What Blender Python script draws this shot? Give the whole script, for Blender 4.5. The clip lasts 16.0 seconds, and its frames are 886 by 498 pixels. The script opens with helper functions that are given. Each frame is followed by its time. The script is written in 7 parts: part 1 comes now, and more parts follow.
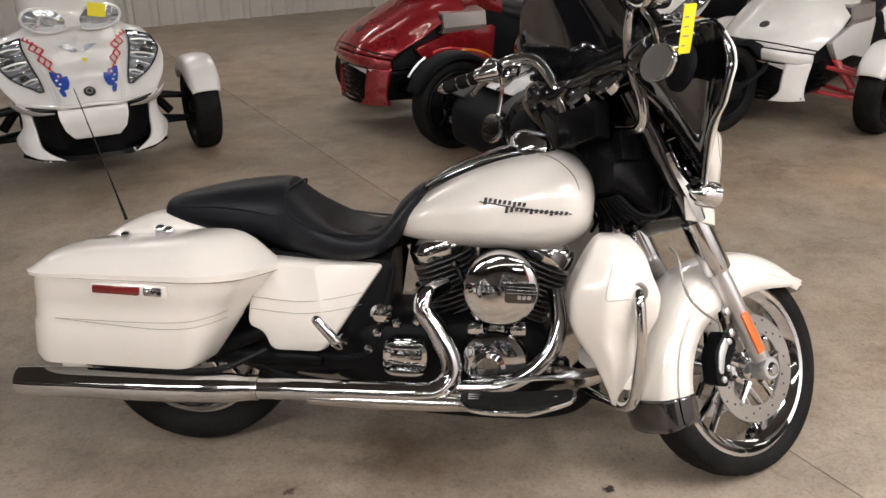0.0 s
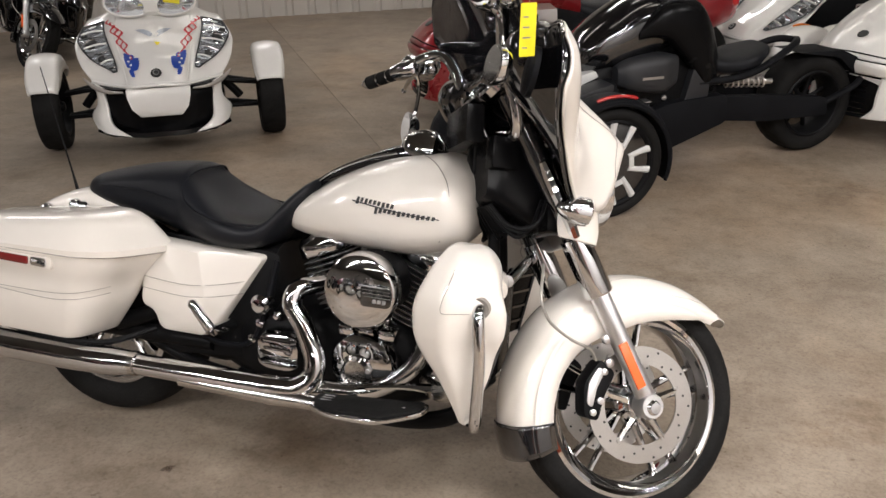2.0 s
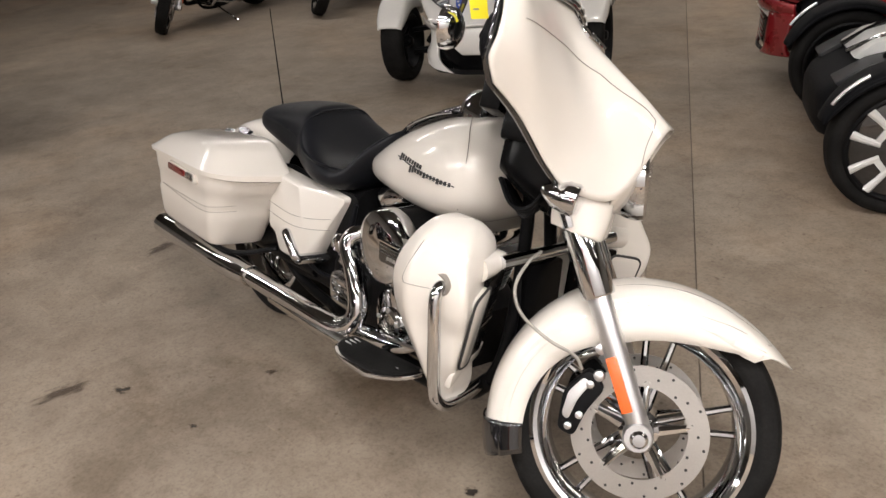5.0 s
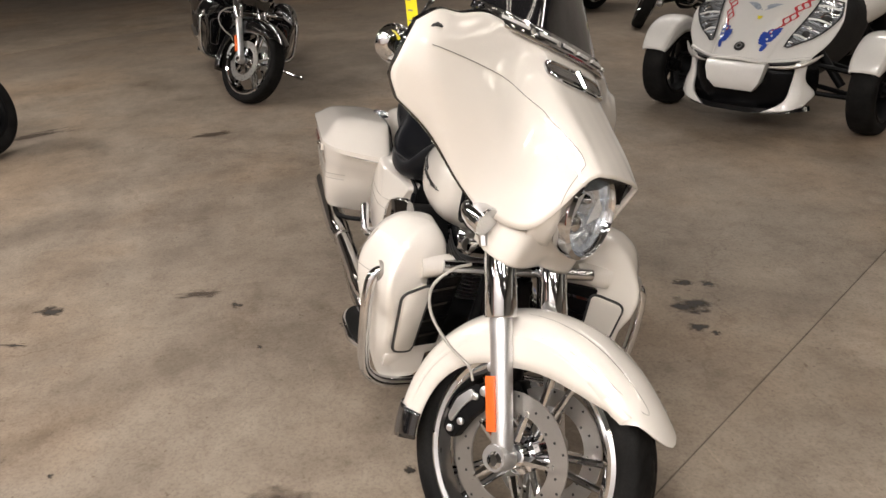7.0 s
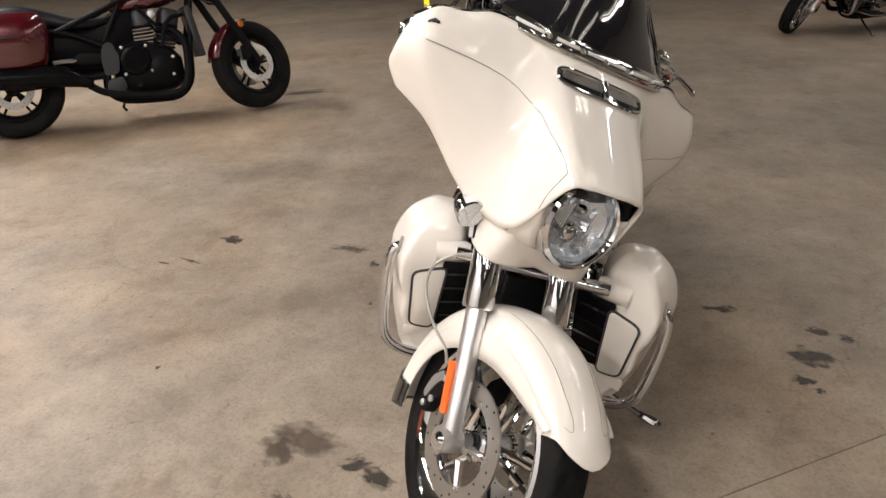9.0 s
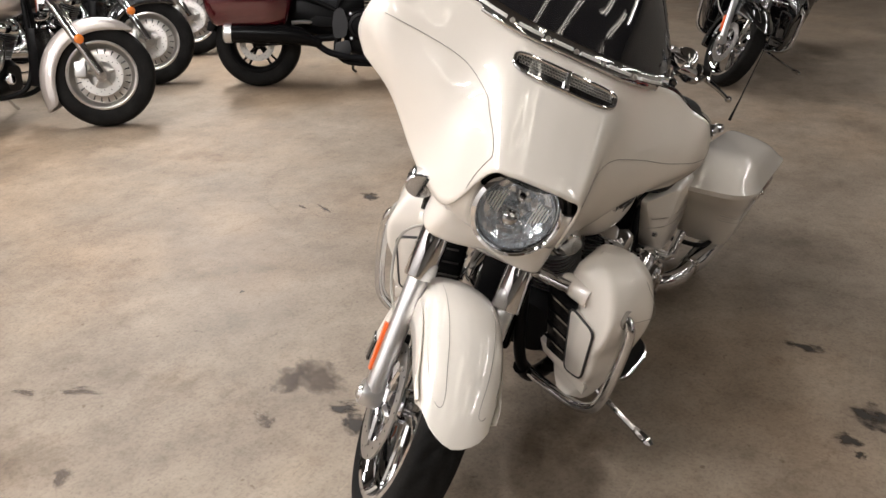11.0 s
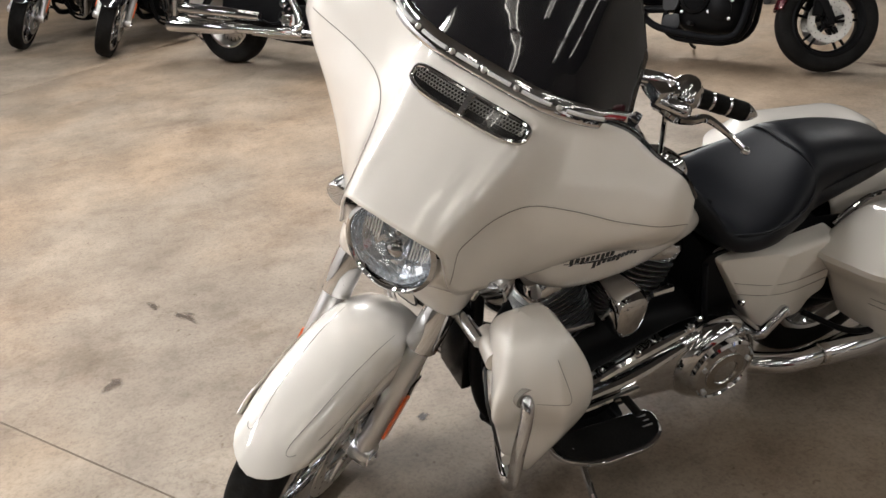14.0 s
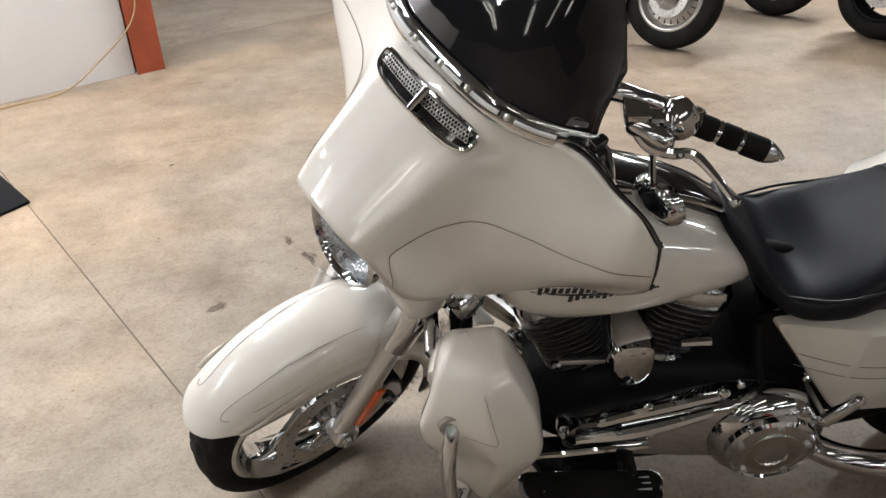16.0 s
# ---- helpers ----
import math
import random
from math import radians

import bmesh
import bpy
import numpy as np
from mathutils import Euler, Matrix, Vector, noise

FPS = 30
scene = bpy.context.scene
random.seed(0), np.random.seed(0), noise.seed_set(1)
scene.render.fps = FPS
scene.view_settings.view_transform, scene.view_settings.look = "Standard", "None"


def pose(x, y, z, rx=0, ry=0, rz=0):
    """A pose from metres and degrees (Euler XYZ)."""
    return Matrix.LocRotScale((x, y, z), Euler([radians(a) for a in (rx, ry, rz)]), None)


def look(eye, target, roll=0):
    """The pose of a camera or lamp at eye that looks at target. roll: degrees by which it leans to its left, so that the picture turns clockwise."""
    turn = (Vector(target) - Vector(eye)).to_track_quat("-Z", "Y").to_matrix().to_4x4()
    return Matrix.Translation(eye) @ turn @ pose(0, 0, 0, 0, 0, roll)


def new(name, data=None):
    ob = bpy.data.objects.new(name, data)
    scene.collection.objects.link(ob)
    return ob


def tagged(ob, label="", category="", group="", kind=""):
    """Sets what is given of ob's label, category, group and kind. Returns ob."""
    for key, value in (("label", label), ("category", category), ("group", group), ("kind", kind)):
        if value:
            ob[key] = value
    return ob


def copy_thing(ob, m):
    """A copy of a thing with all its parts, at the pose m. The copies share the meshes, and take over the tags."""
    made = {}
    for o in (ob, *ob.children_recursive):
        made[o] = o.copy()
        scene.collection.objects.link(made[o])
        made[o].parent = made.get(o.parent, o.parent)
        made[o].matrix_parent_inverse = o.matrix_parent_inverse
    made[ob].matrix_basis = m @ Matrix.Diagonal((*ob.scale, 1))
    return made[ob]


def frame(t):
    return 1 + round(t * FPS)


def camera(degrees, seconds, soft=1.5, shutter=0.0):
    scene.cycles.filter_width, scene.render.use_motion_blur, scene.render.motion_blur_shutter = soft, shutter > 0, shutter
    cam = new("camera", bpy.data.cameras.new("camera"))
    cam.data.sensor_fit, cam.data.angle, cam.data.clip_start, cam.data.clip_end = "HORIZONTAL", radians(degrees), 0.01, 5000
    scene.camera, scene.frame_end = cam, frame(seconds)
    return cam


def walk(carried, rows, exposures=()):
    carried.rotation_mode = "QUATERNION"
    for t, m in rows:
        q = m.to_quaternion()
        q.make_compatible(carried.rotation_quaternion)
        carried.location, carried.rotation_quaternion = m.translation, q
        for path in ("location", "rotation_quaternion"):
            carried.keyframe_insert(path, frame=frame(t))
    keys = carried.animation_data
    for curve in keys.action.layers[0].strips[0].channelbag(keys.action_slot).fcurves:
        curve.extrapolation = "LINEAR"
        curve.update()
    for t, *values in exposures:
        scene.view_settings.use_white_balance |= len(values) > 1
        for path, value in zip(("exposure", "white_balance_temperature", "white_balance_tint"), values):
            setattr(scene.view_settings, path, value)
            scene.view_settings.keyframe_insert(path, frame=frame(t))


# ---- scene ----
cam = camera(55.8, 16.0)
PATH = [
    (0, (0.136, -0.043, 1.611), (0.051, 1.787, 0.811), -1.0),
    (0.5, (0.342, -0.011, 1.6), (0.166, 1.811, 0.795), -1.5),
    (1, (0.56, -0.014, 1.6), (0.246, 1.793, 0.802), -2.0),
    (1.5, (0.717, 0.054, 1.578), (0.291, 1.829, 0.761), -2.7),
    (2, (0.909, 0.136, 1.584), (0.437, 1.907, 0.784), -0.9),
    (2.5, (1.111, 0.223, 1.578), (0.476, 1.942, 0.775), -3.7),
    (3, (1.329, 0.28, 1.573), (0.486, 1.907, 0.771), -3.3),
    (3.5, (1.445, 0.392, 1.545), (0.507, 1.939, 0.692), -3.2),
    (4, (1.575, 0.539, 1.555), (0.519, 1.989, 0.671), -1.2),
    (4.2, (1.617, 0.593, 1.556), (0.48, 1.979, 0.671), -3.0),
    (6.3, (2.224, 1.249, 1.549), (0.599, 2.028, 0.682), -2.5),
    (6.5, (2.3, 1.358, 1.561), (0.62, 2.023, 0.705), -2.8),
    (7, (2.428, 1.523, 1.554), (0.661, 1.996, 0.747), -2.5),
    (7.5, (2.451, 1.711, 1.538), (0.646, 2.058, 0.748), -1.0),
    (8, (2.471, 1.876, 1.556), (0.646, 2.016, 0.75), -1.3),
    (8.5, (2.533, 2.061, 1.561), (0.698, 1.999, 0.768), -1.5),
    (9, (2.582, 2.257, 1.562), (0.77, 2.007, 0.755), -1.2),
    (9.2, (2.58, 2.322, 1.545), (0.777, 2.011, 0.737), -1.6),
    (11.3, (2.317, 3.15, 1.55), (0.775, 2.197, 0.705), 0.6),
    (11.5, (2.248, 3.192, 1.555), (0.737, 2.205, 0.694), 1.3),
    (12, (2.095, 3.3, 1.544), (0.732, 2.136, 0.657), 2.5),
    (12.5, (1.912, 3.47, 1.546), (0.717, 2.148, 0.638), 0.6),
    (13, (1.746, 3.636, 1.568), (0.695, 2.184, 0.681), -1.8),
    (13.5, (1.557, 3.697, 1.558), (0.61, 2.17, 0.68), -2.9),
    (14, (1.358, 3.753, 1.574), (0.543, 2.16, 0.68), -3.1),
    (14.5, (1.167, 3.818, 1.568), (0.602, 2.136, 0.645), -2.9),
    (15, (1.008, 3.821, 1.57), (0.627, 2.129, 0.574), -4.6),
    (15.5, (0.843, 3.743, 1.576), (0.535, 2.032, 0.588), -2.3),
    (16, (0.648, 3.791, 1.573), (0.54, 2.042, 0.608), -3.5),
]
walk(cam, [(t, look(eye, target, roll)) for t, eye, target, roll in PATH],
     [(0, -0.12, 6450, 10), (1.5, -0.14, 6480, 10), (4, -0.17, 6500, 10), (6.5, -0.24, 6750, 10), (9, -0.18, 6700, 10), (11.5, -0.17, 6500, 9), (13, -0.08, 6400, 8), (16, -0.05, 6180, 6)])

# ---- world and light ----
U = Vector((0.845, 0.535, 0.0))      # the hall's two directions on the floor
V = Vector((-0.535, 0.845, 0.0))
HALL = math.degrees(math.atan2(0.535, 0.845))


def hall(a, b, z=0.0):
    """A place given by its distances along the hall's two directions."""
    return U * a + V * b + Vector((0, 0, z))


world = bpy.data.worlds.new("hall_air")
world.use_nodes = True
world.node_tree.nodes["Background"].inputs[0].default_value = (1.0, 0.9, 0.78, 1)
world.node_tree.nodes["Background"].inputs[1].default_value = 0.004
scene.world = world
CEILING = 4.0
# along, across, watts: unseen fittings, their places and watts tuned to the wanted brightness
LAMP_ROWS = [(2.4, -0.4, 122), (3.7, -2.3, 160), (0.9, -2.0, 45), (-1.9, -1.3, 95), (-4.7, -1.0, 270), (6.5, -0.8, 105), (-4.7, 3.4, 45), (1.2, 6.0, 2), (4.6, 5.4, 2), (-4.7, 8.2, 26), (-1.9, 8.2, 46), (1.2, 8.2, 36), (4.6, 8.2, 50), (-1.2, -6.5, 60), (3.0, -6.5, 46)]
# more unseen fittings, without area lights, added for reflections and soft fill
FILL_ROWS = [(a, -4.1) for a in (-4.7, -1.9, 0.9, 3.7)] + [(6.5, 1.4), (6.5, 4.4), (6.5, 7.2), (9.3, -1.5), (9.3, 1.4), (9.3, 4.4), (9.3, 7.2), (3.2, 3.4), (5.4, 2.6), (-7.5, -1.5), (-7.5, 4.0)]


# area light added under a fitting, with tuned watts
def strip_light(a, b, watts):
    data = bpy.data.lights.new("tube_light", "AREA")
    data.shape, data.size, data.size_y = "RECTANGLE", 2.3, 0.16
    data.energy, data.color = watts, (1.0, 0.965, 0.965)
    ob = new("tube_light", data)
    p = hall(a, b, CEILING - 0.24)
    ob.matrix_world = Matrix.Translation(p) @ Matrix.Rotation(radians(HALL), 4, "Z")
    return ob


for spot in LAMP_ROWS:
    strip_light(*spot)


# ---- materials ----
def link(tree, a, b):
    tree.links.new(a, b)


def noise_node(tree, coord, scale, detail=4.0, rough=0.55):
    n = tree.nodes.new("ShaderNodeTexNoise")
    n.inputs["Scale"].default_value = scale
    n.inputs["Detail"].default_value = detail
    n.inputs["Roughness"].default_value = rough
    link(tree, coord, n.inputs["Vector"])
    return n


def ramp_node(tree, fac, stops):
    r = tree.nodes.new("ShaderNodeValToRGB")
    while len(r.color_ramp.elements) < len(stops):
        r.color_ramp.elements.new(0.5)
    for e, (at, c) in zip(r.color_ramp.elements, stops):
        e.position, e.color = at, (*c, 1)
    link(tree, fac, r.inputs[0])
    return r


def surface(name, color, rough=0.5, metal=0.0, coat=0.0, vary=0.08, scale=6.0, fine=90.0, bump=0.0, rvary=0.08, trans=0.0, alpha=1.0, ior=1.5):
    """A plain procedural surface: two scales of colour change, uneven gloss, fine relief."""
    m = bpy.data.materials.new(name)
    m.use_nodes = True
    t = m.node_tree
    bs = t.nodes["Principled BSDF"]
    co = t.nodes.new("ShaderNodeTexCoord").outputs["Object"]
    big, small = noise_node(t, co, scale), noise_node(t, co, fine, 3.0)
    lo = tuple(max(0.0, c * (1 - vary)) for c in color)
    hi = tuple(min(1.0, c * (1 + vary)) for c in color)
    r1 = ramp_node(t, big.outputs["Fac"], [(0.3, lo), (0.7, hi)])
    mix = t.nodes.new("ShaderNodeMix")
    mix.data_type, mix.blend_type = "RGBA", "MULTIPLY"
    mix.inputs["Factor"].default_value = 1.0
    r2 = ramp_node(t, small.outputs["Fac"], [(0.25, (1 - vary,) * 3), (0.75, (1, 1, 1))])
    link(t, r1.outputs[0], mix.inputs["A"])
    link(t, r2.outputs[0], mix.inputs["B"])
    link(t, mix.outputs["Result"], bs.inputs["Base Color"])
    rr = t.nodes.new("ShaderNodeMapRange")
    rr.inputs["To Min"].default_value, rr.inputs["To Max"].default_value = max(0.01, rough - rvary), min(1.0, rough + rvary)
    link(t, big.outputs["Fac"], rr.inputs["Value"])
    link(t, rr.outputs["Result"], bs.inputs["Roughness"])
    bs.inputs["Metallic"].default_value = metal
    bs.inputs["Coat Weight"].default_value = coat
    bs.inputs["Coat Roughness"].default_value = 0.02
    bs.inputs["Coat IOR"].default_value = 1.7
    bs.inputs["Transmission Weight"].default_value = trans
    bs.inputs["Alpha"].default_value = alpha
    bs.inputs["IOR"].default_value = ior
    if max(color) < 0.02 and not coat:
        bs.inputs["Specular IOR Level"].default_value = 0.19 if name == "black_leather" else 0.10
    if bump:
        b = t.nodes.new("ShaderNodeBump")
        b.inputs["Strength"].default_value = bump
        b.inputs["Distance"].default_value = 0.002
        link(t, small.outputs["Fac"], b.inputs["Height"])
        link(t, b.outputs["Normal"], bs.inputs["Normal"])
    return m


M = {}
M["pearl"] = surface("pearl_white_paint", (0.77, 0.725, 0.66), 0.30, coat=1.0, vary=0.02, fine=900, rvary=0.03)
M["white"] = surface("white_paint", (0.80, 0.785, 0.75), 0.3, coat=0.8, vary=0.03, rvary=0.03)
M["red"] = surface("red_metallic_paint", (0.30, 0.008, 0.014), 0.28, metal=0.35, coat=1.0, vary=0.1, fine=700, rvary=0.04)
M["maroon"] = surface("dark_red_paint", (0.085, 0.004, 0.009), 0.2, metal=0.3, coat=1.0, vary=0.1, fine=700, rvary=0.04)
M["silver_paint"] = surface("silver_paint", (0.50, 0.46, 0.43), 0.3, metal=0.5, coat=0.9, vary=0.05, fine=800, rvary=0.03)
M["gloss"] = surface("gloss_black_paint", (0.006, 0.006, 0.007), 0.12, coat=1.0, vary=0.2, rvary=0.04)
M["black"] = surface("black_plastic", (0.005, 0.005, 0.0055), 0.24, vary=0.2, bump=0.15, fine=220)
M["matte"] = surface("grained_black_plastic", (0.007, 0.0074, 0.009), 0.55, vary=0.2, bump=0.4, fine=300)
M["greyplastic"] = surface("dark_grey_plastic", (0.0185, 0.0195, 0.0225), 0.48, vary=0.15, bump=0.2, fine=300)
M["powder"] = surface("black_powder_coat", (0.006, 0.006, 0.0065), 0.45, vary=0.2, bump=0.2, fine=400)
M["chrome"] = surface("chrome", (0.67, 0.68, 0.695), 0.05, metal=1.0, vary=0.03, rvary=0.03)
M["worn_chrome"] = surface("scuffed_chrome", (0.58, 0.56, 0.53), 0.2, metal=1.0, vary=0.1, scale=14, rvary=0.1)
M["alu"] = surface("brushed_aluminium", (0.74, 0.74, 0.745), 0.38, metal=1.0, vary=0.06, fine=300, rvary=0.08)
M["steel"] = surface("disc_steel", (0.50, 0.48, 0.45), 0.33, metal=0.9, vary=0.08, fine=260, rvary=0.08)
M["rubber"] = surface("tyre_rubber", (0.013, 0.0125, 0.012), 0.72, vary=0.4, scale=9, bump=0.3, fine=160)
M["leather"] = surface("black_leather", (0.010, 0.0108, 0.0135), 0.40, vary=0.2, bump=0.16, fine=420, rvary=0.12)
M["smoke"] = surface("smoked_acrylic", (0.010, 0.010, 0.012), 0.04, vary=0.0, rvary=0.0, alpha=0.94, coat=0.7)
M["clear"] = surface("clear_lens", (0.02, 0.022, 0.024), 0.02, vary=0.0, rvary=0.0, alpha=0.05, coat=1.0)
M["reflector"] = surface("lamp_reflector", (0.86, 0.91, 0.97), 0.14, metal=0.75, vary=0.03, rvary=0.06, bump=0.5, fine=48)
M["accent"] = surface("silver_wheel_accent", (0.72, 0.72, 0.70), 0.35, metal=0.2, vary=0.05)
M["orange"] = surface("orange_reflector", (0.85, 0.14, 0.02), 0.3, vary=0.06, fine=500, coat=0.6)
M["amber"] = surface("amber_lens", (0.75, 0.2, 0.02), 0.25, vary=0.1, coat=0.6)
M["redlens"] = surface("red_reflector", (0.16, 0.012, 0.012), 0.2, vary=0.15, fine=400, coat=0.8)
M["yellow"] = surface("yellow_card", (0.85, 0.72, 0.02), 0.6, vary=0.05)
# also gives uncut drillings, slots and mouths the dark of an opening
M["ink"] = surface("dark_ink_and_openings", (0.03, 0.03, 0.03), 0.6, vary=0.1)
M["pin"] = surface("grey_pinstripe", (0.26, 0.235, 0.205), 0.4, vary=0.1)
M["flagred"] = surface("red_decal", (0.55, 0.04, 0.05), 0.35, coat=0.6, vary=0.08)
M["flagblue"] = surface("blue_decal", (0.02, 0.07, 0.4), 0.35, coat=0.6, vary=0.1)
M["greydecal"] = surface("grey_blue_decal", (0.42, 0.47, 0.55), 0.35, coat=0.6, vary=0.25, scale=30)
M["cable"] = surface("braided_cable", (0.42, 0.4, 0.36), 0.4, metal=0.5, vary=0.15, fine=600, bump=0.4)
M["rust"] = surface("red_oxide_steel", (0.36, 0.075, 0.03), 0.55, vary=0.15, bump=0.2)
M["wallpaint"] = surface("white_painted_board", (0.74, 0.72, 0.71), 0.6, vary=0.03, scale=1.5, bump=0.1)
M["metalwall"] = surface("painted_sheet_metal", (0.46, 0.43, 0.39), 0.5, vary=0.06, scale=1.0)
M["roof"] = surface("grey_roof_liner", (0.10, 0.096, 0.092), 0.7, vary=0.06, scale=0.8)
M["dirt"] = surface("joint_dirt", (0.155, 0.124, 0.096), 0.9, vary=0.3, scale=3)
M["taillens"] = surface("red_tail_lens", (0.5, 0.02, 0.02), 0.2, vary=0.1, coat=0.7)
M["cord"] = surface("yellow_brown_cord", (0.36, 0.24, 0.12), 0.7, vary=0.1)


def tube_glow():
    m = bpy.data.materials.new("lit_tube")
    m.use_nodes = True
    b = m.node_tree.nodes["Principled BSDF"]
    b.inputs["Emission Color"].default_value = (1.0, 0.93, 0.82, 1)
    b.inputs["Emission Strength"].default_value = 12.0
    return m


M["tube"] = tube_glow()


def concrete(name, gain):
    m = bpy.data.materials.new(name)
    m.use_nodes = True
    t = m.node_tree
    bs = t.nodes["Principled BSDF"]
    place = t.nodes.new("ShaderNodeMapping")
    place.inputs["Location"].default_value = (37.3, 21.7, 5.1)
    link(t, t.nodes.new("ShaderNodeTexCoord").outputs["Object"], place.inputs["Vector"])
    co = place.outputs["Vector"]
    wide, mid, small, grit = noise_node(t, co, 0.5, 6, 0.6), noise_node(t, co, 3.1, 10, 0.68), noise_node(t, co, 15, 8, 0.66), noise_node(t, co, 95, 6, 0.7)
    streak = t.nodes.new("ShaderNodeMapping")
    streak.inputs["Rotation"].default_value = (0, 0, 0.6)
    streak.inputs["Scale"].default_value = (1.0, 3.0, 1.0)
    link(t, co, streak.inputs["Vector"])
    swirl = noise_node(t, streak.outputs["Vector"], 1.3, 8, 0.7)
    base = ramp_node(t, mid.outputs["Fac"], [(at, tuple(gain * c for c in col)) for at, col in ((0.33, (0.206, 0.164, 0.122)), (0.5, (0.282, 0.231, 0.180)), (0.67, (0.352, 0.292, 0.230)))])
    tone = ramp_node(t, wide.outputs["Fac"], [(0.36, (0.88, 0.885, 0.89)), (0.50, (0.98, 0.97, 0.955)), (0.64, (1.13, 1.03, 0.92))])
    drag = ramp_node(t, swirl.outputs["Fac"], [(0.32, (0.90, 0.885, 0.87)), (0.46, (1, 1, 1)), (0.7, (1, 1, 1)), (0.8, (1.0, 0.98, 0.96))])
    blot = ramp_node(t, small.outputs["Fac"], [(0.32, (0.83, 0.81, 0.79)), (0.47, (0.97, 0.97, 0.97)), (0.66, (1, 1, 1))])
    speck = ramp_node(t, grit.outputs["Fac"], [(0.32, (0.72, 0.705, 0.69)), (0.52, (1, 1, 1)), (0.72, (1.07, 1.07, 1.07))])
    rake = t.nodes.new("ShaderNodeMapping")
    rake.inputs["Rotation"].default_value = (0, 0, 1.1)
    rake.inputs["Scale"].default_value = (1.4, 30.0, 1.0)
    link(t, co, rake.inputs["Vector"])
    scratch = ramp_node(t, noise_node(t, rake.outputs["Vector"], 2.0, 3).outputs["Fac"], [(0.69, (1, 1, 1)), (0.74, (1.16, 1.15, 1.13))])
    dirt = ramp_node(t, noise_node(t, co, 1.15, 9, 0.72).outputs["Fac"], [(0.32, (0.66, 0.60, 0.53)), (0.43, (0.95, 0.937, 0.92)), (0.6, (1.03, 1.03, 1.03))])
    wobble = t.nodes.new("ShaderNodeMix")
    wobble.data_type, wobble.blend_type = "RGBA", "LINEAR_LIGHT"
    wobble.inputs["Factor"].default_value = 0.16
    link(t, co, wobble.inputs["A"])
    link(t, noise_node(t, co, 2.6, 6, 0.7).outputs["Color"], wobble.inputs["B"])
    vein = t.nodes.new("ShaderNodeTexVoronoi")
    vein.feature = "DISTANCE_TO_EDGE"
    vein.inputs["Scale"].default_value = 0.55
    link(t, wobble.outputs["Result"], vein.inputs["Vector"])
    hair = ramp_node(t, vein.outputs["Distance"], [(0.0, (0.0, 0.0, 0.0)), (0.0028, (1, 1, 1))])
    patchy = ramp_node(t, noise_node(t, co, 0.8, 3).outputs["Fac"], [(0.50, (1, 1, 1)), (0.60, (0, 0, 0))])
    worn = t.nodes.new("ShaderNodeMix")
    worn.data_type, worn.blend_type = "RGBA", "LIGHTEN"
    worn.inputs["Factor"].default_value = 1.0
    link(t, hair.outputs[0], worn.inputs["A"])
    link(t, patchy.outputs[0], worn.inputs["B"])
    crack = ramp_node(t, worn.outputs["Result"], [(0.0, (0.80, 0.77, 0.74)), (1.0, (1, 1, 1))])
    spots = ramp_node(t, noise_node(t, co, 34, 2, 0.5).outputs["Fac"], [(0.22, (0.62, 0.57, 0.52)), (0.29, (1, 1, 1))])
    out = base.outputs[0]
    for other in (tone, drag, blot, speck, scratch, dirt, crack, spots):
        mix = t.nodes.new("ShaderNodeMix")
        mix.data_type, mix.blend_type = "RGBA", "MULTIPLY"
        mix.inputs["Factor"].default_value = 1.0
        link(t, out, mix.inputs["A"])
        link(t, other.outputs[0], mix.inputs["B"])
        out = mix.outputs["Result"]
    link(t, out, bs.inputs["Base Color"])
    rr = t.nodes.new("ShaderNodeMapRange")
    rr.inputs["To Min"].default_value, rr.inputs["To Max"].default_value = 0.42, 0.72
    link(t, mid.outputs["Fac"], rr.inputs["Value"])
    link(t, rr.outputs["Result"], bs.inputs["Roughness"])
    b = t.nodes.new("ShaderNodeBump")
    b.inputs["Strength"].default_value, b.inputs["Distance"].default_value = 0.3, 0.002
    link(t, small.outputs["Fac"], b.inputs["Height"])
    link(t, b.outputs["Normal"], bs.inputs["Normal"])
    return m


M["concrete"] = concrete("worn_concrete", 1.0)
M["concrete_pale"] = concrete("pale_worn_concrete", 1.12)


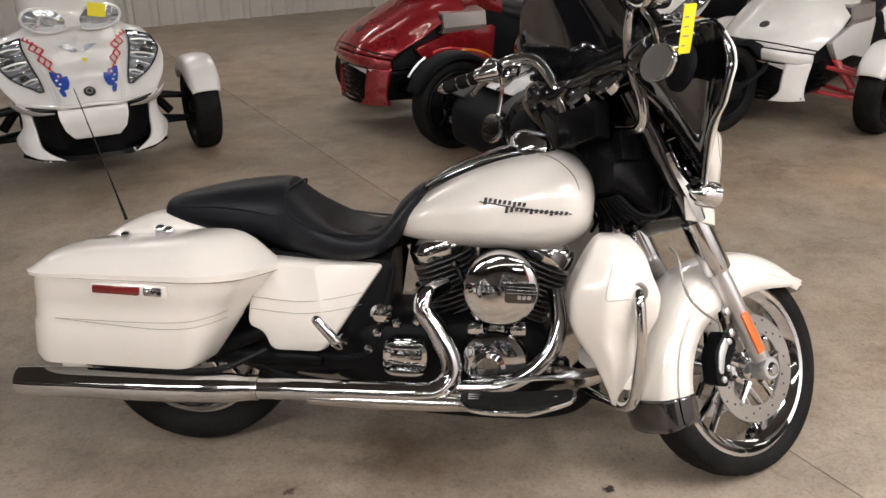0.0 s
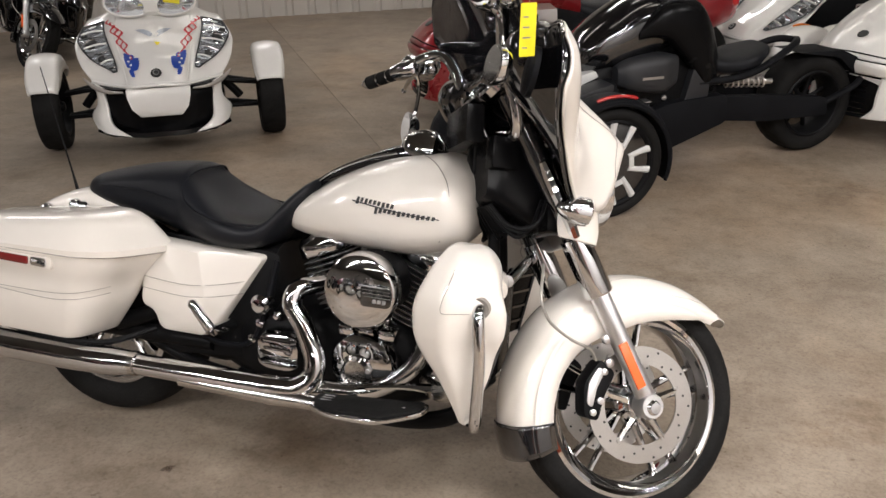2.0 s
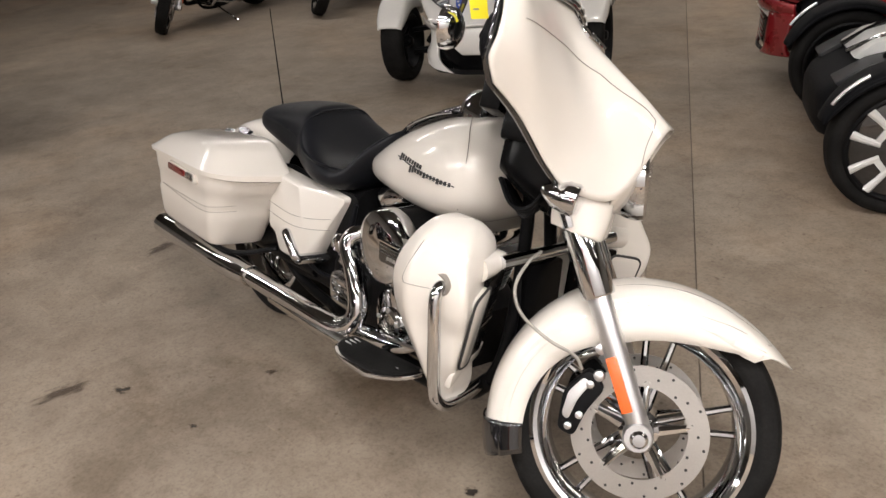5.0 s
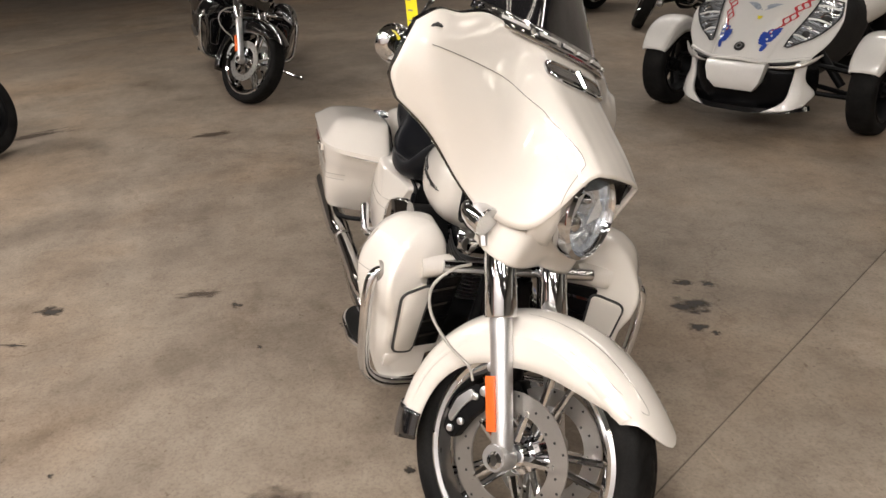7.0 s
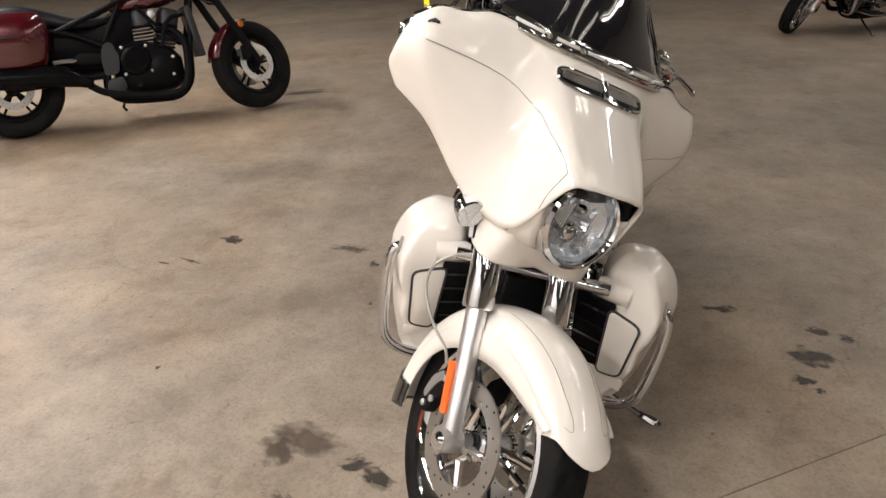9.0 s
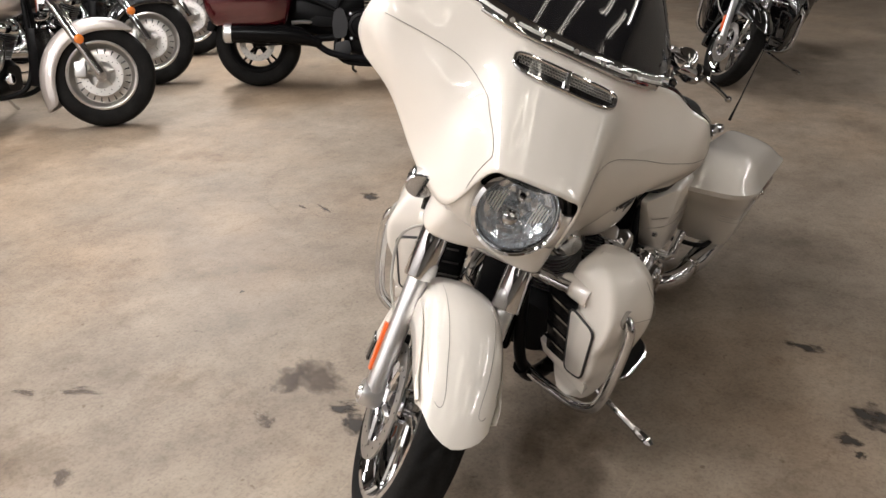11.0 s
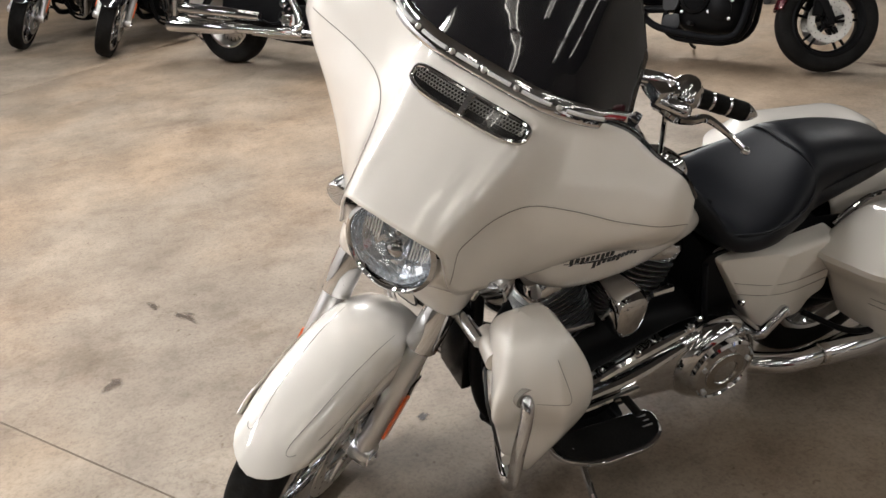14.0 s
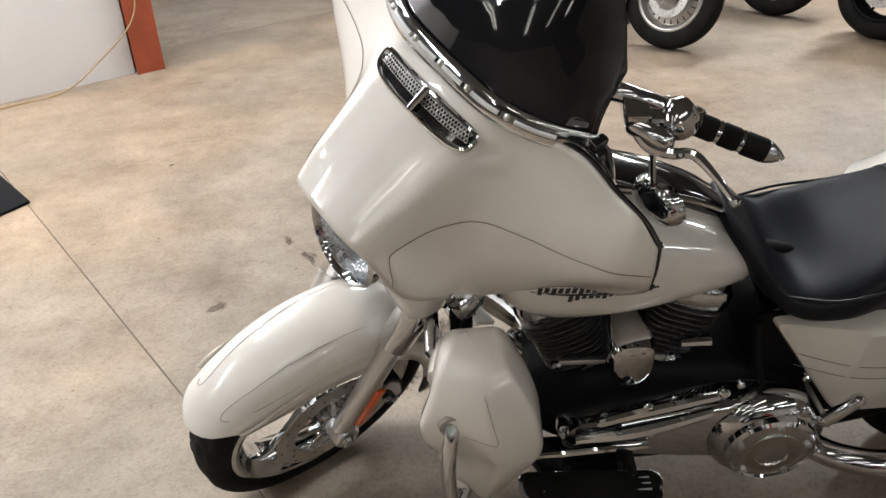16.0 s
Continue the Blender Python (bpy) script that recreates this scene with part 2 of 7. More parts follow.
def spill(name, color, strength):
    """A stain that thins out unevenly towards its rim (the mesh is about one unit in radius)."""
    m = bpy.data.materials.new(name)
    m.use_nodes = True
    t = m.node_tree
    bs = t.nodes["Principled BSDF"]
    co = t.nodes.new("ShaderNodeTexCoord").outputs["Object"]
    info = t.nodes.new("ShaderNodeObjectInfo")
    shift = t.nodes.new("ShaderNodeVectorMath")
    shift.operation = "MULTIPLY_ADD"
    shift.inputs[1].default_value = (1, 1, 1)
    link(t, co, shift.inputs[0])
    link(t, info.outputs["Random"], shift.inputs[2])
    far = t.nodes.new("ShaderNodeVectorMath")
    far.operation = "LENGTH"
    link(t, co, far.inputs[0])
    n = noise_node(t, shift.outputs[0], 1.7, 3, 0.5)
    n.noise_dimensions = "4D"
    grow = t.nodes.new("ShaderNodeMath")
    grow.operation = "MULTIPLY"
    grow.inputs[1].default_value = 40.0
    link(t, info.outputs["Random"], grow.inputs[0])
    link(t, grow.outputs[0], n.inputs["W"])
    add = t.nodes.new("ShaderNodeMath")
    add.operation = "MULTIPLY_ADD"
    add.inputs[1].default_value = 2.4
    link(t, n.outputs["Fac"], add.inputs[0])
    link(t, far.outputs["Value"], add.inputs[2])
    fade = t.nodes.new("ShaderNodeMapRange")
    fade.inputs["From Min"].default_value, fade.inputs["From Max"].default_value = 1.55, 2.05
    fade.inputs["To Min"].default_value, fade.inputs["To Max"].default_value = strength, 0.0
    link(t, add.outputs[0], fade.inputs["Value"])
    link(t, fade.outputs["Result"], bs.inputs["Alpha"])
    c = ramp_node(t, n.outputs["Fac"], [(0.3, tuple(k * 0.7 for k in color)), (0.7, color)])
    link(t, c.outputs[0], bs.inputs["Base Color"])
    bs.inputs["Roughness"].default_value = 0.5
    return m


M["oil"] = spill("dark_oil_stain", (0.045, 0.036, 0.029), 0.82)
M["rustmark"] = spill("brown_floor_stain", (0.10, 0.068, 0.047), 0.6)


# ---- mesh helpers ----
def smooth_line(pts, n):
    """n points on a smooth curve through pts (any dimension)."""
    p = np.array(pts, float)
    if len(p) == 2:
        return [tuple(p[0] + (p[1] - p[0]) * k / (n - 1)) for k in range(n)]
    out = []
    for k in range(n):
        s = k / (n - 1) * (len(p) - 1)
        i = min(int(s), len(p) - 2)
        f = s - i
        a, b, c, d = p[max(i - 1, 0)], p[i], p[i + 1], p[min(i + 2, len(p) - 1)]
        if i == 0:
            a = 2 * b - c
        if i + 2 > len(p) - 1:
            d = 2 * c - b
        out.append(tuple(0.5 * (2 * b + (c - a) * f + (2 * a - 5 * b + 4 * c - d) * f * f + (3 * b - a - 3 * c + d) * f ** 3)))
    return out


class Geo:
    """Points and faces of one mesh in the making."""

    def __init__(self):
        self.v, self.f = [], []

    def add(self, verts, faces):
        o = len(self.v)
        self.v += [tuple(p) for p in verts]
        self.f += [tuple(i + o for i in q) for q in faces]
        return self

    def grid(self, rows, wrap=False, caps=False):
        n, k = len(rows), len(rows[0])
        verts = [p for r in rows for p in r]
        faces = []
        for i in range(n - 1):
            for j in range(k if wrap else k - 1):
                faces.append((i * k + j, i * k + (j + 1) % k, (i + 1) * k + (j + 1) % k, (i + 1) * k + j))
        if caps:
            faces += [tuple(range(k)), tuple(range((n - 1) * k, n * k))]
        return self.add(verts, faces)

    def tube(self, pts, r, n=10, steps=0, caps=True):
        """A round bar along pts. r: one radius or one for each point."""
        rs = list(r) if isinstance(r, (list, tuple)) else [r] * len(pts)
        q = [(*p, rr) for p, rr in zip(pts, rs)]
        if steps:
            q = smooth_line(q, steps)
        c = [Vector(p[:3]) for p in q]
        rows, side = [], None
        for i, p in enumerate(c):
            d = (c[min(i + 1, len(c) - 1)] - c[max(i - 1, 0)]).normalized()
            if side is None:
                side = d.orthogonal().normalized()
            side = (side - d * side.dot(d)).normalized()
            up = d.cross(side)
            rows.append([tuple(p + (side * math.cos(2 * math.pi * j / n) + up * math.sin(2 * math.pi * j / n)) * q[i][3]) for j in range(n)])
        return self.grid(rows, True, caps)

    def lathe(self, prof, at=(0, 0, 0), axis=(0, 1, 0), n=32, caps=True):
        """prof: (radius, distance along the axis) pairs, turned round the axis at that place."""
        ax = Vector(axis).normalized()
        s = ax.orthogonal().normalized()
        w = ax.cross(s)
        rows = [[tuple(Vector(at) + ax * h + (s * math.cos(2 * math.pi * j / n) + w * math.sin(2 * math.pi * j / n)) * max(r, 1e-4)) for j in range(n)] for r, h in prof]
        return self.grid(rows, True, caps)

    def ring(self, prof, at=(0, 0, 0), axis=(0, 1, 0), n=32):
        """As lathe, with a closed profile."""
        return self.lathe(list(prof) + [prof[0]], at, axis, n, False)

    def plate(self, outline, y0, y1):
        """A flat plate: an outline in x and z, from y0 to y1."""
        k = len(outline)
        verts = [(x, y0, z) for x, z in outline] + [(x, y1, z) for x, z in outline]
        faces = [tuple(range(k)), tuple(range(2 * k - 1, k - 1, -1))] + [(i, (i + 1) % k, (i + 1) % k + k, i + k) for i in range(k)]
        return self.add(verts, faces)

    def box(self, c, s, m=None):
        x, y, z = (d / 2 for d in s)
        verts = [Vector((i * x, j * y, k * z)) for i in (-1, 1) for j in (-1, 1) for k in (-1, 1)]
        verts = [(m @ p if m else p) + Vector(c) for p in verts]
        return self.add(verts, [(0, 1, 3, 2), (4, 6, 7, 5), (0, 4, 5, 1), (2, 3, 7, 6), (0, 2, 6, 4), (1, 5, 7, 3)])

    def loft(self, rings, steps=0, caps=True):
        """Closed rings of equal length, smoothed along the way when steps is given."""
        if steps:
            k = len(rings[0])
            flat = smooth_line([[c for p in r for c in p] for r in rings], steps)
            rings = [[tuple(r[3 * j:3 * j + 3]) for j in range(k)] for r in flat]
        return self.grid(rings, True, caps)

    def mirror(self):
        """The same once more, on the other side of y = 0."""
        o = len(self.v)
        self.v += [(x, -y, z) for x, y, z in self.v]
        self.f += [tuple(reversed([i + o for i in q])) for q in self.f]
        return self

    def flipped(self):
        g = Geo()
        g.v = [(x, -y, z) for x, y, z in self.v]
        g.f = [tuple(reversed(q)) for q in self.f]
        return g


def section(x, hw, top, bot, mid=None, e=2.4, n=28, y=0.0):
    """A closed ring across x: half-width, top, bottom, height of the widest place, squareness."""
    mid = (top + bot) / 2 if mid is None else mid
    out = []
    for k in range(n):
        a = 2 * math.pi * k / n
        c, s = math.cos(a), math.sin(a)
        yy = math.copysign(abs(c) ** (2 / e), c) * hw
        zz = math.copysign(abs(s) ** (2 / e), s)
        out.append((x, y + yy, mid + zz * ((top - mid) if s > 0 else (mid - bot))))
    return out


def make_mesh(name, g, mat, bevel=0.0, sharp=38, weld=True):
    me = bpy.data.meshes.new(name)
    me.from_pydata(g.v, [], g.f)
    bm = bmesh.new()
    bm.from_mesh(me)
    if weld:
        bmesh.ops.remove_doubles(bm, verts=bm.verts, dist=1e-5)
    bmesh.ops.recalc_face_normals(bm, faces=bm.faces)
    if bevel:
        edges = [e for e in bm.edges if len(e.link_faces) == 2 and e.calc_face_angle(0) > radians(35)]
        bmesh.ops.bevel(bm, geom=edges, offset=bevel, segments=2, affect="EDGES", profile=0.6, clamp_overlap=True)
    for f in bm.faces:
        f.smooth = True
    bm.to_mesh(me)
    bm.free()
    me.set_sharp_from_angle(angle=radians(sharp))
    me.materials.append(M[mat] if isinstance(mat, str) else mat)
    return me


def part(name, g, mat, parent, label="", m=None, bevel=0.0, thick=0.0, sharp=38, offset=-1):
    """One mesh object under a thing or under a part."""
    ob = new(name, make_mesh(name, g, mat, bevel, sharp))
    ob.parent = parent
    if m is not None:
        ob.matrix_basis = m
    if label:
        tagged(ob, label=label)
    if thick:
        s = ob.modifiers.new("thickness", "SOLIDIFY")
        s.thickness, s.offset = thick, offset
    return ob


def thing(name, m, label, category, group="", kind=""):
    ob = new(name)
    ob.empty_display_size = 0.1
    ob.matrix_basis = m
    return tagged(ob, label, category, group, kind)


def solo(name, g, mat, label, category, group="", kind="", bevel=0.0, m=None, sharp=38):
    ob = new(name, make_mesh(name, g, mat, bevel, sharp))
    if m is not None:
        ob.matrix_basis = m
    return tagged(ob, label, category, group, kind)


# ---- the hall ----
FLOOR = tagged(new("floor"), "worn brown-grey concrete floor with saw-cut joints", "floor", kind="structure")
JOINTS = [-13.0, -6.9, 2.045, 8.2, 14.0]


def floor_slab(a0, a1, b0, b1):
    g = Geo()
    gap = 0.0025
    cs = [hall(a0 + gap, b0 + gap), hall(a1 - gap, b0 + gap), hall(a1 - gap, b1 - gap), hall(a0 + gap, b1 - gap)]
    top = [(p.x, p.y, 0.0) for p in cs]
    low = [(p.x, p.y, -0.12) for p in cs]
    g.add(top + low, [(0, 1, 2, 3), (7, 6, 5, 4), (0, 4, 5, 1), (1, 5, 6, 2), (2, 6, 7, 3), (3, 7, 4, 0)])
    ob = part("slab", g, "concrete_pale" if 2.0 < a0 < 3.0 else "concrete", FLOOR, bevel=0.002)
    return ob


for a0, a1 in zip(JOINTS, JOINTS[1:]):
    for b0, b1 in ((-12.0, -3.35), (-3.35, 11.3)):
        floor_slab(a0, a1, b0, b1)
bed = Geo()
bed.add([tuple(hall(a, b, -0.0032)) for a, b in ((-13, -12), (14, -12), (14, 11.3), (-13, 11.3))], [(0, 1, 2, 3)])
part("joint_bed", bed, "dirt", FLOOR)


def ribbed_wall(name, p, q, label):
    """A sheet-metal wall from p to q with upright ribs."""
    g = Geo()
    d = (q - p)
    length = d.length
    d.normalize()
    nrm = Vector((-d.y, d.x, 0))
    x, line = 0.0, []
    while x < length:
        line += [(x, 0.0), (x + 0.16, 0.0), (x + 0.19, 0.03), (x + 0.25, 0.03), (x + 0.28, 0.0)]
        x += 0.30
    line.append((length, 0.0))
    lo = [tuple(p + d * a + nrm * b) for a, b in line]
    back = [tuple(p - nrm * 0.12), tuple(q - nrm * 0.12)]
    n = len(lo)
    g.add(lo + [(a, b, CEILING) for a, b, _ in lo], [(i, i + 1, i + 1 + n, i + n) for i in range(n - 1)])
    g.add(back + [(a, b, CEILING) for a, b, _ in back], [(0, 1, 3, 2)])
    return solo(name, g, "metalwall", label, "wall", kind="structure", sharp=20)


ribbed_wall("wall_north", hall(14, 11.2), hall(-13, 11.2), "cream ribbed sheet-metal wall of the hall")
ribbed_wall("wall_west", hall(-13, 11.3), hall(-13, -12), "cream ribbed sheet-metal wall beside the parked motorcycles")
ribbed_wall("wall_south", hall(-13, -12), hall(14, -12), "cream ribbed sheet-metal wall behind the motorcycle rows")
ribbed_wall("wall_east", hall(14, -12), hall(14, 11.3), "cream ribbed sheet-metal wall behind the three-wheelers")


def hall_box(a0, a1, b0, b1, z0, z1):
    g = Geo()
    vs = [tuple(hall(a, b, z)) for z in (z0, z1) for a, b in ((a0, b0), (a1, b0), (a1, b1), (a0, b1))]
    return g.add(vs, [(3, 2, 1, 0), (4, 5, 6, 7), (0, 1, 5, 4), (1, 2, 6, 5), (2, 3, 7, 6), (3, 0, 4, 7)])


# unseen ceiling, kept dark grey so that it bounces little light
solo("ceiling", hall_box(-13.2, 14.2, -12.2, 11.5, CEILING, CEILING + 0.15), "roof", "dark grey roof liner of the hall, out of view", "ceiling", kind="structure")
solo("wall_partition", hall_box(0.93, 9.0, -2.95, -2.82, 0.0, 3.0), "wallpaint", "plain white painted partition wall", "wall", kind="structure", bevel=0.004)


def post():
    t = thing("post", Matrix.Translation(hall(0.835, -2.86)) @ Matrix.Rotation(radians(HALL), 4, "Z"), "red oxide painted steel post at the partition's end", "post", kind="structure")
    g = Geo()
    for y in (-0.085, 0.085):
        g.box((0, y, CEILING / 2), (0.19, 0.012, CEILING))
    g.box((0, 0, CEILING / 2), (0.012, 0.16, CEILING))
    part("beam", g, "rust", t, bevel=0.002)
    return t


post()


def cord():
    g = Geo()
    pts = [hall(0.80, -2.70, 1.2), hall(0.84, -2.72, 0.65), hall(0.9, -2.74, 0.36), hall(1.2, -2.75, 0.12), hall(1.45, -2.72, 0.01), hall(1.9, -2.70, 0.008), hall(3.2, -2.66, 0.008)]
    g.tube([tuple(p) for p in pts], 0.006, 6, 40)
    solo("cord", g, "cord", "thin brown cord hanging from the post to the floor", "cord")


cord()


def lamp_fixture(a, b):
    t = thing("ceiling_light", Matrix.Translation(hall(a, b, CEILING - 0.2)) @ Matrix.Rotation(radians(HALL), 4, "Z"), "long white fluorescent fitting with two lit tubes", "ceiling light", "ceiling lights")
    g = Geo()
    g.box((0, 0, 0.14), (2.44, 0.16, 0.08))
    part("housing", g, "wallpaint", t, bevel=0.004)
    for y in (-0.11, 0.11):
        part("tube", Geo().tube([(-1.19, y, 0.06), (1.19, y, 0.06)], 0.014, 8), "tube", t)
    return t


first_lamp = lamp_fixture(*LAMP_ROWS[0][:2])
for a, b in [row[:2] for row in LAMP_ROWS[1:]] + FILL_ROWS:
    copy_thing(first_lamp, Matrix.Translation(hall(a, b, CEILING - 0.2)) @ Matrix.Rotation(radians(HALL), 4, "Z"))


def stain(x, y, r, stretch, turn, mat, label, seed):
    """A thin spill on the floor."""
    n = 24
    ring = [(1.3 * math.cos(2 * math.pi * k / n), 1.3 * math.sin(2 * math.pi * k / n), 0) for k in range(n)]
    ob = solo("stain", Geo().add(ring, [tuple(range(n))]), mat, label, "stain", "floor stains", kind="structure")
    ob.matrix_basis = Matrix.Translation((x, y, 0.0008 + 0.00015 * seed)) @ pose(0, 0, 0, 0, 0, turn) @ Matrix.Diagonal((r * stretch, r, 1, 1))
    return ob


# ---- shared vehicle parts ----
def tyre_geo(R, w, rim, tread=False, n=96):
    h = R - rim
    half = [(rim - 0.004, 0.36), (rim + 0.012, 0.45), (rim + 0.38 * h, 0.5), (rim + 0.72 * h, 0.465), (rim + 0.9 * h, 0.36), (R - 0.004, 0.19), (R, 0.0)]
    prof = smooth_line([(r, -y * w) for r, y in half] + [(r, y * w) for r, y in reversed(half[:-1])], 33 if tread else 21)
    if not tread:
        return Geo().lathe(prof, n=n, caps=False)
    g, n = Geo(), 180
    rows = []
    for r, y in prof:
        row = []
        for j in range(n):
            a = 2 * math.pi * j / n
            s = (j / n * 30 + abs(y) / w * 3.2) % 1.0
            cut = 0.004 if (abs(y) / w > 0.07 and abs(y) / w < 0.42 and s < 0.17) else 0.0
            row.append(((r - cut) * math.cos(a), y, (r - cut) * math.sin(a)))
        rows.append(row)
    return g.grid(rows, True)


def rim_geo(R, w, n=72):
    half = [(R + 0.006, 0.44), (R - 0.004, 0.47), (R - 0.014, 0.44), (R - 0.02, 0.36), (R - 0.036, 0.24), (R - 0.04, 0.0)]
    prof = [(r, -y * w) for r, y in half] + [(r, y * w) for r, y in reversed(half[:-1])] + [(R - 0.012, 0.3 * w), (R - 0.02, 0.0), (R - 0.012, -0.3 * w)]
    return Geo().ring(prof, n=n)


def spoke_geo(a, r0, r1, w0, w1, t, lean=0.0):
    """One flat spoke at the angle a (degrees), from r0 to r1, w wide, t thick."""
    g = Geo()
    rows = []
    for r, w, k in ((r0, w0, 0), ((r0 + r1) / 2, (w0 + w1) / 2 * 0.9, 0.5), (r1, w1, 1)):
        aa = radians(a + lean * k)
        c, s = math.cos(aa), math.sin(aa)
        rows.append([(r * c - s * q * w / 2, p * t / 2, r * s + c * q * w / 2) for q, p in ((-1, -0.5), (-0.4, -1), (0.4, -1), (1, -0.5), (1, 0.5), (0.4, 1), (-0.4, 1), (-1, 0.5))])
    return g.grid(rows, True, True)


def disc_geo(R, r, y, t=0.005):
    return Geo().ring([(r, y - t / 2), (R, y - t / 2), (R, y + t / 2), (r, y + t / 2)], n=56)


# dark dots on the solid disc stand for the shade in its holes
def disc_holes(R, r, y, t=0.005):
    g = Geo()
    for k in range(30):
        a = 2 * math.pi * k / 30
        q = (R + r) / 2 + (0.013, -0.002, -0.014)[k % 3] * (R - r) / 0.045
        for s in (-1, 1):
            g.lathe([(0.0036, s * (t / 2)), (0.0036, s * (t / 2 + 0.0006))], (q * math.cos(a), y, q * math.sin(a)), n=6)
    return g


def road_wheel(name, parent, m, R, w, rim, style="twin", metal="chrome", discs=(), tread=False, discmat="steel"):
    """A wheel as one part: rim, with its tyre, hub, spokes and discs under it. Its axle lies along y."""
    wh = part(name, rim_geo(rim, w), metal, parent, m=m)
    part("tyre", tyre_geo(R, w, rim, tread), "rubber", wh)
    part("hub", Geo().lathe([(0.02, -0.075), (0.03, -0.07), (0.034, -0.05), (0.046, -0.045), (0.046, 0.045), (0.034, 0.05), (0.03, 0.07), (0.02, 0.075)], n=24), metal, wh)
    if style == "twin":
        for k in range(5):
            for s in (-1, 1):
                part("spoke", spoke_geo(72 * k + 18 + s * 10, 0.04, rim - 0.03, 0.022, 0.016, 0.022, s * -1.5), metal, wh)
    elif style == "plain":
        for k in range(7):
            part("spoke", spoke_geo(360 / 7 * k, 0.04, rim - 0.03, 0.03, 0.022, 0.024), metal, wh)
    elif style == "disc":
        part("wheel_disc", Geo().lathe([(0.04, -0.02), (rim - 0.06, -0.012), (rim - 0.03, 0.0), (rim - 0.06, 0.012), (0.04, 0.02)], n=40), metal, wh)
        for k in range(22):
            part("slot", spoke_geo(360 / 22 * k, rim - 0.075, rim - 0.045, 0.012, 0.012, 0.03), "ink", wh)
    for y in discs:
        R2 = rim * 0.62
        part("brake_disc", disc_geo(R2, R2 - 0.047, y), discmat, wh)
        for k in range(5):
            a = 2 * math.pi * (k + 0.3) / 5
            c, q = math.cos(a), math.sin(a)
            part("disc_arm", Geo().tube([(0.044 * c, y, 0.044 * q), ((R2 - 0.043) * c, y, (R2 - 0.043) * q)], [0.012, 0.008], 6), metal, wh)
            part("disc_bolt", Geo().lathe([(0.009, -0.007), (0.009, 0.007)], ((R2 - 0.043) * c, y, (R2 - 0.043) * q), n=8), "steel", wh)
        tagged(part("drilling", disc_holes(R2, R2 - 0.047, y), "ink", wh), kind="stuff")
    return wh


def sweep_fender(axle, spans, steps=40, nose=0.0, crown=1.0):
    """A mudguard round an axle: spans are (angle, outer radius, skirt's inner radius, half-width).
    nose: by how many degrees the corners of its first end lie behind the middle; crown: how round it is across."""
    rows = []
    first = spans[0][0]
    for a, ro, ri, hw in smooth_line(spans, steps):
        row = []
        near = max(0.0, 1 - (a - first) / 30.0) ** 1.5
        for q, drop in ((-1.0, 1.0), (-1.0, 0.5), (-0.965, 0.040), (-0.85, 0.018), (-0.55, 0.0055), (0, 0.0), (0.55, 0.0055), (0.85, 0.018), (0.965, 0.040), (1.0, 0.5), (1.0, 1.0)):
            r = ro - (ro - ri) * drop if drop >= 0.5 else ro - drop * crown
            r = max(r, ri)
            at = radians(a + nose * near * abs(q) ** 2.2)
            row.append((axle[0] + r * math.cos(at), q * hw, axle[2] + r * math.sin(at)))
        rows.append(smooth_line(row, 25))
    return Geo().grid(rows)


# ---- the touring motorcycle ----
NECK = Vector((1.798, 0, 0))
RAKE = Vector((-math.sin(radians(26)), 0, math.cos(radians(26))))
AXLE = (1.625, 0.0, 0.307)

def steered(degrees):
    """The place of the front end when the bar is turned; it sits a little off the middle line."""
    return Matrix.Translation(NECK) @ Matrix.Rotation(radians(degrees), 4, RAKE) @ Matrix.Translation(Vector((0, 0.011, 0)) - NECK)


# half of the fork-mounted fairing: strips from the windshield's foot down, from the middle outwards
FAIRING = [
    [(1.265, 0, 1.206), (1.312, 0, 1.156), (1.395, 0, 1.096), (1.478, 0, 1.039), (1.543, 0, 0.991)],
    [(1.264, 0.065, 1.206), (1.309, 0.067, 1.155), (1.392, 0.069, 1.094), (1.475, 0.070, 1.036), (1.539, 0.071, 0.987)],
    [(1.258, 0.13, 1.205), (1.299, 0.131, 1.153), (1.381, 0.131, 1.087), (1.464, 0.126, 1.022), (1.522, 0.118, 0.962)],
    [(1.235, 0.20, 1.203), (1.267, 0.206, 1.143), (1.333, 0.192, 1.045), (1.405, 0.168, 0.925), (1.460, 0.150, 0.812)],
    [(1.208, 0.288, 1.206), (1.250, 0.290, 1.128), (1.303, 0.275, 1.030), (1.336, 0.238, 0.905), (1.366, 0.205, 0.800)],
    [(1.198, 0.362, 1.180), (1.239, 0.372, 1.115), (1.271, 0.354, 1.022), (1.292, 0.303, 0.915), (1.310, 0.262, 0.838)],
    [(1.193, 0.424, 1.167), (1.222, 0.438, 1.108), (1.238, 0.426, 1.038), (1.242, 0.388, 0.972), (1.243, 0.352, 0.920)],
    [(1.182, 0.464, 1.127), (1.190, 0.478, 1.088), (1.190, 0.482, 1.046), (1.182, 0.474, 1.006), (1.195, 0.442, 0.965)],
]


def net(rows, nu, nv):
    rows = [smooth_line(r, nv) for r in rows]
    flat = smooth_line([[c for p in r for c in p] for r in rows], nu)
    return [[tuple(r[3 * j:3 * j + 3]) for j in range(nv)] for r in flat]


def both_sides(rows):
    """A half net mirrored into a whole one (the first row lies in the middle)."""
    return [[(x, -y, z) for x, y, z in r] for r in reversed(rows[1:])] + rows


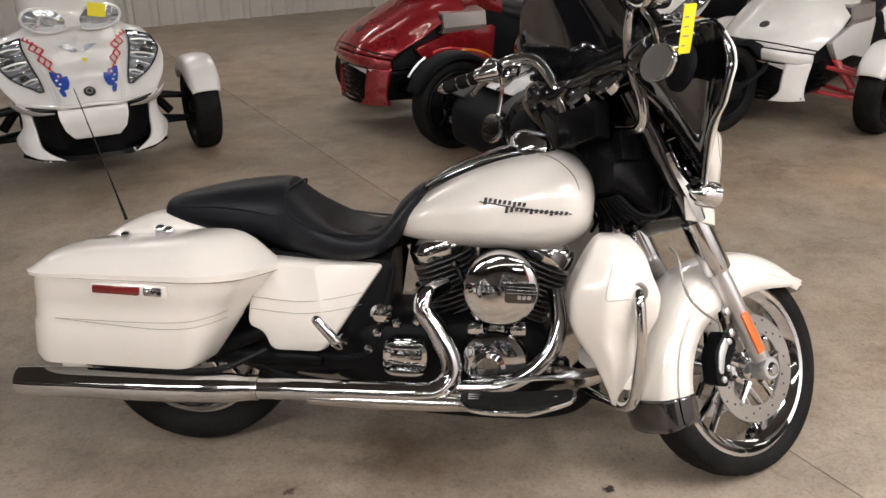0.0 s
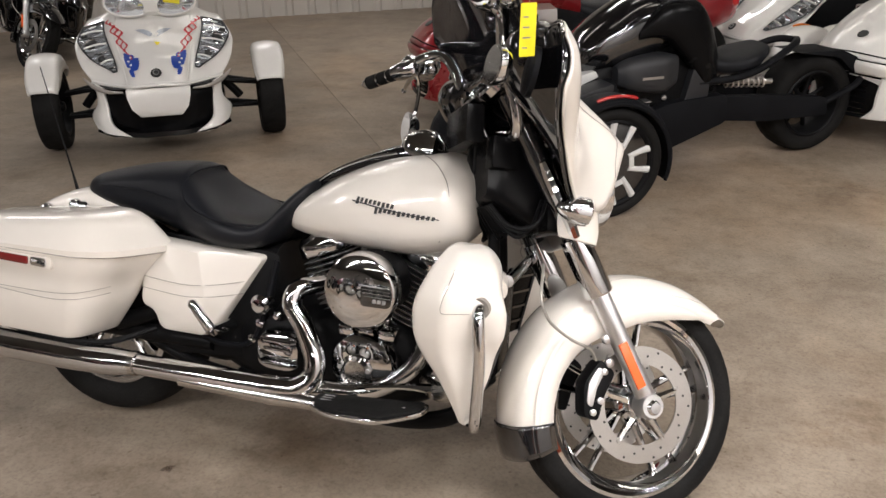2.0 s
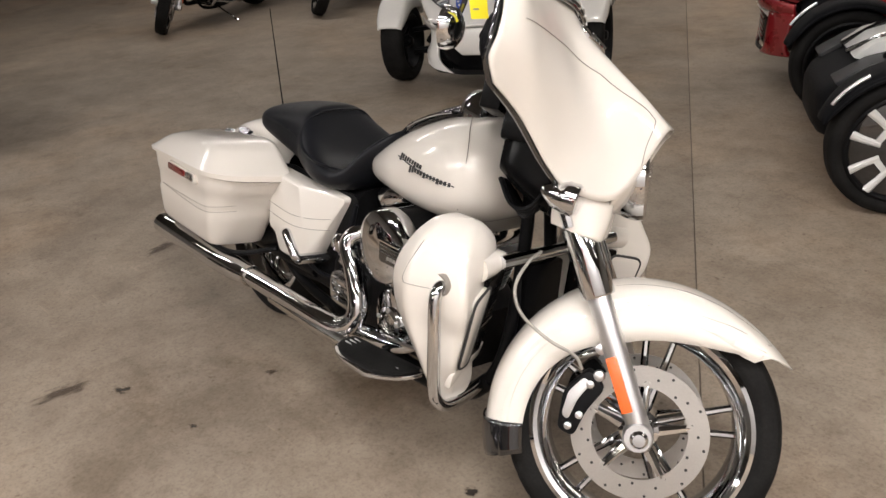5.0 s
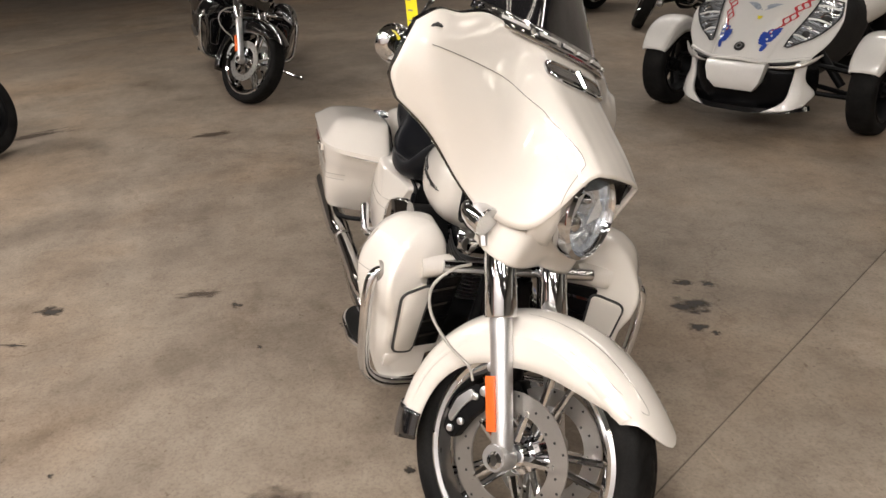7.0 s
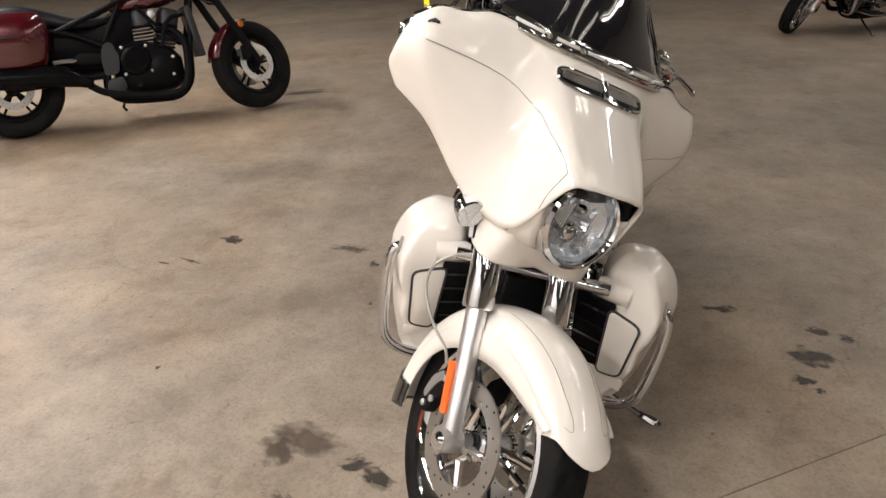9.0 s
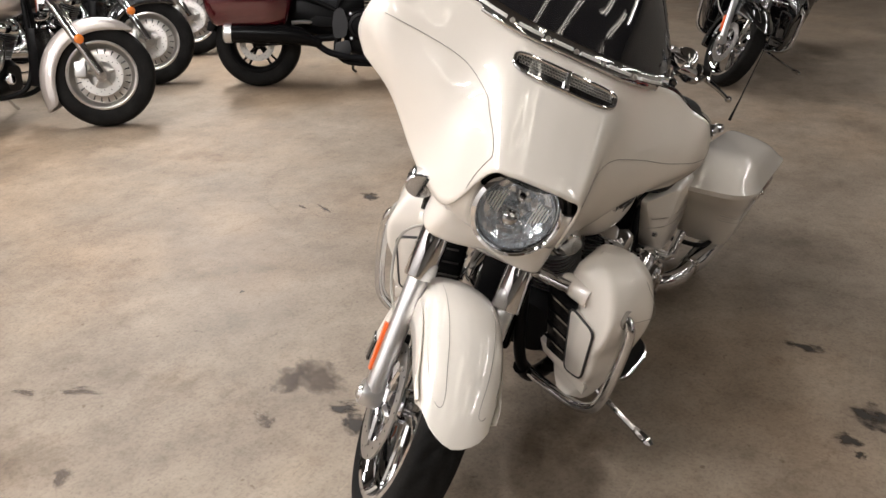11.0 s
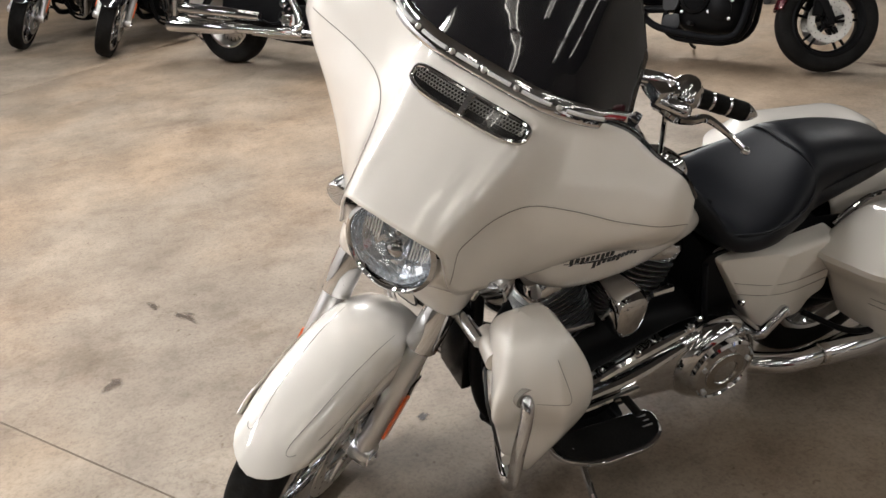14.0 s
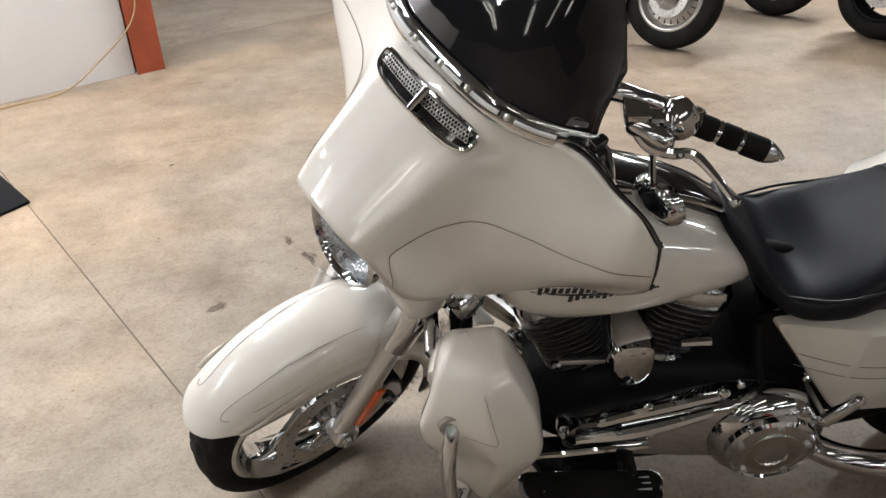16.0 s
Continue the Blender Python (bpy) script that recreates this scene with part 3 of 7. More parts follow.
def on_net(g, u, v):
    """A place on a net, u and v from 0 to 1."""
    a, b = u * (len(g) - 1), v * (len(g[0]) - 1)
    i, j = min(int(a), len(g) - 2), min(int(b), len(g[0]) - 2)
    f, h = a - i, b - j
    p = [np.array(q) for q in (g[i][j], g[i][j + 1], g[i + 1][j], g[i + 1][j + 1])]
    return tuple((p[0] * (1 - h) + p[1] * h) * (1 - f) + (p[2] * (1 - h) + p[3] * h) * f)


def stripe(g, uv, lift=(0.0, 0, 0), r=0.0009, steps=40, side=1):
    pts = [on_net(g, u, v) for u, v in smooth_line(uv, steps)]
    return Geo().tube([(x + lift[0], side * (y + lift[1]), z + lift[2]) for x, y, z in pts], r, 5)


def capsule(p, q, r, n=12):
    p, q = Vector(p), Vector(q)
    d = (q - p).normalized() * r
    pts = [p - d, p - d * 0.8, p - d * 0.4, p, q, q + d * 0.4, q + d * 0.8, q + d]
    return Geo().tube([tuple(k) for k in pts], [r * 0.05, r * 0.6, r * 0.92, r, r, r * 0.92, r * 0.6, r * 0.05], n)


def rounded(pts, n=5, r=0.02):
    """An outline of x, z points with rounded corners."""
    out = []
    k = len(pts)
    for i in range(k):
        p, a, b = (np.array(pts[j % k], float) for j in (i, i - 1, i + 1))
        da, db = (a - p), (b - p)
        ra, rb = min(r, np.linalg.norm(da) * 0.45), min(r, np.linalg.norm(db) * 0.45)
        s, e = p + da / np.linalg.norm(da) * ra, p + db / np.linalg.norm(db) * rb
        for t in range(n):
            f = t / (n - 1)
            out.append(tuple((1 - f) ** 2 * s + 2 * f * (1 - f) * p + f * f * e))
    return out


def fork_side(t, FK, paint):
    """The front end: everything that turns with the handlebar."""
    road_wheel("front_wheel", t, FK @ Matrix.Translation(AXLE), 0.316, 0.120, 0.248, "twin", "chrome", (-0.085, 0.085), tread=True)
    spans = [(36.0, 0.366, 0.300, 0.094), (38, 0.364, 0.298, 0.095), (42, 0.360, 0.294, 0.097), (50, 0.354, 0.282, 0.101), (62, 0.348, 0.258, 0.104), (78, 0.345, 0.230, 0.105), (98, 0.346, 0.214, 0.106), (118, 0.349, 0.210, 0.106), (140, 0.353, 0.230, 0.106), (165, 0.358, 0.250, 0.106), (190, 0.364, 0.262, 0.105), (203.5, 0.369, 0.268, 0.104)]
    fen = part("front_fender", sweep_fender(AXLE, spans, 60, 13.0, 1.7), paint, t, m=FK, thick=0.004)
    flap = [(190.5, 0.368, 0.262, 0.108), (197, 0.371, 0.264, 0.108), (205, 0.374, 0.268, 0.107)]
    part("fender_tip_trim", sweep_fender(AXLE, flap, 8, 0.0, 1.7), "gloss", fen, "gloss black end trim", thick=0.006, offset=0)
    for s in (-1, 1):
        pts = [(100, 0.93), (70, 0.88), (54, 0.76), (47, 0.58), (50, 0.42), (66, 0.50), (90, 0.58), (112, 0.62)]
        line = []
        for a, q in smooth_line(pts, 30):
            ro, hw = (float(np.interp(a, [k[0] for k in spans], [k[n] for k in spans])) for n in (1, 3))
            ro -= 1.7 * float(np.interp(q, (0, 0.55, 0.85, 0.965), (0, 0.0055, 0.018, 0.040))) - 0.0012
            at = radians(a + 13.0 * max(0.0, 1 - (a - 36.0) / 30.0) ** 1.5 * q ** 2.2)
            line.append((AXLE[0] + ro * math.cos(at), s * hw * q, AXLE[2] + ro * math.sin(at)))
        part("pinstripe", Geo().tube(line, 0.0008, 5), "pin", fen)
    up = Vector((-0.5, 0, 0.866))
    low = Vector((1.618, 0, 0.33))
    for s in (-1, 1):
        y = Vector((0, s * 0.122, 0))
        leg = part("fork_slider", Geo().tube([tuple(low + y + up * a) for a in (-0.035, 0.0, 0.08, 0.22, 0.31, 0.318)], [0.022, 0.026, 0.0255, 0.0265, 0.027, 0.025], 20), "alu", t, m=FK)
        part("fork_cover", Geo().tube([tuple(low + y + up * a) for a in (0.30, 0.305, 0.42, 0.46)], [0.037, 0.039, 0.039, 0.0375], 20), "chrome", leg, "polished dark chrome fork cover")
        part("fork_tube", Geo().tube([tuple(low + y + up * a) for a in (0.44, 0.86)], 0.03, 16), "gloss", leg)
        part("axle_cap", Geo().lathe([(0.012, 0.0), (0.02, 0.002), (0.021, 0.02), (0.014, 0.028), (0.0, 0.029)], (1.625, s * 0.132, 0.307), (0, s, 0), 12), "chrome", leg)
        part("axle_clamp", Geo().lathe([(0.03, -0.03), (0.034, -0.02), (0.034, 0.02), (0.03, 0.026)], (1.622, s * 0.122, 0.31), (0, 1, 0), 16), "alu", leg)
        rf = Geo()
        a, b = Vector((1.5245, s * 0.156, 0.468)), Vector((1.5875, s * 0.154, 0.358))
        d = (b - a).normalized()
        w = Vector((d.z, 0, -d.x)) * 0.0125
        ring = [a - w, a + w, b + w, b - w]
        rf.add([tuple(p) for p in ring] + [tuple(p - Vector((0, s * 0.008, 0))) for p in ring], [(0, 1, 2, 3), (7, 6, 5, 4), (0, 4, 5, 1), (1, 5, 6, 2), (2, 6, 7, 3), (3, 7, 4, 0)])
        part("side_reflector", rf, "orange", leg, "orange reflector", bevel=0.002)
        cal = part("brake_caliper", Geo().plate(rounded([(1.485, 0.425), (1.53, 0.39), (1.50, 0.33), (1.485, 0.265), (1.445, 0.275), (1.44, 0.36)], 4, 0.015), s * 0.065, s * 0.118), "powder", t, m=FK, bevel=0.004)
        part("caliper_band", Geo().plate(rounded([(1.478, 0.405), (1.497, 0.395), (1.475, 0.35), (1.465, 0.30), (1.448, 0.31), (1.452, 0.365)], 4, 0.01), s * 0.117, s * 0.123), "alu", cal, bevel=0.002)
        for bx, bz in ((1.487, 0.318), (1.468, 0.288), (1.495, 0.392)):
            part("caliper_bolt", Geo().lathe([(0.009, 0), (0.009, 0.007), (0.005, 0.009), (0, 0.009)], (bx, s * 0.117, bz), (0, s, 0), 8), "alu", cal)
        for bx, bz in ((1.528, 0.506), (1.50, 0.475), (1.51, 0.415)):
            part("fender_bolt", Geo().lathe([(0.013, 0), (0.014, 0.004), (0.012, 0.013), (0.006, 0.016), (0, 0.016)], (bx, s * 0.108, bz), (0, s, 0), 10), "alu", fen)
        sig = part("turn_signal", Geo().lathe([(0.006, -0.06), (0.018, -0.05), (0.03, -0.03), (0.036, -0.005), (0.037, 0.018), (0.034, 0.022)], (1.358, s * 0.207, 0.787), (1, 0, -0.12), 20), "chrome", t, m=FK)
        part("lens", Geo().lathe([(0.034, 0.0), (0.03, 0.008), (0.016, 0.014), (0.0, 0.015)], (1.380, s * 0.207, 0.7845), (1, 0, -0.12), 18), "clear", sig)
        part("signal_reflector", Geo().lathe([(0.033, 0.0), (0.02, -0.008), (0.0, -0.010)], (1.3795, s * 0.207, 0.7846), (1, 0, -0.12), 18), "reflector", sig)
        part("bracket", Geo().tube([(1.278, s * 0.158, 0.905), (1.30, s * 0.163, 0.86), (1.345, s * 0.168, 0.775), (1.372, s * 0.165, 0.725)], [0.012, 0.017, 0.015, 0.013], 8, 14), "chrome", sig)
        part("stalk", Geo().tube([(1.345, s * 0.16, 0.775), (1.352, s * 0.207, 0.787)], 0.012, 8), "chrome", sig)
        part("bracket_bolt", Geo().lathe([(0.015, 0), (0.015, 0.006), (0.008, 0.01), (0, 0.01)], (1.376, s * 0.155, 0.735), (0.3, s, 0), 10), "alu", sig)
    # white skirt under the headlight
    half = [[(1.452, 0, 0.80), (1.448, 0, 0.755), (1.432, 0, 0.715)], [(1.452, 0.08, 0.80), (1.452, 0.08, 0.75), (1.446, 0.085, 0.709)], [(1.447, 0.135, 0.80), (1.446, 0.145, 0.745), (1.438, 0.150, 0.710)], [(1.39, 0.172, 0.805), (1.388, 0.171, 0.75), (1.388, 0.168, 0.715)], [(1.325, 0.158, 0.80), (1.325, 0.157, 0.755), (1.33, 0.155, 0.725)]]
    skirt = part("fork_skirt", Geo().grid(both_sides(net(half, 24, 12))), paint, t, m=FK, thick=0.005)
    part("skirt_filler", Geo().box((1.345, 0, 0.785), (0.07, 0.25, 0.10)), "black", skirt, bevel=0.02)
    # fairing
    fn = net(FAIRING, 46, 30)
    whole = both_sides(fn)
    fair = part("fairing", Geo().grid(whole), paint, t, m=FK, thick=0.006)
    inner = []
    for i, row in enumerate(FAIRING):
        top, mid, bot = np.array(row[0]), np.array(row[2]), np.array(row[4])
        top = top + (-0.004, 0, (0, 0, 0, 0.006, 0.006, 0.0, -0.004, -0.004)[i])
        deep = max(0.0, 1 - (i / 5.2) ** 2)
        lip = (0, 0, 0.01, 0.03, 0.035, 0.0, -0.008, -0.010)[i]
        inner.append([tuple(top + (-0.004, 0, -0.002)), tuple(top * 0.8 + mid * 0.2 + (-0.018 - 0.08 * deep - lip, 0, 0)), tuple(top * 0.45 + mid * 0.55 + (-0.022 - 0.14 * deep - lip, 0, -0.02)), tuple(mid * 0.5 + bot * 0.5 + (-0.02 - 0.1 * deep, 0, 0)), tuple(bot + (-0.015, 0, 0.002))])
    inn = part("inner_fairing", Geo().grid(both_sides(net(inner, 30, 20))), "gloss", t, "gloss black inner fairing", m=FK, thick=0.004)
    for y, z, r in ((-0.062, 1.10, 0.048), (0.062, 1.10, 0.048), (-0.165, 1.12, 0.032), (0.165, 1.12, 0.032)):
        gg = part("gauge", Geo().lathe([(r, 0.0), (r, 0.02), (r - 0.006, 0.026), (r - 0.008, 0.018), (0.0, 0.017)], (1.165 + abs(y) * 0.25, y, z), (-0.8, 0, 0.6), 28), "chrome", inn)
        part("dial", Geo().lathe([(r - 0.008, 0.018), (0.0, 0.0185)], (1.165 + abs(y) * 0.25, y, z), (-0.8, 0, 0.6), 24), "ink", gg)
    for s in (-1, 1):
        part("speaker", Geo().lathe([(0.058, 0), (0.058, 0.012), (0.05, 0.02), (0.02, 0.024), (0, 0.024)], (1.165, s * 0.34, 1.07), (-0.95, -s * 0.2, 0.15), 28), "matte", inn)
    part("radio", Geo().box((1.12, 0, 1.0), (0.05, 0.17, 0.1)), "black", inn, bevel=0.008)
    part("edge_trim", Geo().tube([tuple(np.array(p) + (-0.008, 0, -0.001)) for p in ([on_net(whole, k / 60, 0) for k in range(61)])], 0.004, 6), "gloss", inn)
    for s in (-1, 1):
        edge = [on_net(fn, 1, k / 8) for k in range(9)] + [on_net(fn, 1 - k / 20, 1) for k in range(1, 10)]
        part("edge_trim", Geo().tube([(x - 0.013, s * (y - 0.008), z) for x, y, z in edge], 0.004, 6), "gloss", inn)
        run = [(0.99, 0.34), (0.866, 0.405), (0.78, 0.42), (0.705, 0.437), (0.61, 0.46), (0.537, 0.485), (0.465, 0.517), (0.415, 0.563), (0.37, 0.645), (0.345, 0.74), (0.328, 0.86), (0.345, 0.91), (0.37, 0.95), (0.385, 0.985)]
        if s < 0:
            run = [(0.86, 0.30), (0.70, 0.305), (0.535, 0.35), (0.447, 0.403), (0.369, 0.495), (0.34, 0.58), (0.295, 0.748), (0.282, 0.857), (0.289, 0.891), (0.336, 0.935), (0.36, 0.98)]
        part("pinstripe", stripe(fn, run, (0.0012, 0.0006, 0.0008), side=s), "pin", fair)
    mark = []
    for q in range(13):
        f = q / 12
        w = 0.004 + 0.016 * math.sin(math.pi * f) ** 0.6 * (1 if q % 4 else 0.55)
        mark.append([tuple(np.array(on_net(fn, 0.885 - 0.07 * f, 0.135 + 0.03 * abs(f - 0.45) + w * k)) * (1, -1, 1) + (0.0012, -0.0006, 0.0012)) for k in (-1, 1)])
    part("lobe_mark", Geo().grid(mark), "ink", fair, "small plain black mark", thick=0.0008)
    # steering head, cable bundle and glove boxes behind the fork
    head = part("steering_cover", Geo().loft([section(1.17, 0.06, 0.97, 0.82, e=5), section(1.21, 0.085, 0.98, 0.79, e=5), section(1.30, 0.09, 0.95, 0.74, e=5), section(1.36, 0.07, 0.90, 0.74, e=5)], 12), "black", t, m=FK)
    part("glove_box", Geo().box((1.20, -0.075, 0.93), (0.075, 0.06, 0.085)), "black", head, bevel=0.012)
    part("glove_box", Geo().box((1.20, 0.075, 0.93), (0.075, 0.06, 0.085)), "black", head, bevel=0.012)
    for k in range(9):
        y = -0.12 + 0.03 * k
        part("cable", Geo().tube([(1.31, y, 0.82), (1.275 - 0.004 * k, y * 1.15, 0.75 - 0.012 * (k % 3)), (1.225, y * 0.8, 0.745), (1.18, y * 0.5, 0.80)], 0.0055, 6, 14), "powder", head)
    part("brake_line", Geo().tube([(1.318, -0.10, 0.655), (1.302, -0.138, 0.632), (1.288, -0.164, 0.590), (1.291, -0.170, 0.550), (1.320, -0.164, 0.508), (1.385, -0.150, 0.470), (1.447, -0.13, 0.448), (1.47, -0.12, 0.42)], 0.0040, 7, 40), "cable", t, "grey braided brake line", m=FK)
    # headlight
    hax = Vector((0.985, 0, 0.17)).normalized()
    hc = Vector((1.470, 0.0, 0.877))
    hl = part("headlight", Geo().lathe([(0.06, -0.06), (0.095, -0.03), (0.108, 0.0), (0.111, 0.020), (0.109, 0.033), (0.100, 0.040), (0.093, 0.032), (0.091, 0.0)], hc, hax, 44, False), "chrome", t, m=FK)
    across, above = Vector((0, 1, 0)), hax.cross(Vector((0, 1, 0)))
    dish = []
    for k, (r, d) in enumerate(((0.091, 0.026), (0.086, 0.006), (0.072, -0.010), (0.058, -0.020), (0.044, -0.032), (0.03, -0.038), (0.016, -0.044), (0.002, -0.045))):
        dish.append([])
        for q in range(28):
            turn = 2 * math.pi * (q % 27) / 27
            jut = 0.0045 * math.sin(5.1 * (q % 27) + 2.3 * k) if 0 < k < 7 else 0.0
            dish[-1].append(tuple(hc + hax * (d + jut) + across * (r * math.cos(turn)) + above * (r * math.sin(turn))))
    part("reflector", Geo().grid(dish), "reflector", hl, sharp=3)
    for y, z, r in ((0.0, -0.030, 0.027), (0.0, 0.034, 0.013)):
        part("projector", Geo().lathe([(r, -0.025), (r, 0.0), (r * 0.9, 0.006), (r * 0.6, 0.014), (0, 0.018)], hc + Vector((0, y, z)), hax, 20), "chrome", hl)
    for s in (-1, 1):
        for k in range(6):
            y, h = s * (0.040 + 0.007 * k), 0.034 - 0.0042 * k
            part("lens_flute", Geo().tube([tuple(hc + hax * 0.012 + Vector((0, y, z))) for z in (0.012 - h, 0.012, 0.012 + h)], 0.0018, 5), "accent", hl)
    part("lens", Geo().lathe([(0.0935, 0.026), (0.09, 0.036), (0.06, 0.046), (0.03, 0.05), (0.0, 0.051)], hc, hax, 36, False), "clear", hl, thick=0.003)
    rec = [[(1.512, 0, 0.986), (1.455, 0, 0.93)], [(1.508, 0.08, 0.978), (1.44, 0.07, 0.92)], [(1.500, 0.118, 0.928), (1.470, 0.100, 0.904)], [(1.474, 0.138, 0.865), (1.486, 0.107, 0.860)], [(1.449, 0.148, 0.812), (1.476, 0.086, 0.810)], [(1.432, 0.13, 0.775), (1.455, 0.05, 0.776)]]
    part("headlight_recess", Geo().grid(both_sides(net(rec[:3], 14, 4))), "black", hl, thick=0.004)
    for s in (-1, 1):
        low = Geo().grid(net([[(x + 0.004, y, z) for x, y, z in r] for r in rec[2:]], 12, 4))
        part("headlight_surround", low if s > 0 else low.flipped(), paint, hl, thick=0.004)
    # vent in the fairing
    def on_nose(u, v, lift):
        x, y, z = on_net(fn, abs(u), v)
        return (x + 0.64 * lift, math.copysign(y, u), z + 0.77 * lift)

    vent_pts = []
    for k in range(72):
        a = 2 * math.pi * k / 72
        c, s = math.cos(a), math.sin(a)
        vent_pts.append(on_nose(math.copysign(abs(c) ** 0.42, c) * 0.29, 0.262 - math.copysign(abs(s) ** 0.55, s) * 0.070, 0.004))
    vent = part("fairing_vent", Geo().tube(vent_pts + vent_pts[:2], 0.0055, 8, caps=False), "chrome", t, "chrome-framed black mesh air vent", m=FK)
    rows = []
    for k in range(25):
        u = -0.285 + 0.57 * k / 24
        h = 0.066 * (1 - (abs(u) / 0.29) ** 8) ** 0.5
        rows.append([on_nose(u, 0.262 + h * q, 0.0035) for q in (-1, -0.33, 0.33, 1)])
    part("vent_mesh", Geo().grid(rows), "gloss", vent)
    g = Geo()
    for i in range(34):
        for j in range(4):
            u, v = -0.27 + 0.54 * (i + 0.5 * (j % 2)) / 34, 0.205 + 0.0215 * j
            p = on_nose(u, v, 0.0042)
            g.ring([(0.0042, 0.0), (0.0042, 0.0012), (0.0034, 0.0012), (0.0034, 0.0)], p, (0.64, 0, 0.77), 6)
    tagged(part("vent_honeycomb", g, "steel", vent), kind="stuff")
    p0, p1 = on_nose(0.0, 0.195, 0.008), on_nose(0.0, 0.33, 0.012)
    part("vent_bar", Geo().tube([p0, p1], [0.008, 0.006], 8), "chrome", vent)
    # windshield and its chrome strip
    base = [(1.264, 0, 1.211), (1.263, 0.06, 1.211), (1.256, 0.13, 1.210), (1.228, 0.21, 1.209), (1.174, 0.283, 1.207)]
    crown = [(1.075, 0, 1.46), (1.073, 0.06, 1.457), (1.066, 0.12, 1.44), (1.060, 0.178, 1.385), (1.092, 0.246, 1.295)]
    ws = []
    for b, c in zip(base, crown):
        b, c = np.array(b), np.array(c)
        ws.append([tuple(b), tuple(b * 0.62 + c * 0.38 + (0.012, 0, 0.0)), tuple(b * 0.28 + c * 0.72 + (0.008, 0, 0.004)), tuple(c)])
    part("windshield", Geo().grid(both_sides(net(ws, 18, 18))), "smoke", t, "dark smoked windshield", m=FK, thick=0.004)
    strip = [[tuple(np.array(b) + (0.018, 0, -0.015)), tuple(np.array(b) + (0.0095, 0, 0.003)), tuple(np.array(b) + (-0.005, 0, 0.019))] for b in base]
    sn = both_sides(net(strip, 24, 6))
    st = part("windshield_trim", Geo().grid(sn), "chrome", t, m=FK, thick=0.003, offset=0)
    for k in range(6):
        u0 = 0.06 + k * 0.152
        line = [on_net(sn, u0 + 0.105 * q / 8, 0.5) for q in range(9)]
        part("trim_slot", Geo().tube([(x + 0.0006, y, z + 0.0004) for x, y, z in line], 0.0062, 6), "ink", st)
        part("slot_bar", Geo().tube([(x + 0.004, y, z + 0.003) for x, y, z in line], 0.0046, 6), "accent", st, "bright slot inlay")
    for k in range(5):
        p = on_net(sn, 0.06 + 0.128 + k * 0.152, 0.5)
        part("trim_screw", Geo().lathe([(0.0065, 0), (0.0065, 0.004), (0.003, 0.006), (0, 0.006)], p, (0.75, 0, 0.6), 10), "steel", st)
    for s in (-1, 1):
        part("pod", Geo().box((1.172, s * 0.287, 1.214), (0.03, 0.018, 0.02)), "gloss", st, bevel=0.005)
    # handlebar
    bar = part("handlebar", Geo().tube([(1.20, -0.05, 0.98), (1.215, -0.12, 0.975), (1.20, -0.155, 1.03), (1.155, -0.165, 1.16), (1.125, -0.215, 1.245), (1.085, -0.28, 1.258), (1.02, -0.352, 1.226), (0.955, -0.45, 1.207)], 0.0172, 12, 48).mirror(), "chrome", t, m=FK)
    for s in (-1, 1):
        a, b = Vector((1.016, s * 0.354, 1.222)), Vector((0.94, s * 0.472, 1.203))
        d = (b - a).normalized()
        gp = part("grip", Geo().tube([tuple(a + d * k) for k in (0, 0.004, 0.03, 0.034, 0.04, 0.044, 0.07, 0.074, 0.08, 0.084, 0.118, 0.122)], [0.016, 0.0205, 0.0205, 0.018, 0.018, 0.0205, 0.0205, 0.018, 0.018, 0.0205, 0.0205, 0.016], 16), "rubber", bar)
        for k in (0.037, 0.077):
            part("grip_ring", Geo().tube([tuple(a + d * (k - 0.003)), tuple(a + d * (k + 0.003))], 0.0197, 16), "chrome", gp)
        part("bar_end", Geo().tube([tuple(a + d * k) for k in (0.121, 0.128, 0.14, 0.152)], [0.02, 0.018, 0.012, 0.003], 14), "chrome", gp)
        part("switch_housing", Geo().loft([[tuple(a + d * k + Vector((0, 0, 0)) + Vector((math.cos(q) * r * 1.15, 0, math.sin(q) * r))) for q in [2 * math.pi * i / 16 for i in range(16)]] for k, r in ((-0.075, 0.014), (-0.07, 0.024), (-0.045, 0.028), (-0.02, 0.027), (-0.003, 0.025), (0.0, 0.02))]), "chrome", bar)
        part("master_cylinder", Geo().box((1.104, s * 0.288, 1.249), (0.036, 0.058, 0.028), Matrix.Rotation(radians(s * -32), 3, "Z")), "chrome", bar, bevel=0.007)
        part("reservoir_lid", Geo().box((1.104, s * 0.288, 1.2645), (0.039, 0.061, 0.005), Matrix.Rotation(radians(s * -32), 3, "Z")), "chrome", bar, bevel=0.002)
        part("switch_dome", Geo().lathe([(0.022, -0.03), (0.031, -0.022), (0.033, 0.0), (0.029, 0.018), (0.016, 0.027), (0, 0.029)], (1.052, s * 0.338, 1.246), (0.45, -s * 0.3, 0.85), 18), "chrome", bar)
        part("lever_perch", capsule((1.112, s * 0.305, 1.236), (1.094, s * 0.352, 1.230), 0.019), "chrome", bar)
        part("perch_clamp", Geo().box((1.075, s * 0.322, 1.235), (0.045, 0.03, 0.045), Matrix.Rotation(radians(s * -32), 3, "Z")), "chrome", bar, bevel=0.006)
        for k in range(3):
            part("switch_button", Geo().box((1.048 - 0.004 * k, s * (0.325 + 0.014 * k), 1.222), (0.012, 0.009, 0.008)), "black", bar, bevel=0.002)
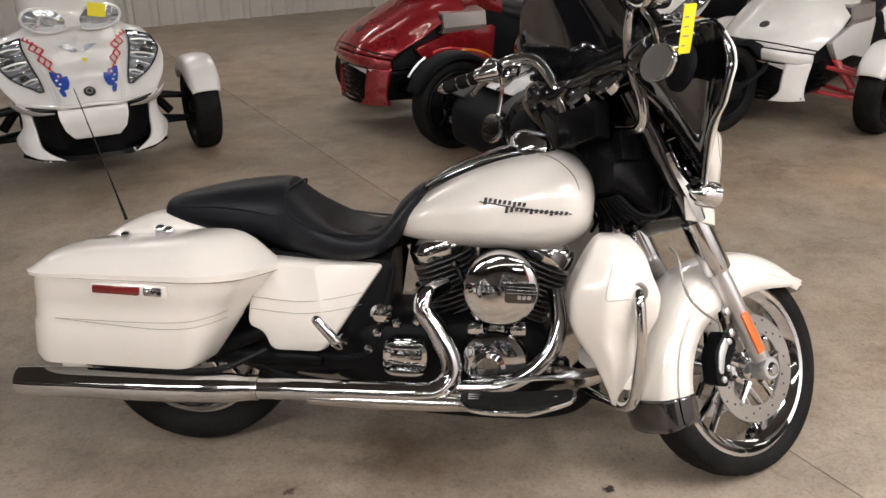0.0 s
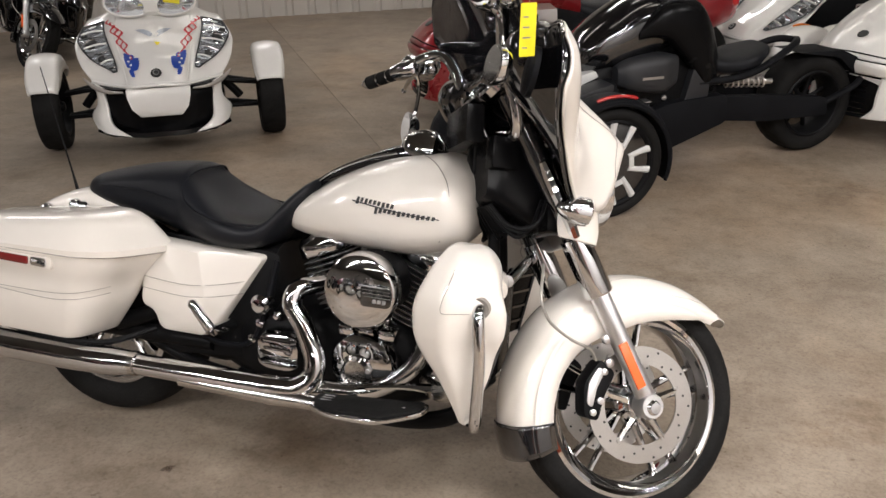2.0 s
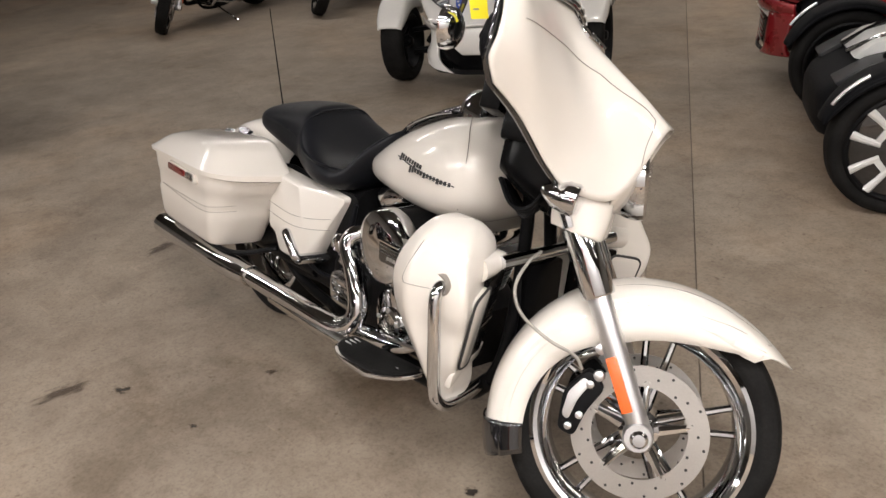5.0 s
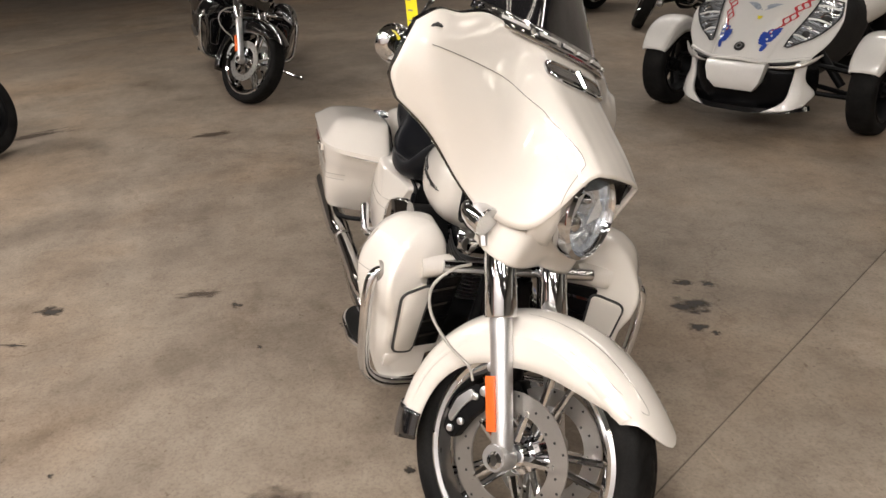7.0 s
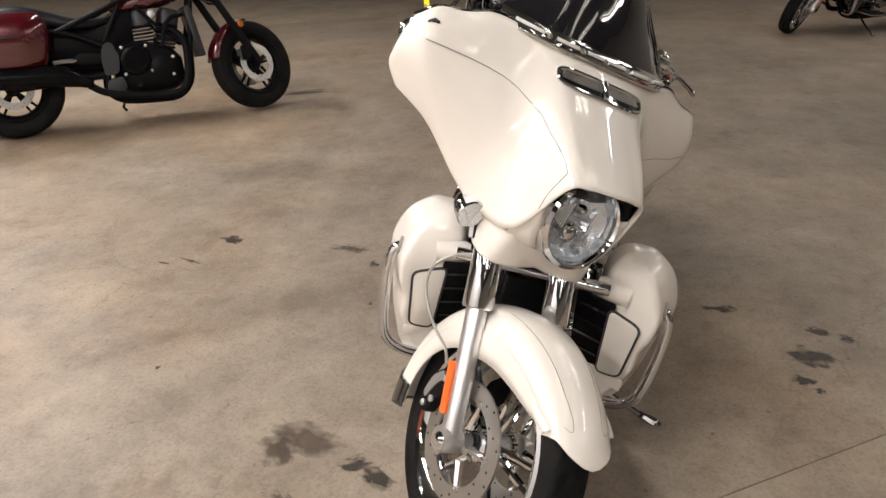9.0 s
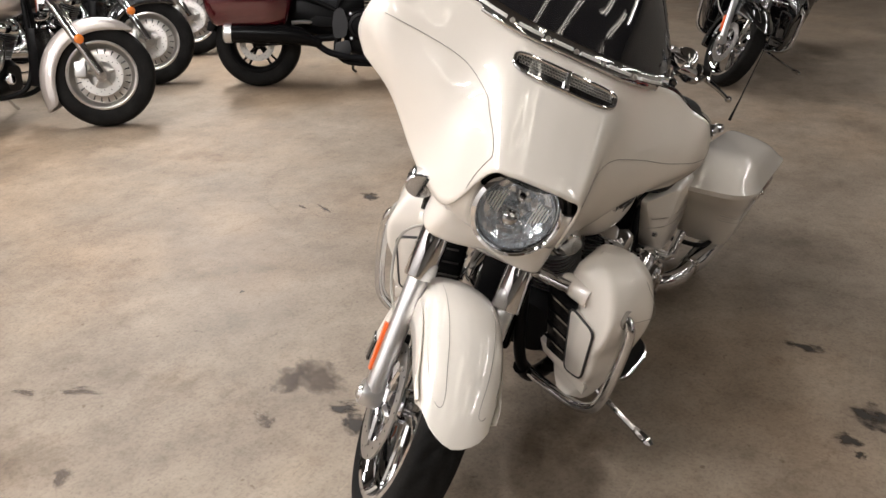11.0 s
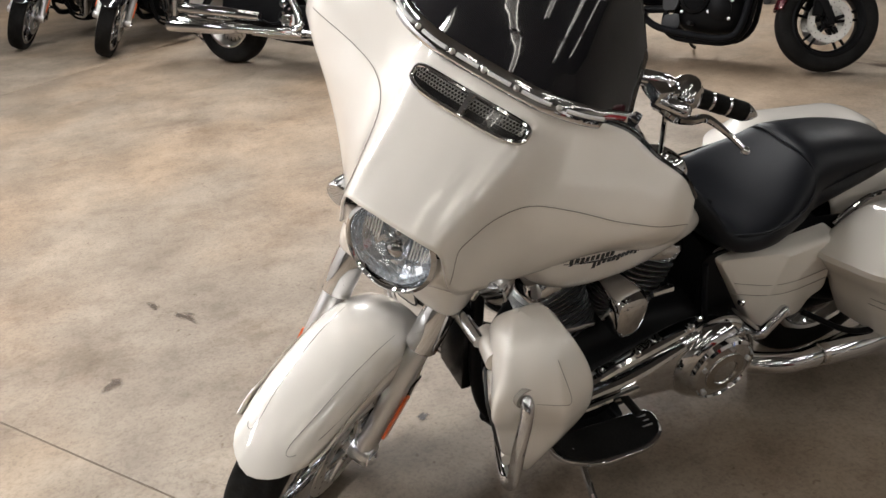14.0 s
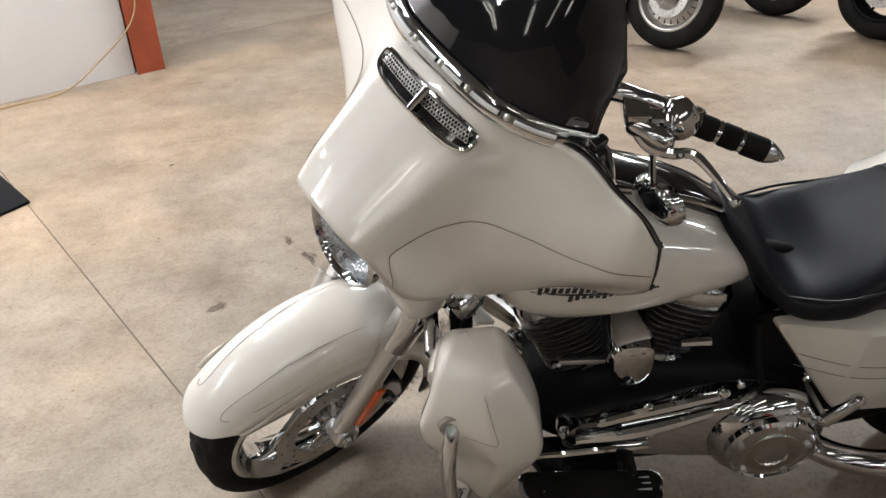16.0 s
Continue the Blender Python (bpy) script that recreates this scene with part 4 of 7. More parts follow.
        part("lever", Geo().tube([(1.118, s * 0.318, 1.228), (1.114, s * 0.345, 1.221), (1.096, s * 0.376, 1.222), (1.076, s * 0.402, 1.230), (1.073, s * 0.45, 1.221), (1.073, s * 0.490, 1.209)], [0.009, 0.0105, 0.0095, 0.0085, 0.0065, 0.0055], 8, 30), "chrome", bar)
        part("lever_ball", Geo().lathe([(0.002, -0.009), (0.0075, -0.006), (0.0092, 0.0), (0.0075, 0.006), (0.002, 0.009)], (1.073, s * 0.496, 1.207), (0, 1, 0), 12), "chrome", bar)
        mir = part("mirror", Geo().loft([[(1.06 + k, s * 0.368 + math.cos(q) * 0.058 * f, 1.065 + math.sin(q) * 0.044 * f) for q in [2 * math.pi * i / 24 for i in range(24)]] for k, f in ((0.034, 0.1), (0.03, 0.5), (0.02, 0.85), (0.004, 1.0), (-0.006, 1.0))]), "chrome", bar)
        part("mirror_glass", Geo().loft([[(1.0535 - k, s * 0.368 + math.cos(q) * 0.053 * f, 1.065 + math.sin(q) * 0.04 * f) for q in [2 * math.pi * i / 24 for i in range(24)]] for k, f in ((0, 1), (0.001, 0.98))]), "chrome", mir)
        part("mirror_stem", Geo().tube([(1.06, s * 0.31, 1.225), (1.078, s * 0.33, 1.18), (1.078, s * 0.35, 1.12), (1.072, s * 0.36, 1.08)], 0.006, 8, 16), "chrome", mir)
        part("riser", Geo().tube([(1.27, s * 0.05, 0.90), (1.215, s * 0.05, 0.985)], 0.018, 12), "chrome", bar)


def v_twin(t):
    """Engine, gearbox, exhaust and frame."""
    case = part("crankcase", Geo().loft([section(x, hw, top, bot, e=4) for x, hw, top, bot in ((0.46, 0.11, 0.40, 0.24), (0.55, 0.145, 0.46, 0.22), (0.72, 0.15, 0.47, 0.21), (0.88, 0.15, 0.48, 0.20), (1.02, 0.145, 0.46, 0.21), (1.10, 0.11, 0.40, 0.24))], 24), "powder", t)
    for sgn in (-1, 1):
        d = Vector((sgn * 0.383, 0, 0.924))
        o = Vector((0.905 + sgn * 0.031, 0, 0.345))
        cyl = part("cylinder", Geo().tube([tuple(o + d * 0.08), tuple(o + d * 0.3)], 0.062, 20), "powder", t)
        side = Vector((d.z, 0, -d.x))
        for k in range(13):
            w = 0.088 + 0.004 * (k > 8)
            c = o + d * (0.105 + 0.0155 * k)
            fin = []
            for q in range(24):
                a = 2 * math.pi * q / 24
                cx, cy = math.copysign(abs(math.cos(a)) ** 0.6, math.cos(a)), math.copysign(abs(math.sin(a)) ** 0.6, math.sin(a))
                fin.append(c + side * cx * w + Vector((0, 1, 0)) * cy * (w + 0.022))
            part("cooling_fin", Geo().loft([[tuple(p - d * 0.0022) for p in fin], [tuple(p + d * 0.0022) for p in fin]]), "powder", cyl)
            part("fin_edge", Geo().loft([[tuple(c + (p - c) * f + d * h) for p in fin] for f, h in ((0.99, 0.0021), (1.006, 0.0021), (1.006, 0.0030), (0.99, 0.0030))]), "alu", cyl)
        rings = []
        for k, f in ((0.305, 0.96), (0.312, 1.0), (0.345, 0.99), (0.362, 0.88), (0.368, 0.66)):
            c = o + d * k
            rings.append([tuple(c + side * math.copysign(abs(math.cos(a)) ** 0.5, math.cos(a)) * 0.085 * f + Vector((0, 1, 0)) * math.copysign(abs(math.sin(a)) ** 0.5, math.sin(a)) * 0.118 * f) for a in [2 * math.pi * q / 28 for q in range(28)]])
        part("rocker_cover", Geo().loft(rings), "chrome", t)
        for y in (-0.118, -0.137):
            part("pushrod_tube", Geo().tube([tuple(Vector((0.925 + sgn * 0.03, y, 0.40))), tuple(o + d * 0.30 + Vector((-sgn * 0.045, y + 0.01, 0)))], 0.0085, 8), "chrome", cyl)
    air = part("air_cleaner", Geo().lathe([(0.06, 0.0), (0.096, 0.004), (0.1025, 0.014), (0.1025, 0.045), (0.098, 0.058), (0.09, 0.063), (0.05, 0.068), (0.0, 0.07)], (0.94, -0.215, 0.583), (0, -1, 0), 48), "chrome", t, "round chrome air cleaner cover")
    part("air_badge", Geo().plate(rounded([(0.950, 0.612), (1.030, 0.610), (1.038, 0.582), (1.030, 0.553), (0.950, 0.552)], 4, 0.012), -0.281, -0.288), "gloss", air, bevel=0.002)
    part("air_badge_line", Geo().plate([(0.945, 0.6105), (1.03, 0.6085), (1.03, 0.605), (0.945, 0.607)], -0.287, -0.2895), "chrome", air)
    for k in range(3):
        part("badge_groove", Geo().tube([(0.955, -0.2885, 0.598 - 0.009 * k), (1.034, -0.2885, 0.597 - 0.009 * k)], 0.0012, 5), "worn_chrome", air)
    for k in range(3):
        part("badge_mark", Geo().plate(rounded([(0.985 + 0.013 * k, 0.574), (0.995 + 0.013 * k, 0.574), (0.994 + 0.013 * k, 0.564), (0.984 + 0.013 * k, 0.564)], 3, 0.002), -0.2875, -0.289), "alu", air)
    part("air_backing", Geo().lathe([(0.09, 0), (0.09, 0.1)], (0.94, -0.12, 0.583), (0, -1, 0), 30), "powder", air)
    cam = part("cam_cover", Geo().loft([[(0.925 + math.cos(a) * r * 1.05, y, 0.355 + math.sin(a) * r) for a in [2 * math.pi * q / 28 for q in range(28)]] for y, r in ((-0.14, 0.092), (-0.185, 0.092), (-0.2, 0.085), (-0.205, 0.06))]), "chrome", t)
    part("cam_ring", Geo().ring([(0.05, 0), (0.05, 0.014), (0.038, 0.018), (0.034, 0.004)], (0.91, -0.2, 0.335), (0, -1, 0), 28), "chrome", cam)
    part("cam_plate", Geo().lathe([(0.032, 0), (0.03, 0.008), (0, 0.01)], (0.91, -0.2, 0.335), (0, -1, 0), 20), "worn_chrome", cam)
    for k in range(5):
        a = 2 * math.pi * k / 5 + 0.3
        part("cam_bolt", Geo().lathe([(0.006, 0), (0.006, 0.006), (0, 0.007)], (0.91 + 0.043 * math.cos(a), -0.214, 0.335 + 0.043 * math.sin(a)), (0, -1, 0), 8), "alu", cam)
    for k in range(3):
        part("lifter_block", Geo().box((0.87 + 0.06 * k, -0.165, 0.445), (0.045, 0.05, 0.03)), "chrome", cam, bevel=0.006)
    part("oil_filter", Geo().lathe([(0.03, 0), (0.036, 0.01), (0.036, 0.08), (0.028, 0.09), (0, 0.09)], (1.06, -0.08, 0.31), (0.75, -0.5, 0.1), 20), "chrome", t)
    gb = part("gearbox_cover", Geo().loft([section_y(y, f) for y, f in ((-0.14, 1.0), (-0.195, 1.0), (-0.212, 0.92), (-0.216, 0.75))]), "chrome", t)
    for k in range(4):
        part("cover_rib", Geo().box((0.675, -0.2155, 0.322 + 0.022 * k), (0.085, 0.012, 0.008)), "chrome", gb, bevel=0.003)
    for x, z in ((0.61, 0.48), (0.585, 0.41), (0.64, 0.44), (0.56, 0.36), (0.70, 0.45)):
        part("cover_bolt", Geo().lathe([(0.014, 0), (0.014, 0.01), (0.008, 0.016), (0, 0.017)], (x, -0.145, z), (0, -1, 0), 10), "chrome", case)
    part("starter_cap", Geo().lathe([(0.03, 0), (0.03, 0.03), (0.02, 0.042), (0, 0.044)], (0.60, -0.15, 0.475), (0, -1, 0), 18), "chrome", case)
    # left side: primary cover, clutch cover, ignition cover
    prim = []
    for y, f in ((0.14, 1.0), (0.185, 1.0), (0.205, 0.95), (0.212, 0.86)):
        ring = []
        for q in range(48):
            a = 2 * math.pi * q / 48
            x = 0.775 + math.cos(a) * 0.275 * f
            r = 0.062 + 0.09 * (0.5 - 0.5 * math.cos(a)) ** 2
            ring.append((x, y, 0.325 + math.sin(a) * r * f))
        prim.append(ring)
    pc = part("primary_cover", Geo().loft(prim), "chrome", t)
    part("clutch_cover", Geo().lathe([(0.135, -0.02), (0.133, 0.002), (0.118, 0.024), (0.104, 0.032), (0.102, 0.046), (0.094, 0.052), (0.090, 0.047), (0.05, 0.053), (0.0, 0.056)], (0.582, 0.208, 0.305), (0, 1, 0), 40), "chrome", pc)
    part("clutch_badge", Geo().ring([(0.062, 0), (0.062, 0.007), (0.040, 0.010), (0.036, 0.004)], (0.582, 0.256, 0.305), (0, 1, 0), 36), "worn_chrome", pc)
    for k in range(5):
        a = 2 * math.pi * k / 5 + 0.4
        part("clutch_bolt", Geo().lathe([(0.007, 0), (0.007, 0.007), (0, 0.008)], (0.582 + 0.08 * math.cos(a), 0.256, 0.305 + 0.08 * math.sin(a)), (0, 1, 0), 8), "alu", pc)
    for x, z in ((0.52, 0.475), (0.66, 0.47), (0.80, 0.44), (0.95, 0.40), (1.02, 0.35)):
        part("cover_screw", Geo().lathe([(0.009, 0), (0.009, 0.012), (0.005, 0.015), (0, 0.015)], (x, 0.188, z), (0, 1, 0.2), 10), "chrome", pc)
    part("cover_rail", Geo().tube([(0.70, 0.205, 0.452), (0.80, 0.212, 0.438), (0.92, 0.214, 0.41), (1.01, 0.212, 0.372)], [0.010, 0.014, 0.013, 0.008], 8, 16), "chrome", pc)
    part("stator_cover", Geo().lathe([(0.075, 0.0), (0.075, 0.012), (0.06, 0.02), (0.0, 0.022)], (0.97, 0.205, 0.33), (0, 1, 0), 32), "gloss", pc)
    part("horn_cover", Geo().loft([[(0.905 + math.copysign(abs(math.cos(a)) ** 0.7, math.cos(a)) * (0.047 + 0.010 * math.sin(a)) * f, y, 0.575 + math.copysign(abs(math.sin(a)) ** 0.6, math.sin(a)) * 0.066 * f * (1.0 if math.sin(a) > 0 else 1.05)) for a in [2 * math.pi * q / 28 for q in range(28)]] for y, f in ((0.10, 0.9), (0.15, 1.0), (0.19, 1.0), (0.212, 0.85), (0.218, 0.6))]), "chrome", t, "chrome horn cover between the cylinders")
    for x0, x1 in ((0.80, 0.87), (0.94, 1.05)):
        part("engine_brace", Geo().plate(rounded([(x0, 0.505), (x1, 0.512), (x1, 0.497), (x0, 0.492)], 3, 0.005), 0.118, 0.128), "alu", t, bevel=0.002)
        part("brace_bolt", Geo().lathe([(0.012, 0), (0.012, 0.010), (0.006, 0.015), (0, 0.015)], (x1 if x0 > 0.9 else x0, 0.126, 0.502), (0, 1, 0), 10), "chrome", t)
    part("engine_brace", Geo().tube([(0.72, 0.13, 0.545), (0.785, 0.135, 0.55)], [0.014, 0.010], 8), "chrome", t)
    part("peg_rubber", capsule((0.905, 0.25, 0.335), (0.905, 0.30, 0.335), 0.011), "rubber", t)
    for x, z in ((0.70, 0.463), (0.86, 0.432)):
        part("rail_bolt", Geo().lathe([(0.013, 0), (0.013, 0.012), (0.007, 0.018), (0, 0.018)], (x, 0.203, z), (0, 1, 0.3), 10), "chrome", t)
    part("gear_lever", Geo().tube([(0.86, 0.24, 0.34), (0.96, 0.25, 0.35), (1.06, 0.25, 0.345), (1.14, 0.26, 0.36)], 0.009, 8, 20), "chrome", t)
    part("gear_linkage", Geo().tube([(0.72, 0.225, 0.42), (0.88, 0.235, 0.385), (1.02, 0.24, 0.375)], [0.011, 0.016, 0.01], 8, 12), "chrome", t)
    # exhaust
    for s in (-1, 1):
        muf = part("muffler", Geo().tube([(-0.42, s * 0.305, 0.272), (-0.415, s * 0.305, 0.272), (-0.36, s * 0.305, 0.273), (0.05, s * 0.305, 0.277), (0.19, s * 0.303, 0.28), (0.27, s * 0.298, 0.282)], [0.036, 0.041, 0.044, 0.044, 0.042, 0.033], 20), "chrome", t)
        part("muffler_mouth", Geo().lathe([(0.035, 0), (0.033, -0.04), (0, -0.04)], (-0.421, s * 0.305, 0.272), (-1, 0, 0), 20), "ink", muf)
        run = [(0.25, s * 0.297, 0.282), (0.5, s * 0.29, 0.283), (0.70, s * 0.285, 0.284), (0.78, s * 0.27, 0.285)] if s < 0 else [(0.25, 0.297, 0.282), (0.38, 0.285, 0.28), (0.47, 0.22, 0.265), (0.50, 0.12, 0.25)]
        part("pipe", Geo().tube(run, 0.031, 16, 14), "chrome", muf)
        part("pipe_clamp", Geo().lathe([(0.036, -0.012), (0.036, 0.012)], (0.265, s * 0.297, 0.282), (1, 0, 0), 16), "worn_chrome", muf)
    part("header_pipe", Geo().tube([(0.70, -0.285, 0.284), (0.765, -0.275, 0.287), (0.805, -0.255, 0.32), (0.805, -0.245, 0.375), (0.765, -0.235, 0.455), (0.727, -0.23, 0.508), (0.735, -0.21, 0.548), (0.78, -0.15, 0.56)], [0.031, 0.031, 0.031, 0.03, 0.029, 0.028, 0.027, 0.025], 16, 44), "chrome", t)
    part("header_pipe", Geo().tube([(0.80, -0.24, 0.285), (0.95, -0.2, 0.285), (1.06, -0.19, 0.36), (1.10, -0.17, 0.45), (1.09, -0.12, 0.55)], 0.025, 14, 30), "chrome", t)
    part("heat_shield", Geo().tube([(0.42, -0.30, 0.262), (0.72, -0.295, 0.262), (0.86, -0.29, 0.262)], [0.02, 0.026, 0.02], 10), "worn_chrome", t)
    for s in (-1, 1):
        part("frame_rail", Geo().tube([(0.18, s * 0.12, 0.30), (0.4, s * 0.13, 0.24), (0.9, s * 0.13, 0.20), (1.15, s * 0.12, 0.22), (1.24, s * 0.09, 0.34), (1.24, s * 0.05, 0.62), (1.22, s * 0.03, 0.85)], 0.017, 10, 50), "powder", t)
    for s in (-1, 1):
        # black plate added to close the see-through gap between bag and engine
        part("inner_panel", Geo().plate(rounded([(-0.02, 0.40), (0.0, 0.60), (0.25, 0.64), (0.64, 0.62), (0.60, 0.30), (0.30, 0.27), (0.10, 0.30)], 4, 0.03), s * 0.128, s * 0.136), "powder", t, bevel=0.003)
        part("wiring_loom", Geo().tube([(0.30, s * 0.145, 0.40), (0.42, s * 0.15, 0.335), (0.55, s * 0.15, 0.345), (0.60, s * 0.15, 0.45), (0.63, s * 0.14, 0.60)], 0.009, 6, 20), "matte", t)
    part("oil_tank", Geo().loft([section(x, 0.13, top, bot, e=5) for x, top, bot in ((0.20, 0.60, 0.34), (0.3, 0.62, 0.26), (0.5, 0.62, 0.26), (0.62, 0.64, 0.42))], 10), "powder", t)
    part("backbone", Geo().tube([(0.45, 0, 0.62), (0.8, 0, 0.73), (1.2, 0, 0.84)], 0.04, 12), "powder", t)


def section_y(y, f):
    return [(0.675 + math.copysign(abs(math.cos(a)) ** 0.55, math.cos(a)) * 0.068 * f, y, 0.355 + math.copysign(abs(math.sin(a)) ** 0.55, math.sin(a)) * 0.055 * f) for a in [2 * math.pi * q / 32 for q in range(32)]]


def ring_xy(z, pts, n=6, r=0.03):
    """A closed ring at height z from an outline in x, y with rounded corners."""
    return [(x, y, z) for x, y in rounded(pts, n, r)]


def lower_fairing(t, s, paint):
    def front(y, z):
        return 1.338 + 0.5 * (y - 0.31) + 0.235 * (z - 0.55)

    levels = [
        (0.744, (1.190, 1.246), (0.245, 0.300), 0.0), (0.734, (1.176, 1.276), (0.222, 0.328), 0.0), (0.700, (1.154, 1.308), (0.198, 0.368), 0.05), (0.650, (1.129, 1.330), (0.190, 0.394), 0.2),
        (0.60, (1.113, 0), (0.190, 0.405), 0.5), (0.545, (1.104, 0), (0.185, 0.400), 0.5), (0.512, (1.103, 0), (0.182, 0.392), 0.5), (0.48, (1.111, 0), (0.180, 0.384), 0.5), (0.42, (1.145, 0), (0.180, 0.368), 0.5),
        (0.37, (1.174, 0), (0.185, 0.351), 0.5), (0.325, (1.196, 0), (0.195, 0.334), 0.5), (0.300, (1.205, 0), (0.205, 0.322), 0.5), (0.288, (1.214, 1.262), (0.225, 0.310), 0.3)]
    rings = []
    for z, (x0, x1), (y0, y1), lean in levels:
        ye = y1 - (0.062 if z > 0.45 else 0.045)
        x0 += 0.036 * min(1.0, max(0.0, (0.58 - z) / 0.14)) if s < 0 else 0.0
        x1 = x1 or min(front(ye, z), 1.353)
        w = x1 - x0
        xi = max(x1 - lean * (ye - y0), x0 + 0.3 * w)
        rings.append(ring_xy(z, [(xi - 0.1 * w * (1 - lean), s * y0), (xi + (x1 - xi) * 0.4, s * (y0 + 0.4 * (ye - y0))), (x1, s * ye), (x1 - 0.36 * w, s * (y1 - 0.030 * w / 0.24)), (x0 + 0.40 * w, s * y1), (x0 + 0.03 * w, s * (y1 - 0.03 * w / 0.24)), (x0, s * (y0 + 0.35 * (y1 - y0))), (x0 + 0.1 * w, s * y0)], 6, min(0.019, 0.1 * w)))
    lo = part("lower_fairing", Geo().loft(rings, 40), paint, t, bevel=0.0)

    # front opening: grille inboard, lidded box outboard
    def facing(y, z, lift):
        return (front(y, z) + lift, s * y, z)

    part("grille", quad_box([facing(0.13, 0.60, 0.003), facing(0.235, 0.605, 0.003), facing(0.243, 0.385, 0.003), facing(0.16, 0.375, 0.003)], 0.02), "black", lo, bevel=0.004)
    part("lower_lip", quad_box([facing(0.13, 0.385, 0.002), facing(0.315, 0.378, 0.002), facing(0.315, 0.335, 0.002), facing(0.15, 0.350, 0.002)], 0.05), paint, lo, bevel=0.006)
    for k in range(4):
        z = 0.42 + 0.05 * k
        part("grille_bar", quad_box([facing(0.145, z + 0.004, 0.006), facing(0.225, z + 0.004, 0.006), facing(0.226, z - 0.004, 0.006), facing(0.147, z - 0.004, 0.006)], 0.006), "gloss", lo)
    ring = rounded([(0.222, 0.592), (0.306, 0.575), (0.298, 0.388), (0.238, 0.372)], 6, 0.022)
    part("box_lid", Geo().loft([[facing(0.265 + (y - 0.265) * f, 0.485 + (z - 0.485) * f, d) for y, z in ring] for d, f in ((-0.012, 1.0), (0.006, 1.0), (0.008, 0.97))]), paint, lo)
    edge = [facing(0.265 + (y - 0.265) * 1.02, 0.485 + (z - 0.485) * 1.015, 0.005) for y, z in ring]
    part("lid_seal", Geo().tube(edge + edge[:2], 0.0038, 6, caps=False), "ink", lo)
    part("seam", Geo().tube([(1.222, s * 0.3655, 0.702), (1.210, s * 0.3955, 0.650), (1.203, s * 0.4055, 0.62), (1.2035, s * 0.4052, 0.604), (1.215, s * 0.4015, 0.600), (1.262, s * 0.3775, 0.600), (1.31, s * 0.350, 0.601)], 0.0008, 5, 40), "pin", lo)
    part("side_pod", Geo().lathe([(0, -0.05), (0.034, -0.05), (0.032, -0.01), (0.026, 0.025), (0.019, 0.040), (0, 0.041)], (1.290, s * 0.212, 0.642), (-0.1, -s, 0.10), 24), paint, lo)
    part("guard_socket", Geo().lathe([(0.03, -0.004), (0.026, 0.006), (0.016, 0.002)], (1.284, s * 0.3585, 0.612), (0, s, 0), 18, False), "pin", lo)


def quad_box(quad, depth):
    """A thick four-cornered plate, facing forward."""
    q = [Vector(p) for p in quad]
    vs = [tuple(p) for p in q] + [tuple(p - Vector((depth, 0, 0))) for p in q]
    return Geo().add(vs, [(0, 1, 2, 3), (7, 6, 5, 4), (0, 4, 5, 1), (1, 5, 6, 2), (2, 6, 7, 3), (3, 7, 4, 0)])


